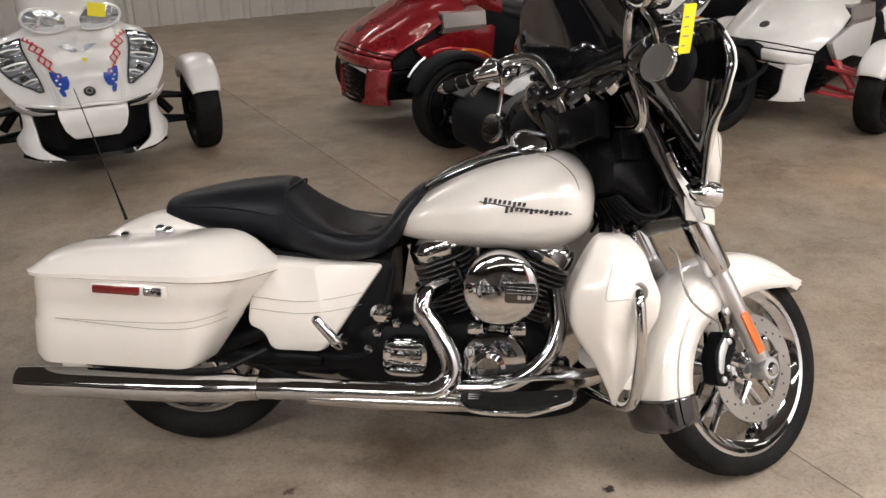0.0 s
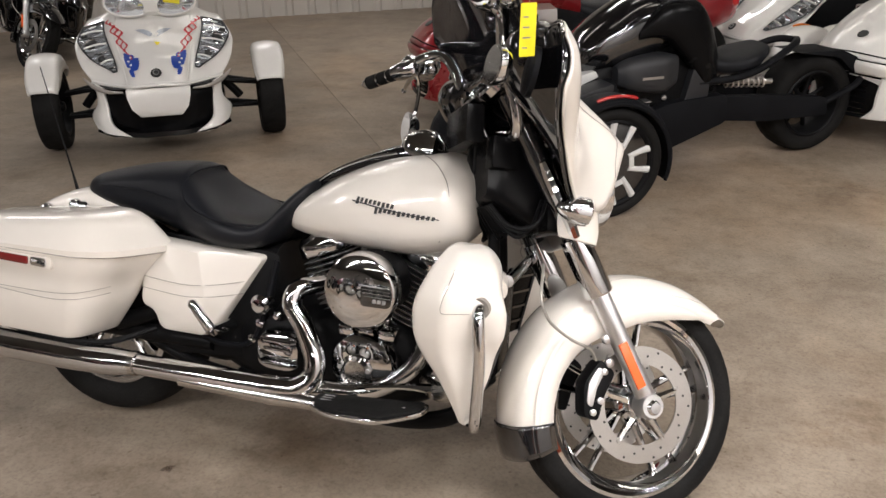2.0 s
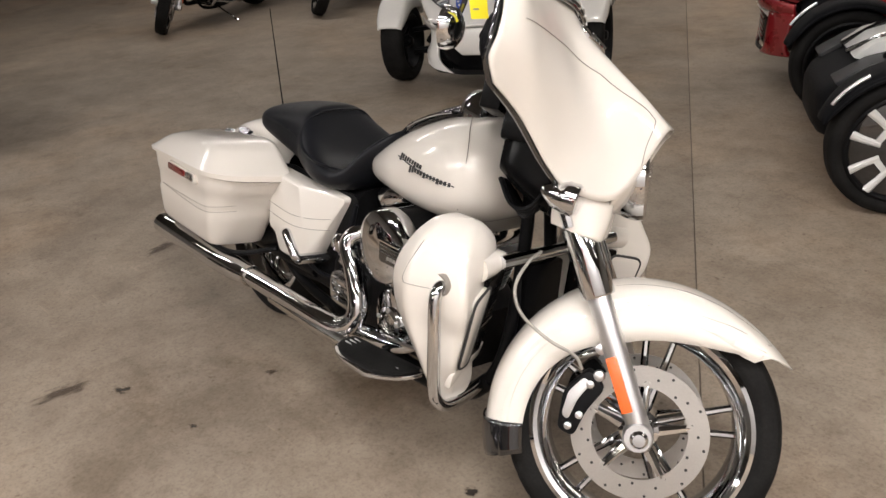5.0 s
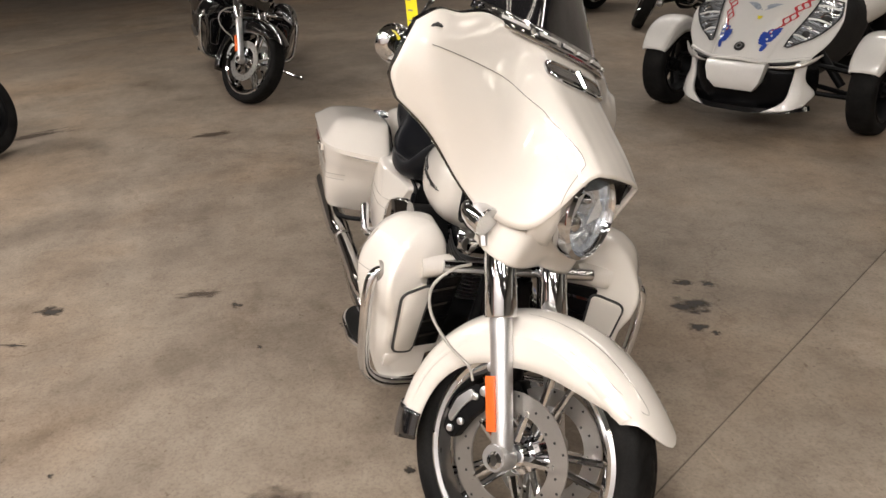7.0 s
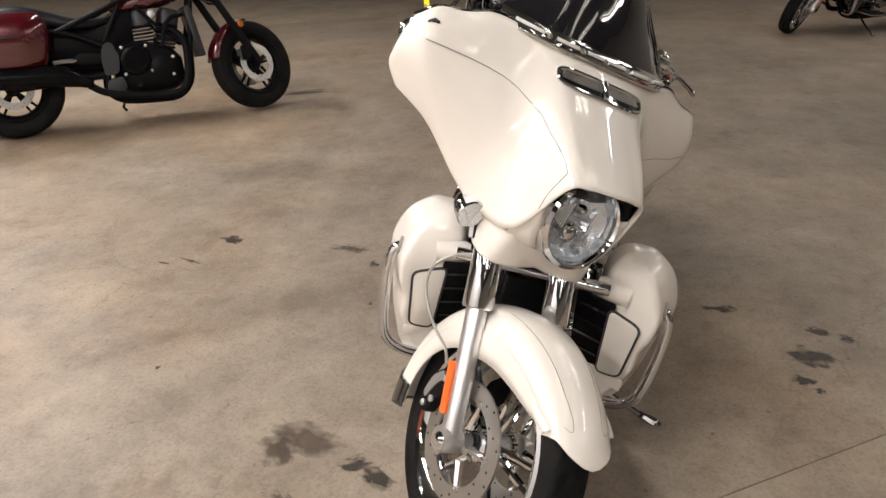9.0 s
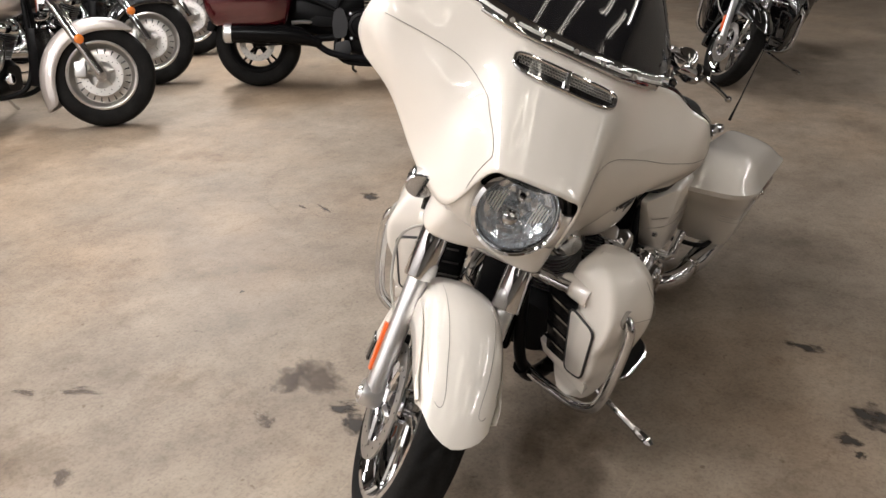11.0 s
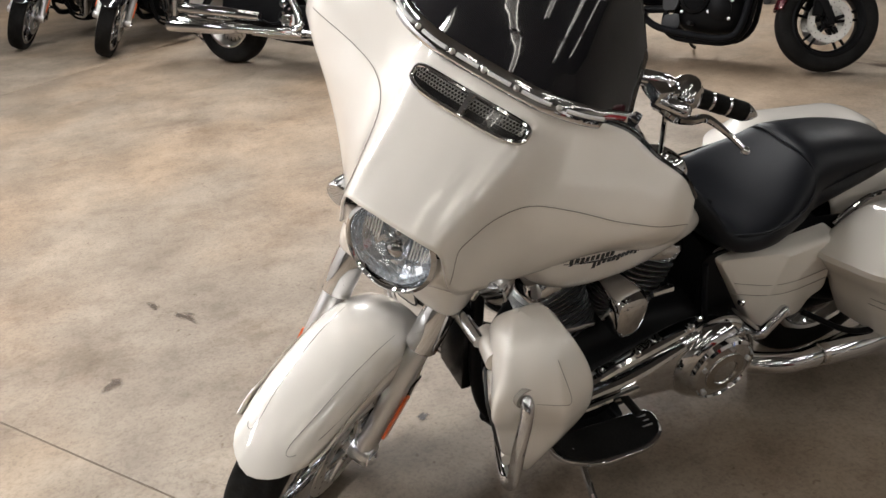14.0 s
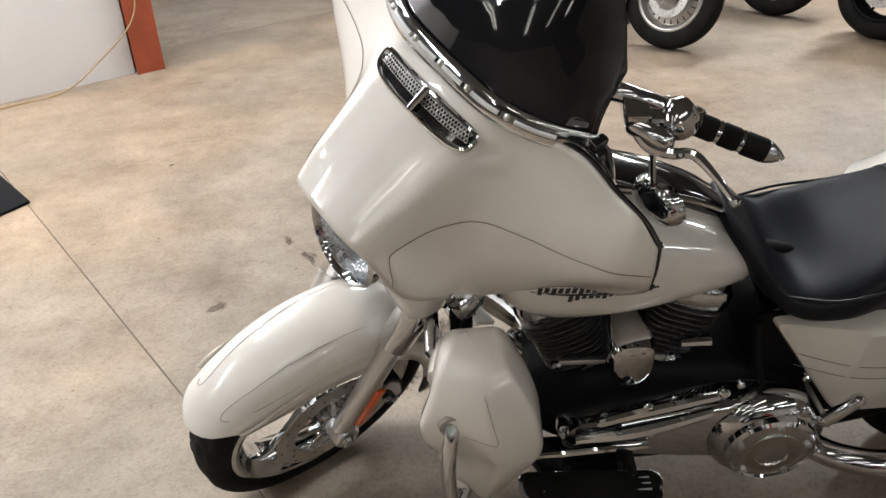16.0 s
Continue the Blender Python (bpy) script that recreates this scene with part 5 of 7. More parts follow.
def saddlebag(t, s, paint):
    def outline(xr, xs, xf, yo):
        return [(xr, s * 0.165), (xr, s * (yo - 0.062)), (xr + 0.05, s * (yo - 0.008)), (xs, s * yo), (xs + (xf - xs) * 0.55, s * (yo - 0.05)), (xf, s * 0.19), (xf - 0.02, s * 0.165)]

    body = ((0.336, -0.345, 0.06, 0.10, 0.325), (0.342, -0.368, 0.085, 0.128, 0.345), (0.365, -0.374, 0.10, 0.145, 0.356), (0.43, -0.366, 0.115, 0.188, 0.367), (0.462, -0.361, 0.125, 0.208, 0.372), (0.474, -0.356, 0.124, 0.213, 0.370), (0.528, -0.350, 0.134, 0.250, 0.377), (0.54, -0.349, 0.14, 0.262, 0.382), (0.59, -0.343, 0.155, 0.305, 0.389), (0.602, -0.342, 0.155, 0.31, 0.389))
    bag = part("saddlebag", Geo().loft([ring_xy(z, outline(xr, xs, xf, yo), 6, 0.034) for z, xr, xs, xf, yo in body]), paint, t, m=Matrix.Translation((-0.010, 0.012, -0.026)) if s > 0 else None)
    lid = []
    for f, g, gf in ((-0.05, 0.002, 0.002), (0.02, -0.011, -0.014), (0.16, -0.012, -0.014), (0.26, -0.003, 0.0), (0.48, 0.012, 0.030), (0.70, 0.027, 0.060), (0.86, 0.044, 0.092), (0.96, 0.068, 0.125), (1.0, 0.105, 0.165)):
        ring = ring_xy(0.0, outline(-0.342 + g, 0.15 - g, 0.312 - gf, 0.39 - g), 6, 0.05)
        lid.append([(x, y, 0.6 + f * (0.056 + 0.108 * (x + 0.342))) for x, y, _ in ring])
    part("bag_lid", Geo().loft(lid), paint, bag)
    rail = part("bag_rail", Geo().tube([(-0.16, s * 0.14, 0.655), (-0.02, s * 0.145, 0.672), (0.10, s * 0.148, 0.672), (0.20, s * 0.145, 0.61)], 0.008, 8, 18), "chrome", t)
    for x, z in ((-0.15, 0.668), (-0.045, 0.692), (-0.02, 0.688)):
        part("rail_clip", Geo().lathe([(0.008, -0.02), (0.016, -0.016), (0.018, 0.0), (0.014, 0.014), (0.006, 0.018)], (x, s * 0.155, z), (0.2, s, 0.3), 12), "chrome", rail)
    part("side_reflector", Geo().plate(rounded([(-0.134, 0.587), (-0.004, 0.584), (-0.006, 0.561), (-0.134, 0.565)], 3, 0.004), s * 0.385, s * 0.398), "redlens", bag, "dark red reflector", bevel=0.002)
    part("reflector_frame", Geo().plate(rounded([(-0.142, 0.592), (0.07, 0.588), (0.07, 0.554), (-0.14, 0.559)], 3, 0.008), s * 0.38, s * 0.3935), paint, bag, bevel=0.002)
    part("bag_latch", Geo().plate(rounded([(0.006, 0.586), (0.056, 0.584), (0.056, 0.559), (0.006, 0.561)], 4, 0.006), s * 0.388, s * 0.3985), "chrome", bag, bevel=0.003)
    part("latch_button", Geo().lathe([(0.009, 0), (0.009, 0.005), (0.005, 0.008), (0, 0.008)], (0.018, s * 0.397, 0.5725), (0, s, 0), 14), "worn_chrome", bag)
    for dz in (0.0, 0.018):
        part("pinstripe", Geo().tube([(-0.262, s * 0.3665, 0.481), (-0.1, s * 0.3705 - s * dz * 0.06, 0.480 - dz * 0.6), (0.03, s * 0.3722 - s * dz * 0.06, 0.481 - dz), (0.115, s * 0.3735 - s * dz * 0.06, 0.488 - dz), (0.165, s * 0.350, 0.497 - dz), (0.20, s * 0.31, 0.505 - dz)], 0.0009, 5, 26), "pin", bag)


def bagger(name, place, paint, steer, label, group=""):
    """The touring motorcycle, upright along x before it is placed; its rear tyre stands at the origin."""
    t = thing(name, place, label, "motorcycle", group)
    FK = steered(steer)
    fork_side(t, FK, paint)
    v_twin(t)
    road_wheel("rear_wheel", t, Matrix.Translation((0, 0, 0.32)), 0.32, 0.18, 0.215, "twin", "chrome", (0.07,))
    # tank
    tk = [(0.622, 0.035, 0.738, 0.692, 0.712), (0.633, 0.082, 0.760, 0.680, 0.722), (0.68, 0.122, 0.786, 0.670, 0.733), (0.78, 0.160, 0.850, 0.660, 0.755), (0.89, 0.189, 0.901, 0.652, 0.766), (0.99, 0.204, 0.929, 0.650, 0.78), (1.08, 0.205, 0.938, 0.658, 0.79), (1.14, 0.191, 0.918, 0.682, 0.797), (1.175, 0.158, 0.885, 0.712, 0.80), (1.19, 0.10, 0.85, 0.75, 0.80), (1.193, 0.03, 0.82, 0.78, 0.80)]
    shell = []
    for x, hw, top, bot, mid in tk:
        full, low = section(x, hw, top, bot, mid, 2.25, 40), section(x, hw, top, bot, mid, 2.7, 40)
        shell.append([f if f[2] >= mid else q for f, q in zip(full, low)])
    tank = part("fuel_tank", Geo().loft(shell, 44), paint, t)

    def skin(x, z):
        """The tank's half-width at a place along it and a height."""
        hw, top, bot, mid = (float(np.interp(x, [r[0] for r in tk], [r[k] for r in tk])) for k in (1, 2, 3, 4))
        f, e = ((z - mid) / (top - mid), 2.25) if z > mid else ((mid - z) / (mid - bot), 2.7)
        return hw * max(0.0, 1 - f ** e) ** (1 / e) + 0.001

    for s in (-1, 1):
        flip = lambda x: x if s < 0 else 1.99 - x
        drop = 0.006 if s < 0 else 0.016
        em = part("tank_emblem", Geo().tube([(flip(x), s * (skin(flip(x), z - drop) + 0.001), z - drop) for x, z in ((0.872, 0.812), (0.93, 0.806), (1.0, 0.799), (1.06, 0.793), (1.122, 0.788))], 0.0018, 5, 16), "greyplastic", tank, "plain dark nameplate shape with silver edge")
        for k in range(22):
            x, top = (0.886 + 0.0132 * k, 0.8235 - 0.0009 * k) if k < 9 else (0.945 + 0.0133 * (k - 9), 0.804 - 0.0007 * (k - 9))
            top -= drop
            h = 0.019 if k in (0, 9) else (0.015 if k % 4 == 2 else 0.0115)
            cut = [(flip(x), top), (flip(x + 0.0085), top), (flip(x + 0.0055), top - h), (flip(x - 0.003), top - h)]
            face = [(u, s * (skin(u, v) + 0.0016), v) for u, v in cut]
            root = [(u, s * (skin(u, v) - 0.003), v) for u, v in cut]
            part("emblem_bar", Geo().add(face + root, [(0, 1, 2, 3), (7, 6, 5, 4), (0, 4, 5, 1), (1, 5, 6, 2), (2, 6, 7, 3), (3, 7, 4, 0)]), "ink", em, bevel=0.0005)
            part("emblem_edge", Geo().tube([face[3], face[2]], 0.0007, 4), "alu", em)
        part("pinstripe", Geo().tube([(1.02, s * 0.06, 0.934), (1.08, s * 0.12, 0.918), (1.13, s * 0.168, 0.872), (1.142, s * 0.187, 0.80), (1.12, s * 0.178, 0.72)], 0.0012, 5, 30), "pin", tank)
    con = [(0.69, 0.03, 0.822, 0.79), (0.76, 0.045, 0.872, 0.82), (0.86, 0.055, 0.918, 0.86), (0.95, 0.06, 0.95, 0.89), (1.02, 0.06, 0.955, 0.9), (1.07, 0.045, 0.945, 0.9), (1.085, 0.02, 0.93, 0.9)]
    cons = part("tank_console", Geo().loft([section(x, hw, top, bot, None, 3, 24) for x, hw, top, bot in con], 24), "gloss", t)
    part("console_door", Geo().loft([[(x, 0.066 * f * math.cos(a), z + 0.06 * f * max(0, math.sin(a)) - 0.02 * (math.sin(a) < 0)) for a in [2 * math.pi * q / 28 for q in range(28)]] for x, z, f in ((0.945, 0.935, 0.2), (0.95, 0.935, 0.6), (0.97, 0.935, 0.9), (1.01, 0.935, 1.0), (1.05, 0.93, 0.95), (1.068, 0.925, 0.6), (1.072, 0.925, 0.2))]), "chrome", cons)
    part("console_trim", Geo().tube([(0.69, 0.036, 0.815), (0.76, 0.052, 0.862), (0.86, 0.062, 0.905), (0.95, 0.068, 0.93)], 0.004, 6, 16).mirror(), "chrome", cons)
    # seat
    st = [(-0.075, 0.03, 0.742, 0.71, 0.725), (-0.06, 0.072, 0.768, 0.695, 0.73), (0.0, 0.105, 0.790, 0.682, 0.735), (0.11, 0.125, 0.817, 0.662, 0.735), (0.22, 0.136, 0.834, 0.640, 0.725), (0.295, 0.146, 0.838, 0.622, 0.715), (0.335, 0.162, 0.822, 0.614, 0.70), (0.40, 0.184, 0.790, 0.607, 0.69), (0.47, 0.197, 0.756, 0.604, 0.672), (0.55, 0.194, 0.730, 0.615, 0.668), (0.60, 0.176, 0.742, 0.635, 0.685), (0.64, 0.150, 0.784, 0.672, 0.73), (0.675, 0.116, 0.816, 0.725, 0.775), (0.70, 0.080, 0.832, 0.77, 0.80), (0.712, 0.03, 0.830, 0.79, 0.81)]
    seat_rings = []
    for x, hw, top, bot, mid in smooth_line(st, 60):
        dip = 0.060 * max(0.0, 1 - ((x - 0.47) / 0.165) ** 2)
        seat_rings.append([(px, py, pz - (dip * (1 - (py / hw) ** 2) if pz > mid else 0)) for px, py, pz in section(x, hw, top, bot, mid, 2.5, 40)])
    seat = part("seat", Geo().loft(seat_rings), "leather", t, "black leather two-up seat")
    for s in (-1, 1):
        part("seat_seam", Geo().tube([(0.335, 0.0, 0.828), (0.327, s * 0.07, 0.822), (0.315, s * 0.12, 0.793), (0.335, s * 0.155, 0.747), (0.40, s * 0.184, 0.718), (0.50, s * 0.193, 0.702), (0.60, s * 0.168, 0.70)], 0.0035, 6, 40), "leather", seat)
        part("seat_seam", Geo().tube([(0.0, s * 0.104, 0.752), (0.15, s * 0.13, 0.757), (0.29, s * 0.142, 0.74)], 0.0028, 6, 20), "leather", seat)
    # rear fender, bags, side covers
    spans = [(62, 0.40, 0.30, 0.095), (80, 0.412, 0.28, 0.105), (105, 0.42, 0.27, 0.115), (130, 0.425, 0.27, 0.12), (155, 0.43, 0.28, 0.122), (185, 0.435, 0.30, 0.12), (196, 0.435, 0.32, 0.115)]
    part("rear_fender", sweep_fender((0, 0, 0.32), spans, 40), paint, t, thick=0.004)
    part("antenna", Geo().tube([(-0.30, 0.155, 0.66), (-0.33, 0.16, 0.74), (-0.46, 0.175, 1.08)], [0.006, 0.003, 0.0016], 6), "powder", t)
    for s in (-1, 1):
        saddlebag(t, s, paint)
        sc = []
        for y, f in ((0.135, 1.0), (0.172, 1.0), (0.19, 0.96), (0.197, 0.88)):
            ring = []
            for x, z in rounded([(0.605, 0.612), (0.42, 0.622), (0.235, 0.632), (0.215, 0.43), (0.262, 0.415), (0.285, 0.358), (0.44, 0.358)], 6, 0.024):
                ring.append((0.40 + (x - 0.40) * f, s * (y + (0.014 if x < 0.42 else 0.014 - (x - 0.42) * 0.28)), 0.52 + (z - 0.52) * f))
            sc.append(ring)
        cov = part("side_cover", Geo().loft(sc), paint, t)
        for z in (0.515, 0.48):
            part("pinstripe", Geo().tube([(0.225, s * 0.2108, z + 0.006), (0.36, s * 0.2115, z - 0.004), (0.44, s * 0.2035, z + 0.001), (0.50, s * 0.187, z + 0.010), (0.545, s * 0.1745, z + 0.02)], 0.0009, 5, 24), "pin", cov)
        part("passenger_peg", capsule((0.435, s * 0.262, 0.475), (0.488, s * 0.262, 0.415), 0.015), "chrome", t)
        part("peg_mount", Geo().tube([(0.495, s * 0.15, 0.395), (0.495, s * 0.255, 0.405), (0.488, s * 0.262, 0.415)], 0.017, 10), "chrome", t)
        part("shock", Geo().tube([(0.10, s * 0.15, 0.34), (0.30, s * 0.15, 0.42)], 0.026, 12), "powder", t)
        part("swing_arm", Geo().tube([(0.0, s * 0.135, 0.32), (0.42, s * 0.13, 0.32)], [0.03, 0.026], 10), "powder", t)
        part("bag_guard", Geo().tube([(0.27, s * 0.20, 0.36), (0.16, s * 0.30, 0.33), (-0.02, s * 0.31, 0.325), (-0.22, s * 0.29, 0.33)], 0.009, 8, 24), "powder", t)
        # footboard
        fb = []
        for k, (x, y) in enumerate(rounded([(0.825, s * 0.262), (0.838, s * 0.345), (0.90, s * 0.375), (1.06, s * 0.372), (1.15, s * 0.335), (1.155, s * 0.262)], 6, 0.04)):
            fb.append((x, y))
        fg = Geo().loft([[(x, y, z + 0.03 * max(0, (x - 1.02) / 0.13)) for x, y in fb] for z in (0.268, 0.281)])
        board = part("footboard", fg, "chrome", t, bevel=0.003)
        pad = [(0.985 + (x - 0.985) * 0.94, s * 0.316 + (y - s * 0.316) * 0.86) for x, y in fb]
        part("rubber_pad", Geo().loft([[(x, y, z + 0.03 * max(0, (x - 1.02) / 0.13)) for x, y in pad] for z in (0.2805, 0.29)]), "rubber", board, bevel=0.003)
        for k in range(3):
            y = s * (0.290 + 0.015 * k)
            part("pad_rib", Geo().tube([(0.862, y, 0.2912), (0.94, y, 0.2912), (1.02, y, 0.2912), (1.05, y, 0.298), (1.10, y, 0.3095)], 0.0026, 6), "alu", board)
        part("board_mount", Geo().tube([(0.92, s * 0.14, 0.25), (0.92, s * 0.29, 0.262)], 0.014, 8), "powder", board)
        part("frame_rail", Geo().tube([(0.50, s * 0.125, 0.235), (0.60, s * 0.13, 0.20), (0.95, s * 0.135, 0.185), (1.14, s * 0.12, 0.205), (1.22, s * 0.10, 0.27)], 0.024, 10, 24), "powder", t)
        lower_fairing(t, s, paint)
        part("engine_guard", Geo().tube([(1.286, s * 0.335, 0.613), (1.286, s * 0.365, 0.608), (1.292, s * 0.381, 0.575), (1.300, s * 0.381, 0.48), (1.298, s * 0.371, 0.37), (1.293, s * 0.352, 0.318), (1.276, s * 0.30, 0.283), (1.235, s * 0.20, 0.262), (1.19, s * 0.10, 0.25)], 0.0155, 12, 60), "chrome", t)
        part("lower_mount", Geo().tube([(1.10, s * 0.17, 0.33), (1.16, s * 0.24, 0.335), (1.22, s * 0.27, 0.36)], [0.02, 0.026, 0.02], 8, 10), "worn_chrome", t)
    part("guard_crossbar", Geo().tube([(1.315, -0.205, 0.648), (1.315, 0.205, 0.648)], 0.0165, 12), "chrome", t)
    part("radiator", Geo().box((1.262, 0, 0.47), (0.03, 0.13, 0.26)), "black", t, bevel=0.008)
    part("stand_bracket", Geo().loft([[(x, y, z + 0.02 * (y > 0.2)) for x, y in rounded([(0.86, 0.13), (0.90, 0.262), (1.08, 0.262), (1.14, 0.13)], 4, 0.02)] for z in (0.222, 0.248)]), "powder", t, bevel=0.004)
    part("brake_pedal", Geo().tube([(0.93, -0.22, 0.30), (1.06, -0.235, 0.33), (1.17, -0.245, 0.345)], [0.009, 0.009, 0.016], 8, 14), "chrome", t)
    # side stand
    ss = part("side_stand", Geo().tube([(0.99, 0.12, 0.215), (1.01, 0.2, 0.20), (1.045, 0.36, 0.152), (1.06, 0.45, 0.125)], [0.014, 0.011, 0.0095, 0.009], 8, 16), "chrome", t)
    part("stand_foot", Geo().tube([(1.055, 0.435, 0.128), (1.066, 0.484, 0.118), (1.075, 0.505, 0.112)], [0.011, 0.017, 0.012], 8, 8), "chrome", ss)
    return t


HERO = Matrix.Translation((-0.742, 2.163, 0.0)) @ pose(0, 0, 0, 0, 0, -3.2) @ pose(0, 0, 0, -11.8, 0, 0) @ pose(0, 0, 0, 0, 0.7, 0)
bagger("touring_motorcycle", HERO, "pearl", 37.7, "pearl white touring motorcycle with batwing fairing leaning on its side stand")


def price_tag():
    FK = steered(37.7)
    p = HERO @ FK @ Vector((1.098, -0.448, 1.205))
    t = thing("price_tag", Matrix.Translation(p) @ pose(0, 0, 0, 4, 0, 28), "yellow card tag hanging from the handlebar", "tag")
    part("card", Geo().plate(rounded([(-0.018, -0.02), (0.018, -0.02), (0.018, -0.135), (-0.018, -0.135)], 3, 0.003), -0.0006, 0.0006), "yellow", t)
    part("string", Geo().tube([(0, 0, -0.024), (0.002, 0, 0.0), (0.0, 0.004, 0.018)], 0.0008, 5), "cord", t)
    for k in range(4):
        part("writing", Geo().plate([(-0.012, -0.048 - 0.022 * k), (0.0 + 0.003 * (k % 3), -0.048 - 0.022 * k), (0.0 + 0.003 * (k % 3), -0.0515 - 0.022 * k), (-0.012, -0.0515 - 0.022 * k)], -0.0009, 0.0009), "pin", t)


price_tag()


# ---- three-wheelers ----
HOOD = [
    [(-0.08, 0, 0.90), (0.05, 0, 0.80), (0.20, 0, 0.69), (0.36, 0, 0.595), (0.465, 0, 0.475)],
    [(-0.08, 0.12, 0.885), (0.05, 0.14, 0.785), (0.20, 0.15, 0.677), (0.35, 0.15, 0.575), (0.445, 0.135, 0.465)],
    [(-0.09, 0.25, 0.865), (0.02, 0.285, 0.775), (0.13, 0.27, 0.685), (0.27, 0.225, 0.572), (0.40, 0.20, 0.46)],
    [(-0.10, 0.34, 0.825), (0.03, 0.395, 0.725), (0.145, 0.385, 0.635), (0.245, 0.345, 0.545), (0.335, 0.305, 0.468)],
    [(-0.13, 0.41, 0.80), (0.0, 0.455, 0.745), (0.10, 0.485, 0.675), (0.19, 0.46, 0.57), (0.27, 0.395, 0.478)],
]
SPORT_HOOD = [
    [(-0.22, 0, 0.96), (0.05, 0, 0.865), (0.26, 0, 0.765), (0.42, 0, 0.672), (0.505, 0, 0.575)],
    [(-0.22, 0.15, 0.95), (0.05, 0.17, 0.855), (0.255, 0.175, 0.752), (0.41, 0.165, 0.66), (0.49, 0.155, 0.568)],
    [(-0.24, 0.27, 0.90), (0.02, 0.295, 0.815), (0.205, 0.305, 0.715), (0.345, 0.29, 0.625), (0.42, 0.268, 0.552)],
    [(-0.28, 0.345, 0.83), (-0.06, 0.385, 0.745), (0.12, 0.40, 0.655), (0.25, 0.375, 0.585), (0.315, 0.345, 0.53)],
]


def ribbon(g, line, width, lift=0.004):
    """A thin band on a net along (u, v) places, width in u."""
    rows = []
    for (u, v), w in zip(line, width):
        a, b = on_net(g, max(0, u - w / 2), v), on_net(g, min(1, u + w / 2), v)
        rows.append([(a[0] + lift, a[1], a[2] + lift), (b[0] + lift, b[1], b[2] + lift)])
    return Geo().grid(rows)


def wheel_guard(t, s, paint, R=0.30, track=0.70):
    m = Matrix.Translation((0, s * track, 0.28))
    spans = [(28, R + 0.02, R - 0.03, 0.085), (45, R + 0.035, R - 0.06, 0.10), (75, R + 0.045, R - 0.07, 0.104), (110, R + 0.045, R - 0.06, 0.104), (135, R + 0.03, R - 0.02, 0.098), (150, R + 0.02, R, 0.08)]
    f = part("wheel_fender", sweep_fender((0, 0, 0), spans, 24), paint, t, m=m, thick=0.006)
    part("fender_reflector", Geo().plate(rounded([(0.02, 0.17 + R * 0.4), (0.075, 0.16 + R * 0.4), (0.085, 0.09 + R * 0.4), (0.03, 0.1 + R * 0.4)], 3, 0.01), s * 0.1, s * 0.108), "alu", f)


def chassis(t, s, arm="powder", track=0.70):
    """The suspension of one front wheel."""
    for x, z0, z1 in ((0.12, 0.24, 0.21), (-0.12, 0.24, 0.21), (0.08, 0.42, 0.36), (-0.1, 0.42, 0.36)):
        part("suspension_arm", Geo().tube([(x, s * 0.22, z0), (x * 0.2, s * (track - 0.09), z1)], 0.016, 8), arm, t)
    part("shock", Geo().tube([(0.0, s * 0.26, 0.56), (0.0, s * 0.5, 0.27)], 0.028, 10), arm, t)


def rear_half(t, paint, seatmat="leather", tail=True):
    part("main_body", Geo().loft([section(x, hw, top, bot, None, 3.0, 28) for x, hw, top, bot in ((0.28, 0.3, 0.58, 0.2), (0.0, 0.34, 0.82, 0.18), (-0.35, 0.30, 0.88, 0.2), (-0.7, 0.26, 0.76, 0.22), (-1.05, 0.23, 0.70, 0.3), (-1.3, 0.18, 0.66, 0.42))], 26), "matte", t)
    part("upper_cowl", Geo().loft([section(x, hw, top, bot, None, 2.4, 28) for x, hw, top, bot in ((0.06, 0.10, 0.95, 0.86), (-0.05, 0.24, 1.10, 0.80), (-0.25, 0.29, 1.16, 0.74), (-0.5, 0.24, 1.02, 0.70), (-0.68, 0.18, 0.90, 0.66))], 26), paint, t)
    part("seat", Geo().loft([section(x, hw, top, bot, None, 2.6, 28) for x, hw, top, bot in ((-0.62, 0.10, 0.84, 0.72), (-0.75, 0.19, 0.80, 0.66), (-0.95, 0.22, 0.79, 0.62), (-1.15, 0.20, 0.88, 0.64), (-1.45, 0.17, 0.93, 0.72), (-1.6, 0.08, 0.90, 0.78))], 26), seatmat, t)
    if tail:
        tl = part("tail", Geo().loft([section(x, hw, top, bot, None, 2.8, 28) for x, hw, top, bot in ((-1.0, 0.22, 0.66, 0.42), (-1.3, 0.26, 0.80, 0.44), (-1.65, 0.27, 0.86, 0.50), (-1.95, 0.2, 0.84, 0.58), (-2.02, 0.1, 0.80, 0.66))], 24), paint, t)
        for s in (-1, 1):
            part("tail_light", Geo().box((-1.93, s * 0.16, 0.74), (0.09, 0.10, 0.05)), "taillens", tl, bevel=0.012)
    road_wheel("rear_wheel", t, Matrix.Translation((-1.71, 0, 0.31)), 0.31, 0.225, 0.2, "plain", "powder")
    part("swing_arm", Geo().tube([(-0.9, 0.16, 0.32), (-1.71, 0.16, 0.31)], [0.05, 0.035], 10).mirror(), "powder", t)
    part("handlebar", Geo().tube([(-0.25, 0, 1.08), (-0.3, 0.15, 1.12), (-0.45, 0.36, 1.10)], 0.016, 10, 20).mirror(), "powder", t)


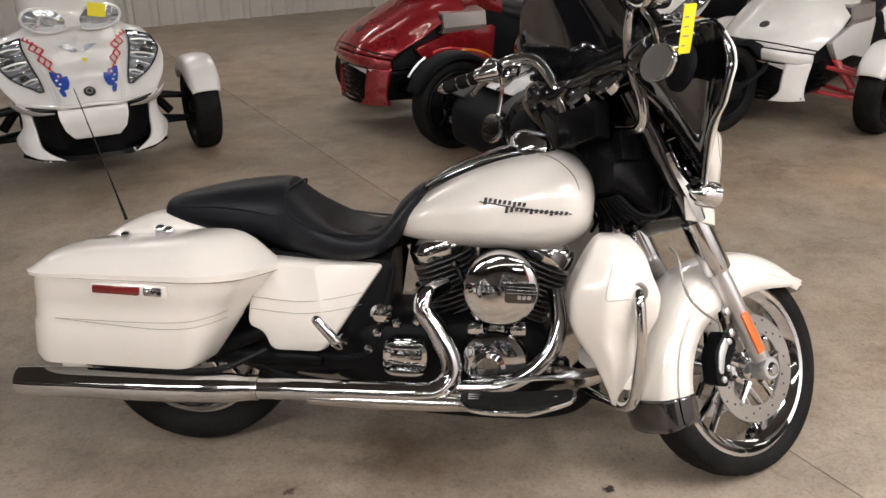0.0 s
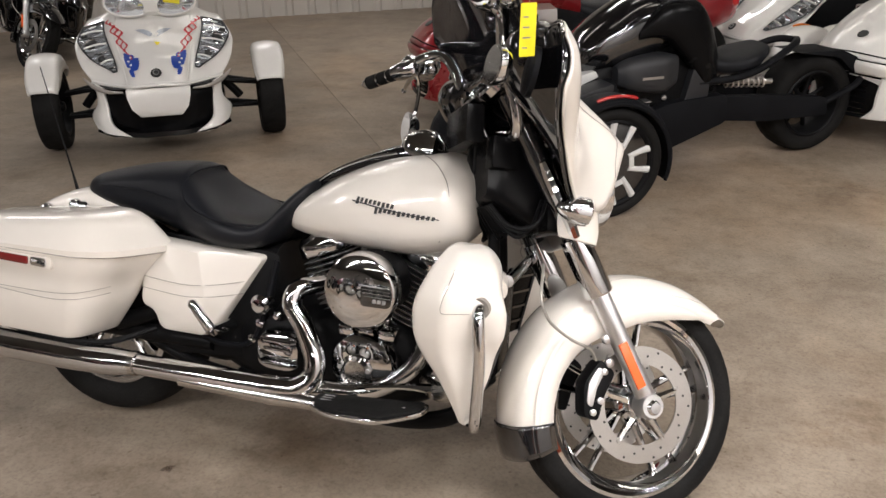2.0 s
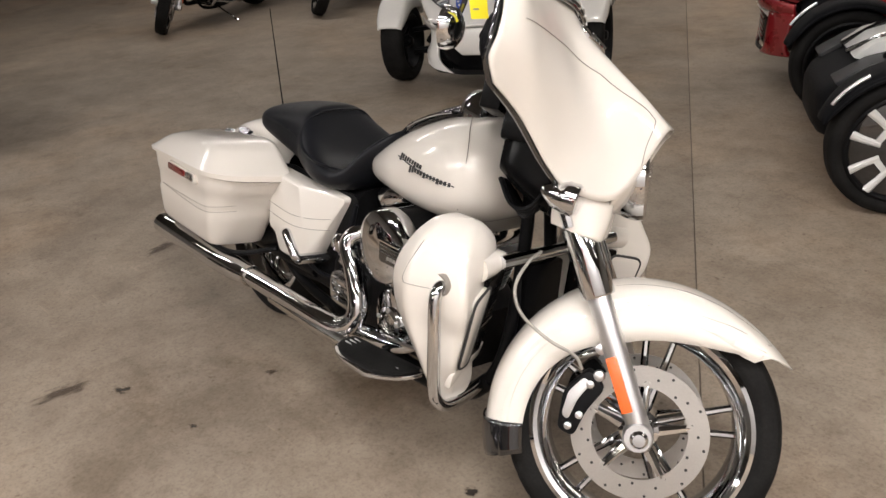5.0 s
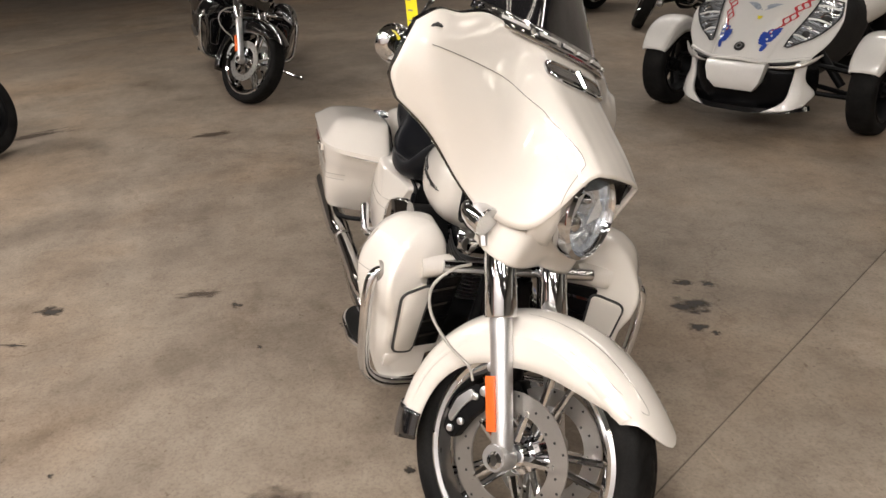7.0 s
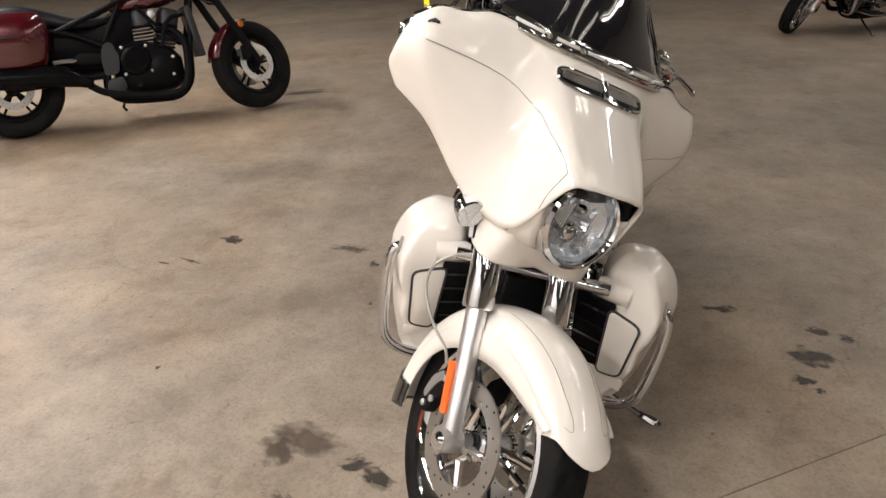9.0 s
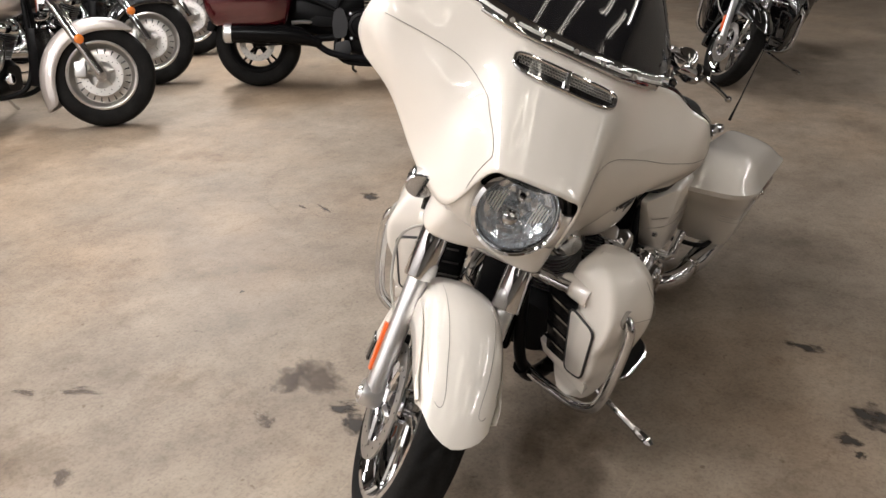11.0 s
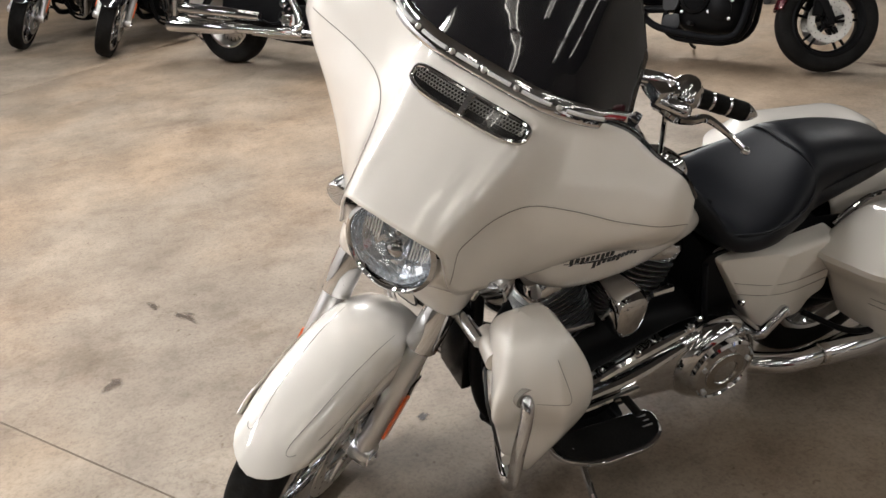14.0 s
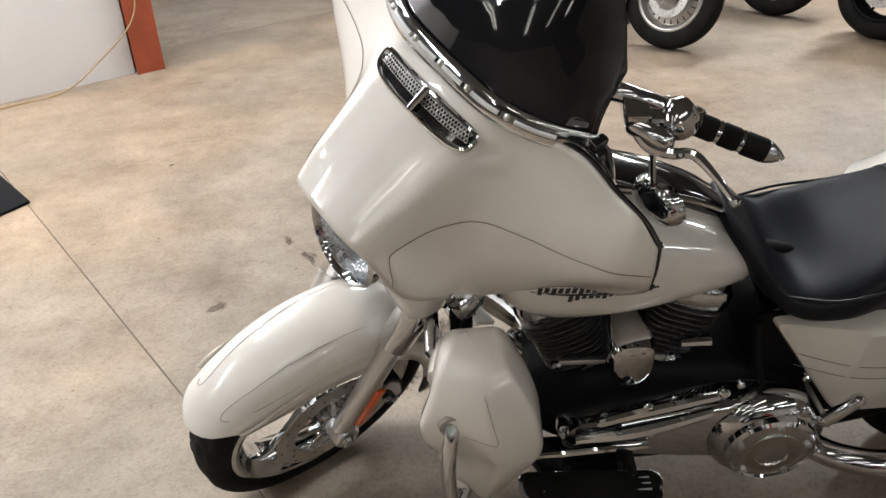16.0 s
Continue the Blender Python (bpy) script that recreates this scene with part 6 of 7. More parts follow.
def touring_trike(name, place, paint, label, decals=False):
    """A touring three-wheeler with a full hood; its front axle lies over the origin."""
    t = thing(name, place, label, "three-wheeler", "parked three-wheelers")
    g = net(HOOD, 30, 26)
    hood = part("hood", Geo().grid(both_sides(g)), paint, t, thick=0.008)
    part("hood_crease", Geo().tube([on_net(g, 0.42, v / 10) for v in range(11)], 0.004, 6).mirror(), paint, hood)
    part("nose_edge", Geo().tube([on_net(both_sides(g), k / 30, 1.0) for k in range(31)], 0.012, 6), paint, hood)
    rear_half(t, paint)
    part("grille", Geo().loft([section(x, hw, top, bot, None, 4, 24) for x, hw, top, bot in ((0.12, 0.40, 0.46, 0.17), (0.28, 0.37, 0.46, 0.16), (0.36, 0.28, 0.45, 0.16), (0.40, 0.2, 0.44, 0.17))], 10), "black", t)
    part("chin", quad_loft([(0.452, 0.195, 0.452), (0.475, 0.19, 0.40), (0.482, 0.17, 0.33), (0.455, 0.125, 0.272)], 0.12), paint, t, bevel=0.012)
    part("splitter", Geo().loft([[(0.25, 0.42, 0.155), (0.40, 0.31, 0.15), (0.48, 0.12, 0.15), (0.48, -0.12, 0.15), (0.40, -0.31, 0.15), (0.25, -0.42, 0.155)], [(0.24, 0.41, 0.182), (0.39, 0.30, 0.18), (0.465, 0.12, 0.178), (0.465, -0.12, 0.178), (0.39, -0.30, 0.18), (0.24, -0.41, 0.182)]]), "gloss", t)
    for s in (-1, 1):
        half = [[(0.285, 0.385, 0.47), (0.29, 0.385, 0.35), (0.25, 0.435, 0.265), (0.335, 0.405, 0.20)], [(0.31, 0.37, 0.462), (0.32, 0.365, 0.34), (0.345, 0.385, 0.24), (0.40, 0.335, 0.172)], [(0.335, 0.34, 0.455), (0.345, 0.325, 0.34), (0.395, 0.305, 0.225), (0.462, 0.20, 0.158)]]
        sp = Geo().grid(net(half, 12, 20))
        part("bumper_side", sp if s > 0 else sp.flipped(), paint, t, thick=0.02)
        part("bumper_trim", Geo().tube([(0.44, s * 0.21, 0.435), (0.38, s * 0.30, 0.432), (0.31, s * 0.385, 0.452), (0.24, s * 0.45, 0.50)], [0.005, 0.012, 0.014, 0.005], 8, 16), "silver_paint", t)
        part("bumper_slot", Geo().tube([(0.425, s * 0.20, 0.452), (0.375, s * 0.275, 0.450), (0.32, s * 0.35, 0.462)], [0.004, 0.008, 0.004], 6, 12), "ink", t)
        # main headlight on the shoulder of the hood
        rows, back = [], []
        for k in range(15):
            v = 0.17 + 0.66 * k / 14
            ui = 0.545 - 0.02 * math.sin(math.pi * k / 14)
            uo = 0.955 if v < 0.42 else 0.955 - (v - 0.42) / 0.41 * 0.36
            rows.append([tuple(np.array(on_net(g, ui + (uo - ui) * q, v)) * (1, s, 1) + (0.008, s * 0.002, 0.008 + 0.012 * q * (1 - q))) for q in (0, 0.25, 0.5, 0.75, 1)])
            back.append([(x - 0.005, y - s * 0.001, z - 0.005) for x, y, z in rows[-1]])
        hl = part("headlight", Geo().grid(back), "reflector", t)
        part("lens", Geo().grid(rows), "clear", hl, thick=0.002)
        for u, v, r in ((0.73, 0.40, 0.040), (0.66, 0.64, 0.026), (0.84, 0.30, 0.022)):
            c = on_net(g, u, v)
            part("lamp_bowl", Geo().lathe([(r, -0.01), (r, 0.010), (r * 0.86, 0.012), (r * 0.7, 0.004)], (c[0] + 0.006, s * c[1], c[2] + 0.006), (0.75, s * 0.2, 0.6), 18), "chrome", hl)
            part("projector", Geo().lathe([(r * 0.72, 0.004), (r * 0.5, 0.010), (0, 0.014)], (c[0] + 0.006, s * c[1], c[2] + 0.006), (0.75, s * 0.2, 0.6), 16), "ink", hl)
        for k in range(1, 14, 2):
            a, b = np.array(back[k][0]), np.array(back[k][4])
            part("lamp_fin", Geo().tube([tuple(a * 0.94 + b * 0.06 + (0.006, 0, 0.006)), tuple((a + b) / 2 + (0.012, 0, 0.014)), tuple(a * 0.06 + b * 0.94 + (0.006, 0, 0.006))], 0.006, 6, 8), "chrome" if k % 4 == 1 else "accent", hl)
        part("lamp_rim", Geo().tube([rows[k][0] for k in range(15)] + [rows[k][4] for k in range(14, -1, -1)] + [rows[0][0]], 0.005, 5), "greyplastic", hl)
        ring = lambda dx, f, n=24: [(0.045 + dx - 0.10 * (f - 1), s * 0.15 + math.copysign(abs(math.cos(a)) ** 0.8, math.cos(a)) * 0.128 * f, 0.905 + math.sin(a) * 0.068 * f + 0.12 * math.cos(a) * 0.128 * f * s) for a in [2 * math.pi * q / n for q in range(n)]]
        up = part("upper_light", Geo().loft([ring(0.0, f) for f in (1.0, 0.86, 0.5)]), "reflector", t)
        part("lens", Geo().loft([ring(0.008, f) for f in (1.0, 0.8, 0.4)]), "clear", up)
        part("lamp_frame", Geo().tube(ring(0.004, 1.02) + ring(0.004, 1.02)[:2], 0.008, 6, caps=False), paint, up)
        part("projector", Geo().lathe([(0.04, 0), (0.035, 0.02), (0, 0.03)], (0.055, s * 0.15, 0.905), (1, 0, 0.3), 16), "ink", up)
        road_wheel("front_wheel", t, Matrix.Translation((0, s * 0.70, 0.28)), 0.28, 0.165, 0.19, "plain", "powder", tread=True)
        wheel_guard(t, s, paint)
        chassis(t, s)
    badge = part("badge", Geo().lathe([(0.033, 0), (0.03, 0.005), (0.012, 0.006), (0, 0.006)], (0.418, 0, 0.538), (0.70, 0, 0.71), 20), "ink", hood)
    part("badge_mark", Geo().ring([(0.02, 0), (0.02, 0.002), (0.013, 0.002), (0.013, 0)], (0.4225, 0, 0.5425), (0.70, 0, 0.71), 16), "alu", badge)
    if decals:
        for s in (-1, 1):
            for k in range(3):
                n = 30
                line = [(0.50 - 0.050 * k - 0.16 * q / n + 0.030 * math.sin(q * 0.62 + 0.25 * k), 0.16 + 0.045 * k + 0.44 * q / n) for q in range(n)]
                gg = ribbon(g, line, [0.024 + 0.006 * math.sin(q * 0.9) for q in range(n)])
                part("decal_stripe", gg if s > 0 else gg.flipped(), "flagred", hood)
            for u, v, w, h, tip in ((0.31, 0.69, 0.075, 0.17, -0.04), (0.245, 0.72, 0.085, 0.20, -0.02), (0.18, 0.74, 0.06, 0.15, 0.02), (0.26, 0.84, 0.05, 0.10, -0.03)):
                n = 11
                line = [(u + tip * q / n, v - h / 2 + h * q / (n - 1)) for q in range(n)]
                gg = ribbon(g, line, [w * (0.45 + 0.7 * math.sin(math.pi * (q + 0.5) / n) + 0.3 * (q % 2)) for q in range(n)], 0.0045)
                part("decal_field", gg if s > 0 else gg.flipped(), "flagblue", hood)
            for k in range(4):
                c = on_net(g, 0.24 + 0.03 * (k % 2), 0.66 + 0.045 * k)
                part("decal_star", Geo().lathe([(0.008, 0), (0.008, 0.001), (0, 0.001)], (c[0] + 0.008, s * c[1], c[2] + 0.008), (0.7, 0, 0.7), 5), "white", hood)
            n = 14
            wing = [(0.02 + 0.17 * q / n, 0.43 - 0.10 * math.sin(1.6 * q / n)) for q in range(n)]
            gg = ribbon(g, wing, [0.035 + 0.055 * math.sin(math.pi * (q + 1) / (n + 1)) for q in range(n)], 0.0042)
            part("decal_wing", gg if s > 0 else gg.flipped(), "greydecal", hood)
        gg = ribbon(both_sides(g), [(0.5 + 0.012 * math.sin(q), 0.38 + 0.016 * q) for q in range(10)], [0.035 - 0.002 * q for q in range(10)], 0.0046)
        part("decal_body", gg, "white", hood)
        gg = ribbon(both_sides(g), [(0.515, 0.50 + 0.010 * q) for q in range(5)], [0.03 - 0.005 * q for q in range(5)], 0.005)
        part("decal_beak", gg, "yellow", hood)
        card = Geo().plate(rounded([(-0.05, -0.04), (0.05, -0.04), (0.05, 0.04), (-0.05, 0.04)], 3, 0.004), -0.001, 0.001)
        part("window_card", card, "yellow", t, "yellow card", m=Matrix.Translation((0.13, 0.14, 0.955)) @ pose(0, 0, 0, 0, 0, 90) @ pose(0, 0, 0, -20, 10, 0))
    return t


def quad_loft(half, depth):
    """A solid plate mirrored over y = 0 from its half outline, facing forward."""
    pts = half + [(x, -y, z) for x, y, z in reversed(half)]
    n = len(pts)
    return Geo().add(pts + [(x - depth, y * 0.95, z) for x, y, z in pts], [tuple(range(n)), tuple(range(2 * n - 1, n - 1, -1))] + [(i, (i + 1) % n, (i + 1) % n + n, i + n) for i in range(n)])


def sport_trike(name, place, paint, arm, label):
    """A sport three-wheeler with a broad blunt hood over an open black grille."""
    t = thing(name, place, label, "three-wheeler", "parked three-wheelers")
    g = net(SPORT_HOOD, 26, 22)
    hood = part("hood", Geo().grid(both_sides(g)), paint, t, thick=0.008)
    rear_half(t, paint)
    part("hood_edge", Geo().tube([on_net(both_sides(g), k / 30, 0.93) for k in range(31)], 0.005, 6), "black", hood)
    part("badge", Geo().lathe([(0.034, 0), (0.03, 0.006), (0, 0.006)], (0.385, 0, 0.698), (0.52, 0, 0.85), 18), "ink", hood)
    band = [[(0.512, 0, 0.565), (0.520, 0, 0.535), (0.505, 0, 0.485)], [(0.497, 0.155, 0.558), (0.505, 0.155, 0.53), (0.49, 0.15, 0.48)], [(0.428, 0.268, 0.543), (0.435, 0.27, 0.51), (0.425, 0.262, 0.465)], [(0.322, 0.345, 0.522), (0.328, 0.35, 0.49), (0.318, 0.34, 0.45)]]
    part("nose_band", Geo().grid(both_sides(net(band, 20, 8))), paint, t, thick=0.02)
    part("grille", Geo().loft([section(x, hw, top, bot, None, 5, 24) for x, hw, top, bot in ((0.1, 0.34, 0.50, 0.22), (0.30, 0.32, 0.49, 0.22), (0.40, 0.25, 0.485, 0.22), (0.455, 0.15, 0.48, 0.23))], 10), "black", t)
    for k in range(5):
        z = 0.27 + 0.035 * k
        part("grille_bar", Geo().tube([(0.468, -0.15, z), (0.474, 0, z), (0.468, 0.15, z)], 0.005, 6, 9), "gloss", t)
    part("chin_lip", Geo().tube([(0.36, -0.32, 0.235), (0.45, -0.20, 0.225), (0.485, 0, 0.222), (0.45, 0.20, 0.225), (0.36, 0.32, 0.235)], 0.012, 8, 24), "black", t)
    for s in (-1, 1):
        part("running_light", Geo().loft([[(0.508 - 0.9 * (y - 0.04) ** 1.6, s * y, 0.478 - 0.10 * (y - 0.04)), (0.50 - 0.9 * (y - 0.04) ** 1.6, s * y, 0.478 - 0.10 * (y - 0.04) - h), (0.48 - 0.9 * (y - 0.04) ** 1.6, s * y, 0.47 - 0.10 * (y - 0.04))] for y, h in ((0.04, 0.008), (0.12, 0.014), (0.19, 0.03), (0.235, 0.05), (0.25, 0.03))]), "accent", t)
        pil = [[(0.322, 0.345, 0.47), (0.345, 0.335, 0.36), (0.36, 0.335, 0.27), (0.34, 0.345, 0.215)], [(0.395, 0.29, 0.47), (0.415, 0.275, 0.36), (0.425, 0.275, 0.27), (0.43, 0.265, 0.212)], [(0.45, 0.225, 0.475), (0.462, 0.212, 0.36), (0.468, 0.205, 0.27), (0.485, 0.15, 0.21)]]
        gp = Geo().grid(net(pil, 10, 16))
        part("nose_pillar", gp if s > 0 else gp.flipped(), paint, t, thick=0.03)
        for k in range(6):
            part("side_louvre", Geo().tube([(0.30 - 0.006 * k, s * 0.335, 0.46 - 0.035 * k), (0.16 - 0.006 * k, s * 0.36, 0.47 - 0.035 * k)], 0.010, 6), "black", t)
        part("side_panel", Geo().loft([[(x, s * y, z) for x, z in rounded([(0.16, 0.59), (-0.12, 0.67), (-0.50, 0.70), (-0.46, 0.40), (-0.20, 0.46), (0.02, 0.44)], 4, 0.05)] for y in (0.33, 0.372, 0.38)]), paint, t, bevel=0.006)
        box = part("air_intake", Geo().loft([[(x, s * (0.33 + dy), z) for dy, z in ((-0.06, 0.670), (0.045, 0.670), (0.075, 0.710), (0.06, 0.800), (-0.06, 0.825))] for x in (-0.06, -0.12, -0.30, -0.40)], 8), "silver_paint", t, "silver side air intake")
        part("intake_mouth", Geo().loft([[(x, s * (0.33 + dy), z) for dy, z in ((-0.05, 0.682), (0.035, 0.682), (0.06, 0.715), (0.048, 0.790), (-0.05, 0.810))] for x in (-0.05, -0.056)]), "ink", box)
        road_wheel("front_wheel", t, Matrix.Translation((0, s * 0.70, 0.28)), 0.28, 0.165, 0.19, "plain", "powder", tread=True)
        wheel_guard(t, s, paint)
        part("fender_marker", Geo().tube([(0.345 * math.cos(radians(a)), s * 0.775, 0.28 + 0.345 * math.sin(radians(a))) for a in range(80, 126, 5)], 0.008, 6), "amber", t)
        chassis(t, s, arm)
    return t


def black_trike(name, place, label):
    """A small open three-wheeler in black with silver-faced wheels."""
    t = thing(name, place, label, "three-wheeler", "parked three-wheelers")
    part("front_deck", Geo().loft([section(x, hw, top, bot, None, 5, 24) for x, hw, top, bot in ((0.27, 0.20, 0.38, 0.22), (0.23, 0.28, 0.43, 0.18), (0.12, 0.32, 0.49, 0.18), (-0.05, 0.33, 0.55, 0.18), (-0.25, 0.30, 0.60, 0.2))], 12), "matte", t)
    nose = part("nose", Geo().loft([section(x, hw, top, bot, None, 2.6, 28) for x, hw, top, bot in ((-0.08, 0.06, 0.73, 0.64), (-0.13, 0.15, 0.81, 0.61), (-0.28, 0.20, 0.92, 0.61), (-0.45, 0.20, 1.01, 0.64), (-0.62, 0.18, 1.02, 0.70), (-0.76, 0.12, 0.92, 0.74))], 26), "gloss", t)
    part("deck_panel", Geo().plate(rounded([(0.13, 0.525), (0.04, 0.590), (-0.17, 0.640), (-0.19, 0.605), (0.07, 0.51)], 3, 0.01), -0.17, 0.17), "accent", t, "pale silver deck panel", bevel=0.004)
    part("deck_rib", Geo().tube([(0.14, 0.07, 0.532), (-0.02, 0.10, 0.612), (-0.18, 0.10, 0.652)], 0.012, 6, 10).mirror(), "gloss", t)
    part("engine_block", Geo().loft([section(x, 0.17, top, bot, None, 5, 20) for x, top, bot in ((-0.10, 0.60, 0.22), (-0.3, 0.72, 0.2), (-0.6, 0.74, 0.2), (-0.95, 0.60, 0.26))], 10), "powder", t)
    for s in (-1, 1):
        part("deck_flap", Geo().plate(rounded([(0.22, 0.455), (0.08, 0.535), (-0.20, 0.60), (-0.20, 0.56), (0.18, 0.43)], 3, 0.01), s * 0.18, s * 0.33), "greyplastic", t, bevel=0.006)
        part("headlight", Geo().lathe([(0.034, -0.01), (0.03, 0.008), (0, 0.014)], (-0.125, s * 0.10, 0.725), (0.9, s * 0.45, 0.1), 18), "smoke", nose)
        part("nose_window", Geo().tube([(-0.17, s * 0.165, 0.80), (-0.32, s * 0.19, 0.87), (-0.48, s * 0.19, 0.94)], [0.004, 0.012, 0.004], 8, 12), "clear", nose)
        part("fuel_shoulder", Geo().loft([section(x, hw, top, bot, None, 2.6, 20, s * yy) for x, hw, top, bot, yy in ((-0.40, 0.03, 0.84, 0.79, 0.18), (-0.50, 0.06, 0.95, 0.80, 0.19), (-0.60, 0.08, 1.0, 0.76, 0.19), (-0.74, 0.085, 0.99, 0.62, 0.18), (-0.84, 0.075, 0.88, 0.50, 0.17), (-0.92, 0.045, 0.72, 0.46, 0.15))], 22), "black", t)
        for k in range(3):
            part("engine_bolt", Geo().lathe([(0.014, 0), (0.014, 0.014), (0, 0.016)], (-0.50 - 0.05 * k, s * 0.175, 0.60 - 0.07 * k), (0, s, 0), 10), "alu", t)
        eng = part("engine_cover", Geo().loft([section(x, hw, top, bot, None, 3.2, 20, s * 0.2) for x, hw, top, bot in ((-0.27, 0.04, 0.66, 0.56), (-0.35, 0.08, 0.70, 0.53), (-0.54, 0.08, 0.72, 0.50), (-0.64, 0.04, 0.70, 0.54))], 14), "greyplastic", t)
        part("name_bar", Geo().box((-0.46, s * 0.283, 0.60), (0.13, 0.005, 0.014)), "pin", eng)
        for k in range(4):
            part("engine_fin", Geo().box((-0.40 - 0.012 * k, s * 0.21, 0.40 + 0.02 * k), (0.10, 0.07, 0.007)), "alu", eng, bevel=0.002)
        part("frame_leg", Geo().plate(rounded([(-0.78, 0.72), (-0.88, 0.72), (-0.86, 0.42), (-0.70, 0.40)], 4, 0.03), s * 0.15, s * 0.22), "greyplastic", t, bevel=0.012)
        part("side_sill", Geo().plate(rounded([(-0.15, 0.30), (-0.62, 0.44), (-0.98, 0.46), (-1.0, 0.30), (-0.6, 0.16), (-0.2, 0.16)], 4, 0.04), s * 0.14, s * 0.24), "matte", t, bevel=0.015)
        part("swing_arm", Geo().plate(rounded([(-0.9, 0.44), (-1.25, 0.42), (-1.72, 0.37), (-1.74, 0.26), (-1.3, 0.26), (-0.92, 0.30)], 4, 0.03), s * 0.14, s * 0.20), "matte", t, bevel=0.012)
        part("spring", coil((-0.98, s * 0.17, 0.52), (-1.26, s * 0.17, 0.50), 0.033, 0.006, 8), "silver_paint", t)
        part("shock", Geo().tube([(-0.9, s * 0.17, 0.525), (-1.32, s * 0.17, 0.495)], 0.016, 8), "steel", t)
        part("pipe_fitting", Geo().tube([(-0.22, s * 0.26, 0.36), (-0.3, s * 0.27, 0.39), (-0.36, s * 0.25, 0.43)], [0.03, 0.036, 0.025], 10, 8), "worn_chrome", t)
        part("foot_peg", Geo().tube([(-0.55, s * 0.2, 0.17), (-0.55, s * 0.36, 0.175)], 0.016, 8), "powder", t)
        wh = road_wheel("front_wheel", t, Matrix.Translation((0, s * 0.65, 0.29)), 0.29, 0.15, 0.222, "plain", "powder")
        part("wheel_face", Geo().lathe([(0.212, 0.0), (0.20, 0.006), (0.07, 0.012), (0, 0.014)], (0, s * 0.055, 0), (0, s, 0), 40), "gloss", wh)
        for k in range(5):
            a = 72 * k + 33
            for da in (-19, 19):
                part("wheel_accent", spoke_geo(a + da, 0.096, 0.214, 0.026, 0.036, 0.03, -da * 0.2), "accent", wh).matrix_basis = Matrix.Translation((0, s * 0.06, 0))
            part("wheel_accent", spoke_geo(a, 0.094, 0.118, 0.068, 0.084, 0.03), "accent", wh).matrix_basis = Matrix.Translation((0, s * 0.06, 0))
        part("hub_cap", Geo().lathe([(0.05, 0), (0.046, 0.014), (0.03, 0.018), (0, 0.018)], (0, s * 0.066, 0), (0, s, 0), 24), "gloss", wh)
        part("hub_mark", Geo().ring([(0.03, 0), (0.03, 0.003), (0.022, 0.003), (0.022, 0)], (0, s * 0.084, 0), (0, s, 0), 20), "redlens", wh)
        spans = [(20, 0.345, 0.325, 0.07), (40, 0.345, 0.31, 0.09), (75, 0.345, 0.305, 0.095), (110, 0.345, 0.305, 0.095), (150, 0.345, 0.305, 0.095), (185, 0.345, 0.31, 0.09), (200, 0.345, 0.32, 0.08)]
        fm = Matrix.Translation((0, s * 0.65, 0.29))
        fd = part("wheel_fender", sweep_fender((0, 0, 0), spans, 30), "matte", t, m=fm, thick=0.006)
        part("fender_strip", Geo().tube([(0.347 * math.cos(radians(a)), s * 0.075, 0.347 * math.sin(radians(a))) for a in range(72, 112, 4)], 0.009, 6), "taillens", fd, "red strip")
        part("fender_light", Geo().tube([(0.347 * math.cos(radians(a)), s * 0.078, 0.347 * math.sin(radians(a))) for a in range(34, 66, 4)], 0.008, 6), "alu", fd)
        chassis(t, s, "powder", 0.65)
    part("seat", Geo().loft([section(x, hw, top, bot, None, 2.8, 28) for x, hw, top, bot in ((-0.84, 0.10, 0.70, 0.6), (-0.92, 0.17, 0.67, 0.56), (-1.07, 0.19, 0.65, 0.54), (-1.22, 0.18, 0.68, 0.57), (-1.32, 0.12, 0.70, 0.62))], 22), "leather", t)
    part("seat_rail", Geo().tube([(-0.8, 0.2, 0.53), (-1.05, 0.2, 0.54), (-1.25, 0.17, 0.58), (-1.5, 0.1, 0.68), (-1.6, 0, 0.69)], 0.022, 8, 26).mirror(), "matte", t)
    part("rear_guard", Geo().plate(rounded([(-1.52, 0.635), (-1.85, 0.63), (-2.02, 0.56), (-2.06, 0.47), (-2.0, 0.45), (-1.84, 0.585)], 4, 0.03), -0.12, 0.12), "matte", t, bevel=0.012)
    part("guard_arm", Geo().tube([(-1.72, 0.17, 0.33), (-1.95, 0.16, 0.42), (-2.03, 0.12, 0.50)], 0.02, 8, 12).mirror(), "matte", t)
    road_wheel("rear_wheel", t, Matrix.Translation((-1.71, 0, 0.305)), 0.305, 0.21, 0.2, "plain", "powder", tread=True)
    part("handlebar", Geo().tube([(-0.55, 0, 1.03), (-0.60, 0.15, 1.09), (-0.72, 0.34, 1.09)], 0.015, 10, 18).mirror(), "powder", t)
    return t


def coil(p, q, R, r, turns):
    p, q = Vector(p), Vector(q)
    d = (q - p)
    ax = d.normalized()
    a = ax.orthogonal().normalized()
    b = ax.cross(a)
    n = turns * 12
    return Geo().tube([tuple(p + d * k / n + (a * math.cos(k * math.pi / 6) + b * math.sin(k * math.pi / 6)) * R) for k in range(n + 1)], r, 5)


def stand_at(x, y, heading):
    return Matrix.Translation((x, y, 0)) @ pose(0, 0, 0, 0, 0, heading)


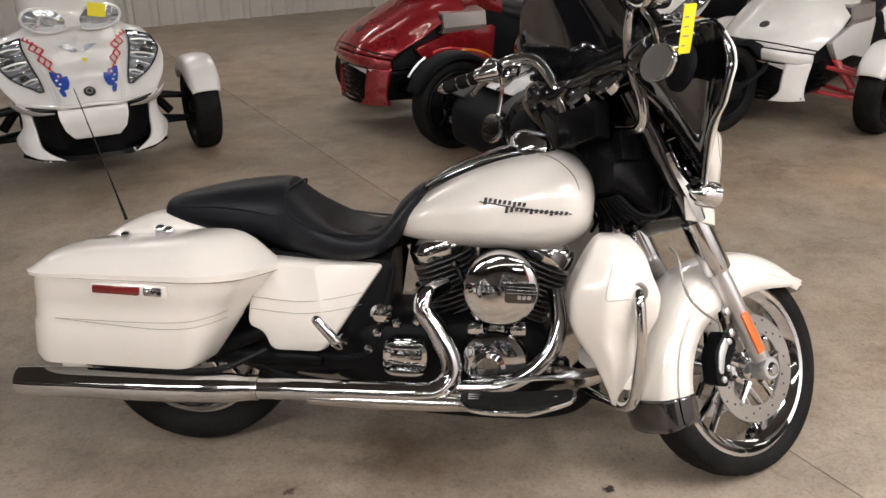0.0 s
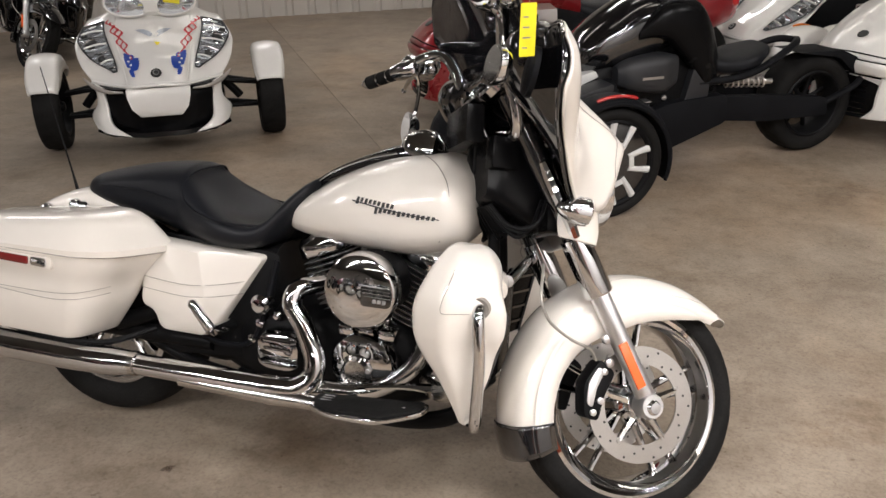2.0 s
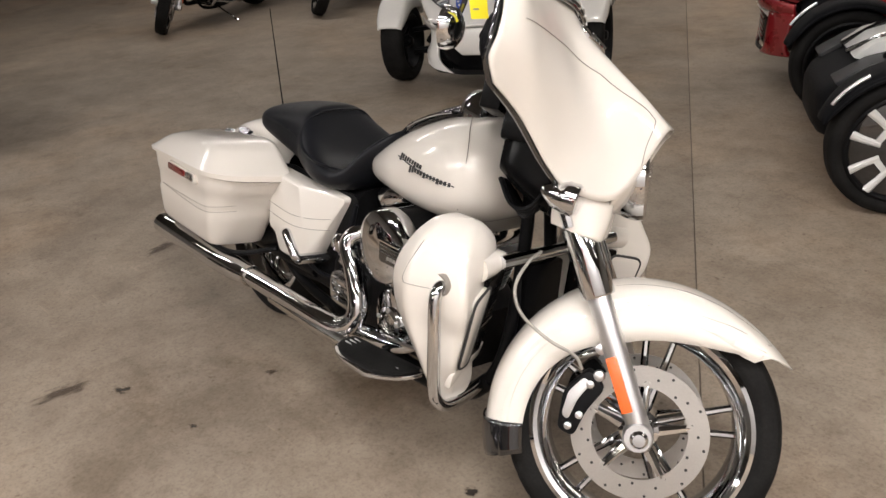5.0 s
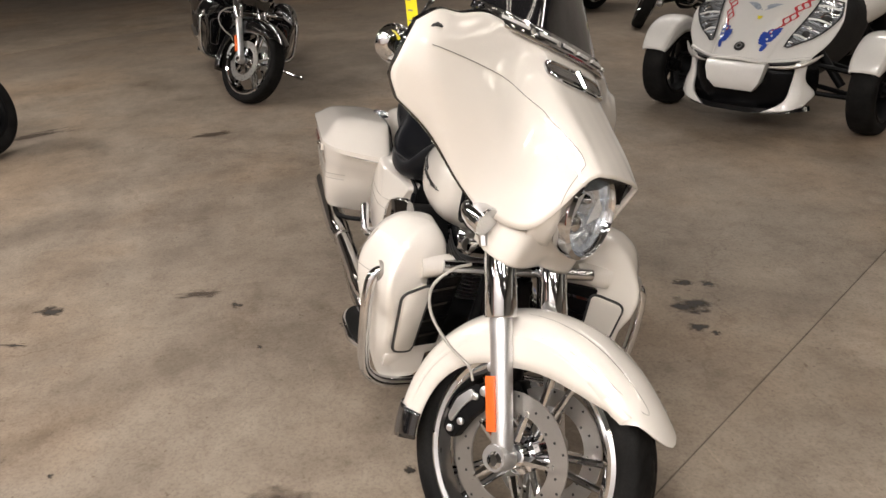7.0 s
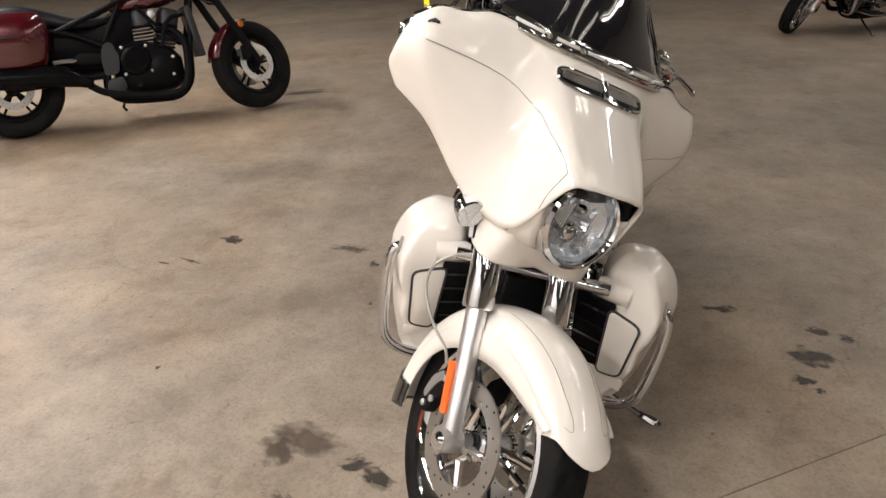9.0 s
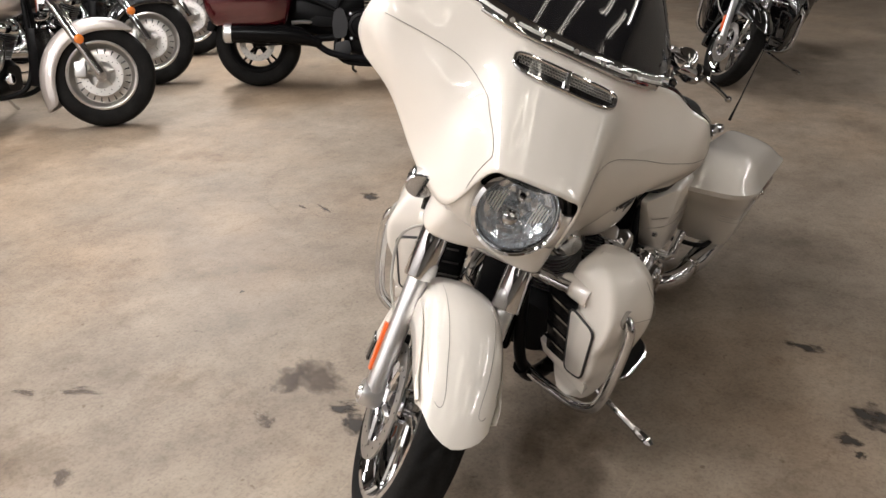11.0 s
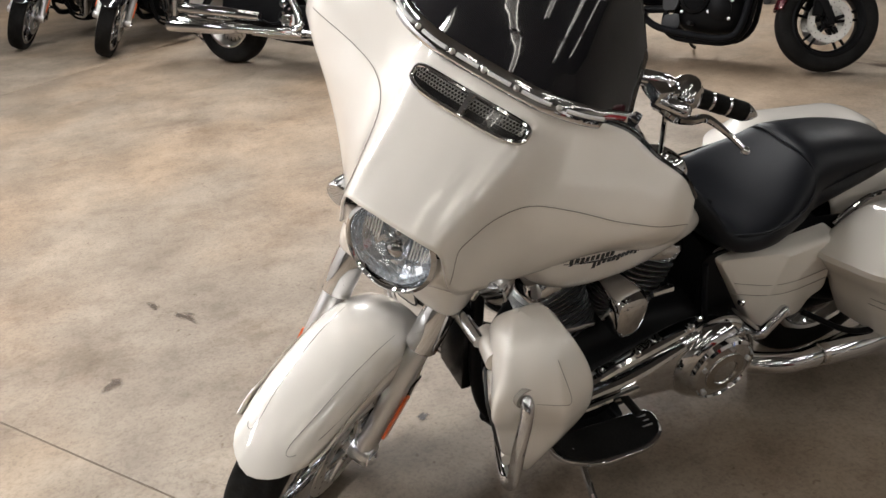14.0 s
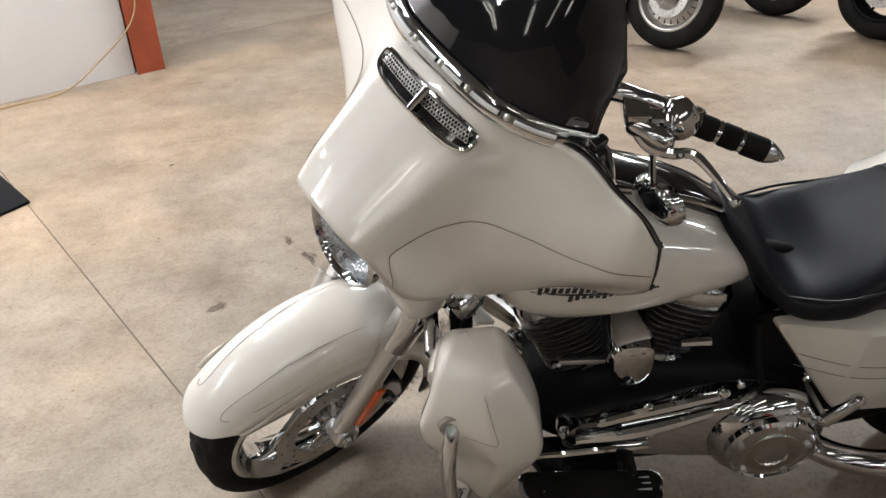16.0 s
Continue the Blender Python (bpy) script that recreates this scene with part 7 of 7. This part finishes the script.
touring_trike("touring_three_wheeler", stand_at(-2.33, 5.06, -60.5), "white", "white touring three-wheeler with red and blue flag decals on its hood", True)
black_trike("open_three_wheeler", stand_at(0.67 - 0.65 * 0.537 - 0.0, 4.25 + 0.65 * 0.844, 212.3), "black open three-wheeler with silver-faced front wheels")
sport_trike("sport_three_wheeler", stand_at(0.01 - 0.70 * 0.537, 5.48 + 0.70 * 0.844, 212.3), "red", "powder", "bright red sport three-wheeler with black grille")
sport_trike("sport_three_wheeler", stand_at(2.36, 6.15, 224), "white", "flagred", "white sport three-wheeler with red suspension arms")
touring_trike("touring_three_wheeler", stand_at(1.75, 7.35, 212.3), "white", "plain white touring three-wheeler parked behind the red one")


# ---- parked motorcycles ----
def parked(x, y, heading, base=1.625, lean=10.5):
    """The place of a parked motorcycle whose front tyre touches the floor at x, y."""
    h = radians(heading)
    return Matrix.Translation((x - base * math.cos(h), y - base * math.sin(h), 0.0)) @ pose(0, 0, 0, 0, 0, heading) @ pose(0, 0, 0, -lean, 0, 0)


black_one = bagger("touring_motorcycle", parked(-4.30, 1.80, 3), "gloss", 34, "black touring motorcycle with chrome guards leaning on its stand", "parked motorcycles")
for x, y, h in ((-5.9, 6.1, -62), (-6.85, 4.75, -66), (-4.9, 6.95, -58), (0.49, -3.86, 36), (1.09, -4.71, 36)):
    copy_thing(black_one, parked(x, y, h))


def cruiser(name, place, paint, steer, label):
    """A chrome cruiser with deep fenders and two stacked mufflers."""
    t = thing(name, place, label, "motorcycle", "parked motorcycles")
    FK = Matrix.Translation(NECK) @ Matrix.Rotation(radians(steer), 4, RAKE) @ Matrix.Translation(-NECK)
    ax = (1.66, 0, 0.325)
    road_wheel("front_wheel", t, FK @ Matrix.Translation(ax), 0.325, 0.135, 0.215, "disc", "steel", (-0.08,))
    spans = [(55, 0.36, 0.345, 0.07), (70, 0.37, 0.30, 0.09), (100, 0.372, 0.27, 0.095), (140, 0.374, 0.262, 0.098), (175, 0.38, 0.27, 0.10), (205, 0.40, 0.30, 0.10), (214, 0.415, 0.33, 0.095)]
    part("front_fender", sweep_fender(ax, spans, 40), paint, t, m=FK, thick=0.004)
    for s in (-1, 1):
        leg = part("fork_leg", Geo().tube([(1.66, s * 0.12, 0.33), (1.56, s * 0.12, 0.50), (1.27, s * 0.12, 1.0)], [0.028, 0.03, 0.026], 14), "chrome", t, m=FK)
        part("side_reflector", Geo().lathe([(0.03, 0), (0.03, 0.02), (0.02, 0.026), (0, 0.026)], (1.55, s * 0.145, 0.545), (0.3, s, 0), 16), "amber", leg)
        part("brake_caliper", Geo().box((1.54, s * 0.10, 0.36), (0.07, 0.05, 0.10)), "alu", leg, bevel=0.012)
    part("headlight", Geo().lathe([(0.05, -0.1), (0.09, -0.05), (0.1, 0.0), (0.1, 0.03), (0.092, 0.035)], (1.42, 0, 0.88), (1, 0, 0), 30), "chrome", t, m=FK)
    part("headlight_lens", Geo().lathe([(0.092, 0), (0.07, 0.014), (0, 0.02)], (1.452, 0, 0.88), (1, 0, 0), 24), "clear", t, m=FK)
    part("handlebar", Geo().tube([(1.26, 0, 1.0), (1.22, 0.12, 1.05), (1.05, 0.38, 1.08), (0.95, 0.44, 1.05)], 0.014, 10, 26).mirror(), "chrome", t, m=FK)
    v_twin(t)
    tk = [(0.66, 0.02, 0.74, 0.70, 0.72), (0.72, 0.10, 0.80, 0.68, 0.73), (0.88, 0.17, 0.88, 0.67, 0.76), (1.05, 0.18, 0.92, 0.68, 0.78), (1.17, 0.14, 0.9, 0.72, 0.8), (1.22, 0.05, 0.86, 0.78, 0.82)]
    part("fuel_tank", Geo().loft([section(x, hw, top, bot, mid, 2.3, 32) for x, hw, top, bot, mid in tk], 30), paint, t)
    sr = [(-0.05, 0.08, 0.78, 0.70), (0.15, 0.13, 0.80, 0.66), (0.3, 0.14, 0.78, 0.63), (0.42, 0.18, 0.70, 0.60), (0.6, 0.15, 0.70, 0.62), (0.72, 0.07, 0.76, 0.68)]
    part("seat", Geo().loft([section(x, hw, top, bot, None, 2.6, 28) for x, hw, top, bot in sr], 26), "leather", t)
    road_wheel("rear_wheel", t, Matrix.Translation((-0.03, 0, 0.32)), 0.32, 0.17, 0.2, "disc", "steel", (0.08,))
    spans = [(50, 0.37, 0.30, 0.09), (80, 0.39, 0.27, 0.105), (110, 0.40, 0.25, 0.11), (150, 0.405, 0.25, 0.112), (180, 0.41, 0.29, 0.11)]
    part("rear_fender", sweep_fender((-0.03, 0, 0.32), spans, 30), paint, t, thick=0.004)
    for dz in (0.0, 0.095):
        m = part("muffler", Geo().tube([(-0.42 + dz, -0.27, 0.31 + dz), (-0.3 + dz, -0.27, 0.305 + dz), (0.25, -0.26, 0.29 + dz), (0.45, -0.25, 0.28 + dz)], [0.03, 0.046, 0.044, 0.034], 18), "chrome", t)
        part("muffler_mouth", Geo().lathe([(0.026, 0), (0, 0.001)], (-0.424 + dz, -0.27, 0.31 + dz), (-1, 0, 0.05), 16), "ink", m)
    part("radiator", Geo().box((1.28, 0, 0.45), (0.06, 0.26, 0.36)), "black", t, bevel=0.01)
    part("side_stand", Geo().tube([(0.95, 0.12, 0.22), (0.92, 0.36, 0.12), (0.92, 0.42, 0.095)], 0.011, 8), "chrome", t)
    part("step_bar", Geo().tube([(0.5, -0.22, 0.24), (0.8, -0.26, 0.24), (1.1, -0.25, 0.27)], 0.014, 8, 14).mirror(), "chrome", t)
    return t


cruiser("cruiser_motorcycle", parked(-1.21, -1.50, 123.3, 1.66), "silver_paint", 12, "silver and black cruiser motorcycle with chrome mufflers")
black_cruiser = cruiser("cruiser_motorcycle", parked(-2.20, -2.12, 123.3, 1.66), "gloss", 8, "black cruiser motorcycle with a chrome front wheel")
copy_thing(black_cruiser, parked(-3.2, -2.68, 123.3, 1.66))


def tube_frame_bike(name, place, steer, label):
    """A black tube-frame motorcycle with dark red tank and side bags."""
    t = thing(name, place, label, "motorcycle", "parked motorcycles")
    FK = Matrix.Translation(NECK) @ Matrix.Rotation(radians(steer), 4, RAKE) @ Matrix.Translation(-NECK)
    ax = (1.63, 0, 0.325)
    road_wheel("front_wheel", t, FK @ Matrix.Translation(ax), 0.325, 0.13, 0.228, "twin", "powder", (0.07, -0.07))
    spans = [(92, 0.340, 0.325, 0.055), (110, 0.345, 0.305, 0.070), (150, 0.348, 0.30, 0.074), (172, 0.348, 0.31, 0.07)]
    part("front_fender", sweep_fender(ax, spans, 24), "maroon", t, m=FK, thick=0.004)
    for s in (-1, 1):
        leg = part("fork_leg", Geo().tube([(1.63, s * 0.1, 0.33), (1.54, s * 0.1, 0.48), (1.30, s * 0.1, 0.92)], [0.027, 0.03, 0.024], 14), "powder", t, m=FK)
        part("side_reflector", Geo().lathe([(0.025, 0), (0.024, 0.012), (0, 0.014)], (1.52, s * 0.125, 0.60), (0.3, s, 0), 14), "amber", leg)
        part("brake_caliper", Geo().box((1.54, s * 0.09, 0.40), (0.06, 0.05, 0.11)), "powder", leg, bevel=0.012)
    part("headlight", Geo().lathe([(0.05, -0.08), (0.085, -0.03), (0.09, 0.02), (0, 0.03)], (1.42, 0, 0.86), (1, 0, 0), 26), "gloss", t, m=FK)
    part("handlebar", Geo().tube([(1.26, 0, 0.96), (1.20, 0.14, 1.03), (1.06, 0.36, 1.06)], 0.014, 10, 22).mirror(), "powder", t, m=FK)
    tk = [(0.70, 0.03, 0.84, 0.78, 0.80), (0.78, 0.10, 0.90, 0.76, 0.81), (0.95, 0.15, 0.99, 0.77, 0.85), (1.12, 0.15, 1.0, 0.80, 0.88), (1.22, 0.06, 0.96, 0.86, 0.9)]
    part("fuel_tank", Geo().loft([section(x, hw, top, bot, mid, 2.5, 32) for x, hw, top, bot, mid in tk], 28), "maroon", t)
    sr = [(-0.10, 0.08, 0.84, 0.76), (0.12, 0.12, 0.86, 0.73), (0.30, 0.13, 0.81, 0.69), (0.46, 0.15, 0.755, 0.665), (0.64, 0.12, 0.745, 0.68), (0.76, 0.06, 0.80, 0.73)]
    part("seat", Geo().loft([section(x, hw, top, bot, None, 2.6, 28) for x, hw, top, bot in sr], 26), "leather", t)
    for s in (-1, 1):
        for pts, r in (([(-0.05, s * 0.12, 0.73), (0.20, s * 0.14, 0.69), (0.40, s * 0.15, 0.65), (0.60, s * 0.15, 0.56), (0.72, s * 0.15, 0.49)], 0.018), ([(0.33, s * 0.15, 0.665), (0.55, s * 0.15, 0.75), (0.80, s * 0.14, 0.85), (1.05, s * 0.10, 0.92), (1.28, s * 0.05, 0.93)], 0.019), ([(0.62, s * 0.15, 0.58), (0.70, s * 0.15, 0.72), (0.76, s * 0.14, 0.83)], 0.016), ([(0.62, s * 0.14, 0.40), (0.60, s * 0.14, 0.26), (0.68, s * 0.14, 0.175), (0.90, s * 0.14, 0.155), (1.06, s * 0.14, 0.165), (1.16, s * 0.13, 0.27), (1.19, s * 0.11, 0.5), (1.25, s * 0.06, 0.86)], 0.019), ([(0.86, s * 0.13, 0.80), (0.98, s * 0.13, 0.66), (1.16, s * 0.12, 0.52)], 0.013)):
            part("frame_tube", Geo().tube(pts, r, 10, 24), "powder", t)
        bg = [ring_xy(z, [(-0.34 + g, s * 0.17), (-0.34 + g, s * (0.36 - g)), (0.18 - g, s * (0.37 - g)), (0.30 - g, s * 0.25), (0.28 - g, s * 0.17)], 5, 0.06) for z, g in ((0.45, 0.09), (0.47, 0.05), (0.56, 0.015), (0.66, 0.0), (0.74, 0.015), (0.79, 0.05), (0.805, 0.1))]
        bag = part("side_bag", Geo().loft(bg, 20), "maroon", t)
        part("bag_trim", Geo().tube([(-0.34, s * 0.35, 0.655), (-0.1, s * 0.372, 0.65), (0.12, s * 0.368, 0.65), (0.22, s * 0.26, 0.65)], 0.004, 6, 16), "ink", bag)
        part("frame_gusset", Geo().loft([[(x, s * y, z) for x, z in rounded([(0.60, 0.56), (0.66, 0.58), (0.70, 0.47), (0.68, 0.36), (0.59, 0.35), (0.58, 0.46)], 4, 0.03)] for y in (0.15, 0.175, 0.18)]), "greyplastic", t)
        part("rear_peg", Geo().tube([(0.47, s * 0.14, 0.47), (0.36, s * 0.17, 0.475), (0.28, s * 0.19, 0.47)], 0.014, 8, 10), "alu", t)
        part("peg_plate", Geo().plate(rounded([(0.60, 0.50), (0.46, 0.52), (0.38, 0.47), (0.48, 0.44), (0.60, 0.44)], 4, 0.02), s * 0.145, s * 0.165), "powder", t, bevel=0.004)
        part("foot_peg", Geo().tube([(0.80, s * 0.16, 0.27), (0.80, s * 0.28, 0.28)], 0.014, 8), "powder", t)
        part("heel_guard", Geo().plate(rounded([(0.70, 0.34), (0.60, 0.32), (0.58, 0.22), (0.66, 0.20), (0.72, 0.26)], 4, 0.02), s * 0.16, s * 0.175), "greyplastic", t, bevel=0.004)
    part("air_box", Geo().loft([section(x, 0.10, top, bot, None, 4, 24) for x, top, bot in ((0.22, 0.66, 0.50), (0.34, 0.68, 0.40), (0.55, 0.70, 0.36), (0.72, 0.78, 0.40), (0.82, 0.80, 0.56))], 14), "black", t)
    eng = part("engine", Geo().loft([section(x, hw, top, bot, None, 3.4, 28) for x, hw, top, bot in ((0.66, 0.10, 0.52, 0.28), (0.74, 0.16, 0.58, 0.22), (0.90, 0.18, 0.56, 0.20), (1.04, 0.17, 0.52, 0.21), (1.12, 0.12, 0.44, 0.25))], 20), "powder", t)
    for sgn, top in ((0, 0.80), (1, 0.78)):
        o = Vector((0.90 + 0.12 * sgn, 0, 0.50))
        d = Vector((-0.05 + 0.30 * sgn, 0, 0.9)).normalized()
        side = Vector((d.z, 0, -d.x))
        for k in range(7):
            c = o + d * (0.02 + 0.024 * k)
            rim = [c + side * math.copysign(abs(math.cos(a)) ** 0.6, math.cos(a)) * 0.074 + Vector((0, 1, 0)) * math.copysign(abs(math.sin(a)) ** 0.6, math.sin(a)) * 0.12 for a in [2 * math.pi * q / 20 for q in range(20)]]
            part("cylinder_fin", Geo().loft([[tuple(p - d * 0.008) for p in rim], [tuple(p + d * 0.002) for p in rim]]), "greyplastic" if k % 2 else "powder", eng)
        head = [[tuple(o + d * h + side * math.copysign(abs(math.cos(a)) ** 0.5, math.cos(a)) * 0.07 * f + Vector((0, 1, 0)) * math.copysign(abs(math.sin(a)) ** 0.5, math.sin(a)) * 0.13 * f) for a in [2 * math.pi * q / 24 for q in range(24)]] for h, f in ((0.17, 1.0), (0.24, 1.0), (0.27, 0.9), (0.28, 0.6))]
        part("cylinder_head", Geo().loft(head), "greyplastic", eng)
    for s in (-1, 1):
        part("clutch_cover", Geo().lathe([(0.105, -0.02), (0.105, 0.008), (0.096, 0.02), (0.075, 0.024), (0.07, 0.018), (0, 0.022)], (0.80, s * 0.17, 0.44), (0, s, 0), 32), "black", eng)
        part("side_casing", Geo().lathe([(0.08, -0.02), (0.08, 0.008), (0.066, 0.018), (0, 0.02)], (0.97, s * 0.17, 0.38), (0, s, 0), 28), "powder", eng)
        for x, z in ((0.72, 0.53), (0.88, 0.53), (0.90, 0.36), (0.72, 0.35), (1.05, 0.44), (1.04, 0.32)):
            part("engine_bolt", Geo().lathe([(0.011, 0), (0.011, 0.012), (0, 0.014)], (x, s * 0.172, z), (0, s, 0), 10), "alu", eng)
        part("hose", Geo().tube([(1.17, s * 0.10, 0.72), (1.08, s * 0.15, 0.70), (1.02, s * 0.16, 0.62), (1.0, s * 0.15, 0.52)], 0.014, 8, 18), "matte", eng)
        part("coil_cover", Geo().lathe([(0.03, -0.02), (0.034, 0.0), (0.026, 0.02), (0, 0.024)], (0.96, s * 0.13, 0.74), (0, s, 0), 16), "alu", eng)
    part("exhaust_pipe", Geo().tube([(1.06, -0.08, 0.66), (1.15, -0.14, 0.52), (1.12, -0.18, 0.26), (1.02, -0.2, 0.19), (0.80, -0.2, 0.20), (0.58, -0.22, 0.24), (0.45, -0.23, 0.32)], 0.024, 12, 46), "matte", t)
    mf = part("muffler", Geo().tube([(0.50, -0.235, 0.31), (0.42, -0.24, 0.34), (0.34, -0.245, 0.37), (0.25, -0.25, 0.385), (-0.14, -0.26, 0.40), (-0.2, -0.26, 0.402), (-0.205, -0.26, 0.402)], [0.03, 0.045, 0.066, 0.07, 0.07, 0.066, 0.05], 22), "black", t)
    part("muffler_cap", Geo().lathe([(0.072, -0.05), (0.073, 0.0), (0.06, 0.012), (0.03, 0.006), (0, 0.002)], (-0.2, -0.26, 0.402), (-1, 0, 0.05), 22), "alu", mf)
    part("radiator", Geo().box((1.235, 0, 0.60), (0.05, 0.26, 0.36), Matrix.Rotation(radians(-10), 3, "Y")), "greyplastic", t, bevel=0.01)
    road_wheel("rear_wheel", t, Matrix.Translation((0, 0, 0.325)), 0.325, 0.18, 0.215, "twin", "powder", (-0.09,))
    part("rear_fender", sweep_fender((0, 0, 0.325), [(60, 0.36, 0.32, 0.09), (100, 0.385, 0.31, 0.1), (150, 0.40, 0.32, 0.105), (165, 0.40, 0.34, 0.1)], 24), "powder", t, thick=0.004)
    part("swing_arm", Geo().tube([(0.0, 0.13, 0.325), (0.6, 0.13, 0.36)], 0.026, 10).mirror(), "powder", t)
    part("side_stand", Geo().tube([(0.72, 0.12, 0.22), (0.7, 0.32, 0.11), (0.72, 0.38, 0.085)], 0.011, 8), "powder", t)
    return t


tube_frame_bike("tube_frame_motorcycle", parked(-3.44, 0.03, 122.8, 1.63), 25, "black tube-frame motorcycle with dark red tank and side bags")


# ---- marks on the floor ----
SPILLS = [(-0.946, 0.753, 0.055, 1.4, 60, "oil"), (-0.69, 0.66, 0.018, 4.5, 70, "oil"), (-0.66, 0.53, 0.014, 3.0, 75, "rustmark"), (-0.732, 1.49, 0.024, 1.3, 40, "oil"), (-0.89, 1.35, 0.05, 2.2, 80, "rustmark"), (-0.437, 2.945, 0.04, 2.0, 80, "oil"),
          (-0.10, 3.18, 0.075, 1.5, 60, "oil"), (-0.287, 3.264, 0.034, 1.5, 60, "oil"), (-0.24, 3.35, 0.03, 1.3, 0, "oil"), (0.06, 3.126, 0.036, 1.5, 100, "oil"), (0.12, 3.16, 0.02, 1.2, 10, "oil"),
          (0.70, 1.79, 0.05, 1.5, 60, "oil"), (0.645, 1.72, 0.04, 1.7, 110, "oil"), (0.55, 1.54, 0.10, 1.7, 70, "rustmark"), (0.62, 1.475, 0.055, 1.6, 20, "rustmark"), (0.818, 1.54, 0.03, 1.8, 60, "rustmark"), (0.511, 1.908, 0.02, 1.2, 0, "oil"), (0.99, 0.91, 0.026, 3.2, 118, "rustmark"),
          (1.08, 0.765, 0.022, 2.0, 100, "rustmark"), (1.728, -0.165, 0.012, 1.6, 30, "oil"), (1.30, 1.22, 0.03, 1.8, 40, "rustmark"), (-0.35, 1.55, 0.012, 1.4, 0, "oil"), (-0.41, 1.88, 0.02, 1.5, 60, "rustmark"),
          (-1.715, 2.15, 0.05, 2.6, 100, "rustmark"), (-3.44, 1.467, 0.07, 3.0, 100, "rustmark"), (-3.94, 0.284, 0.10, 3.0, 110, "rustmark"), (2.0, 1.5, 0.014, 1.3, 0, "oil"), (0.2, 0.9, 0.012, 1.3, 0, "oil")]
for k, (x, y, r, st, tu, mt) in enumerate(SPILLS):
    stain(x, y, r, st, tu, mt, "dark dried oil spot on the concrete floor" if mt == "oil" else "brown stain soaked into the concrete floor", k)


def floor_mat():
    g = Geo()
    cs = [(2.31, 0.15), (2.42, 0.30), (3.2, -0.25), (3.0, -0.55), (2.60, -0.24)]
    n = len(cs)
    g.add([(x, y, 0.016) for x, y in cs] + [(x, y, 0.0) for x, y in cs], [tuple(range(n)), tuple(range(2 * n - 1, n - 1, -1))] + [(i, (i + 1) % n, (i + 1) % n + n, i + n) for i in range(n)])
    solo("floor_mat", g, "matte", "dark rubber mat lying on the concrete", "mat", bevel=0.004)


floor_mat()
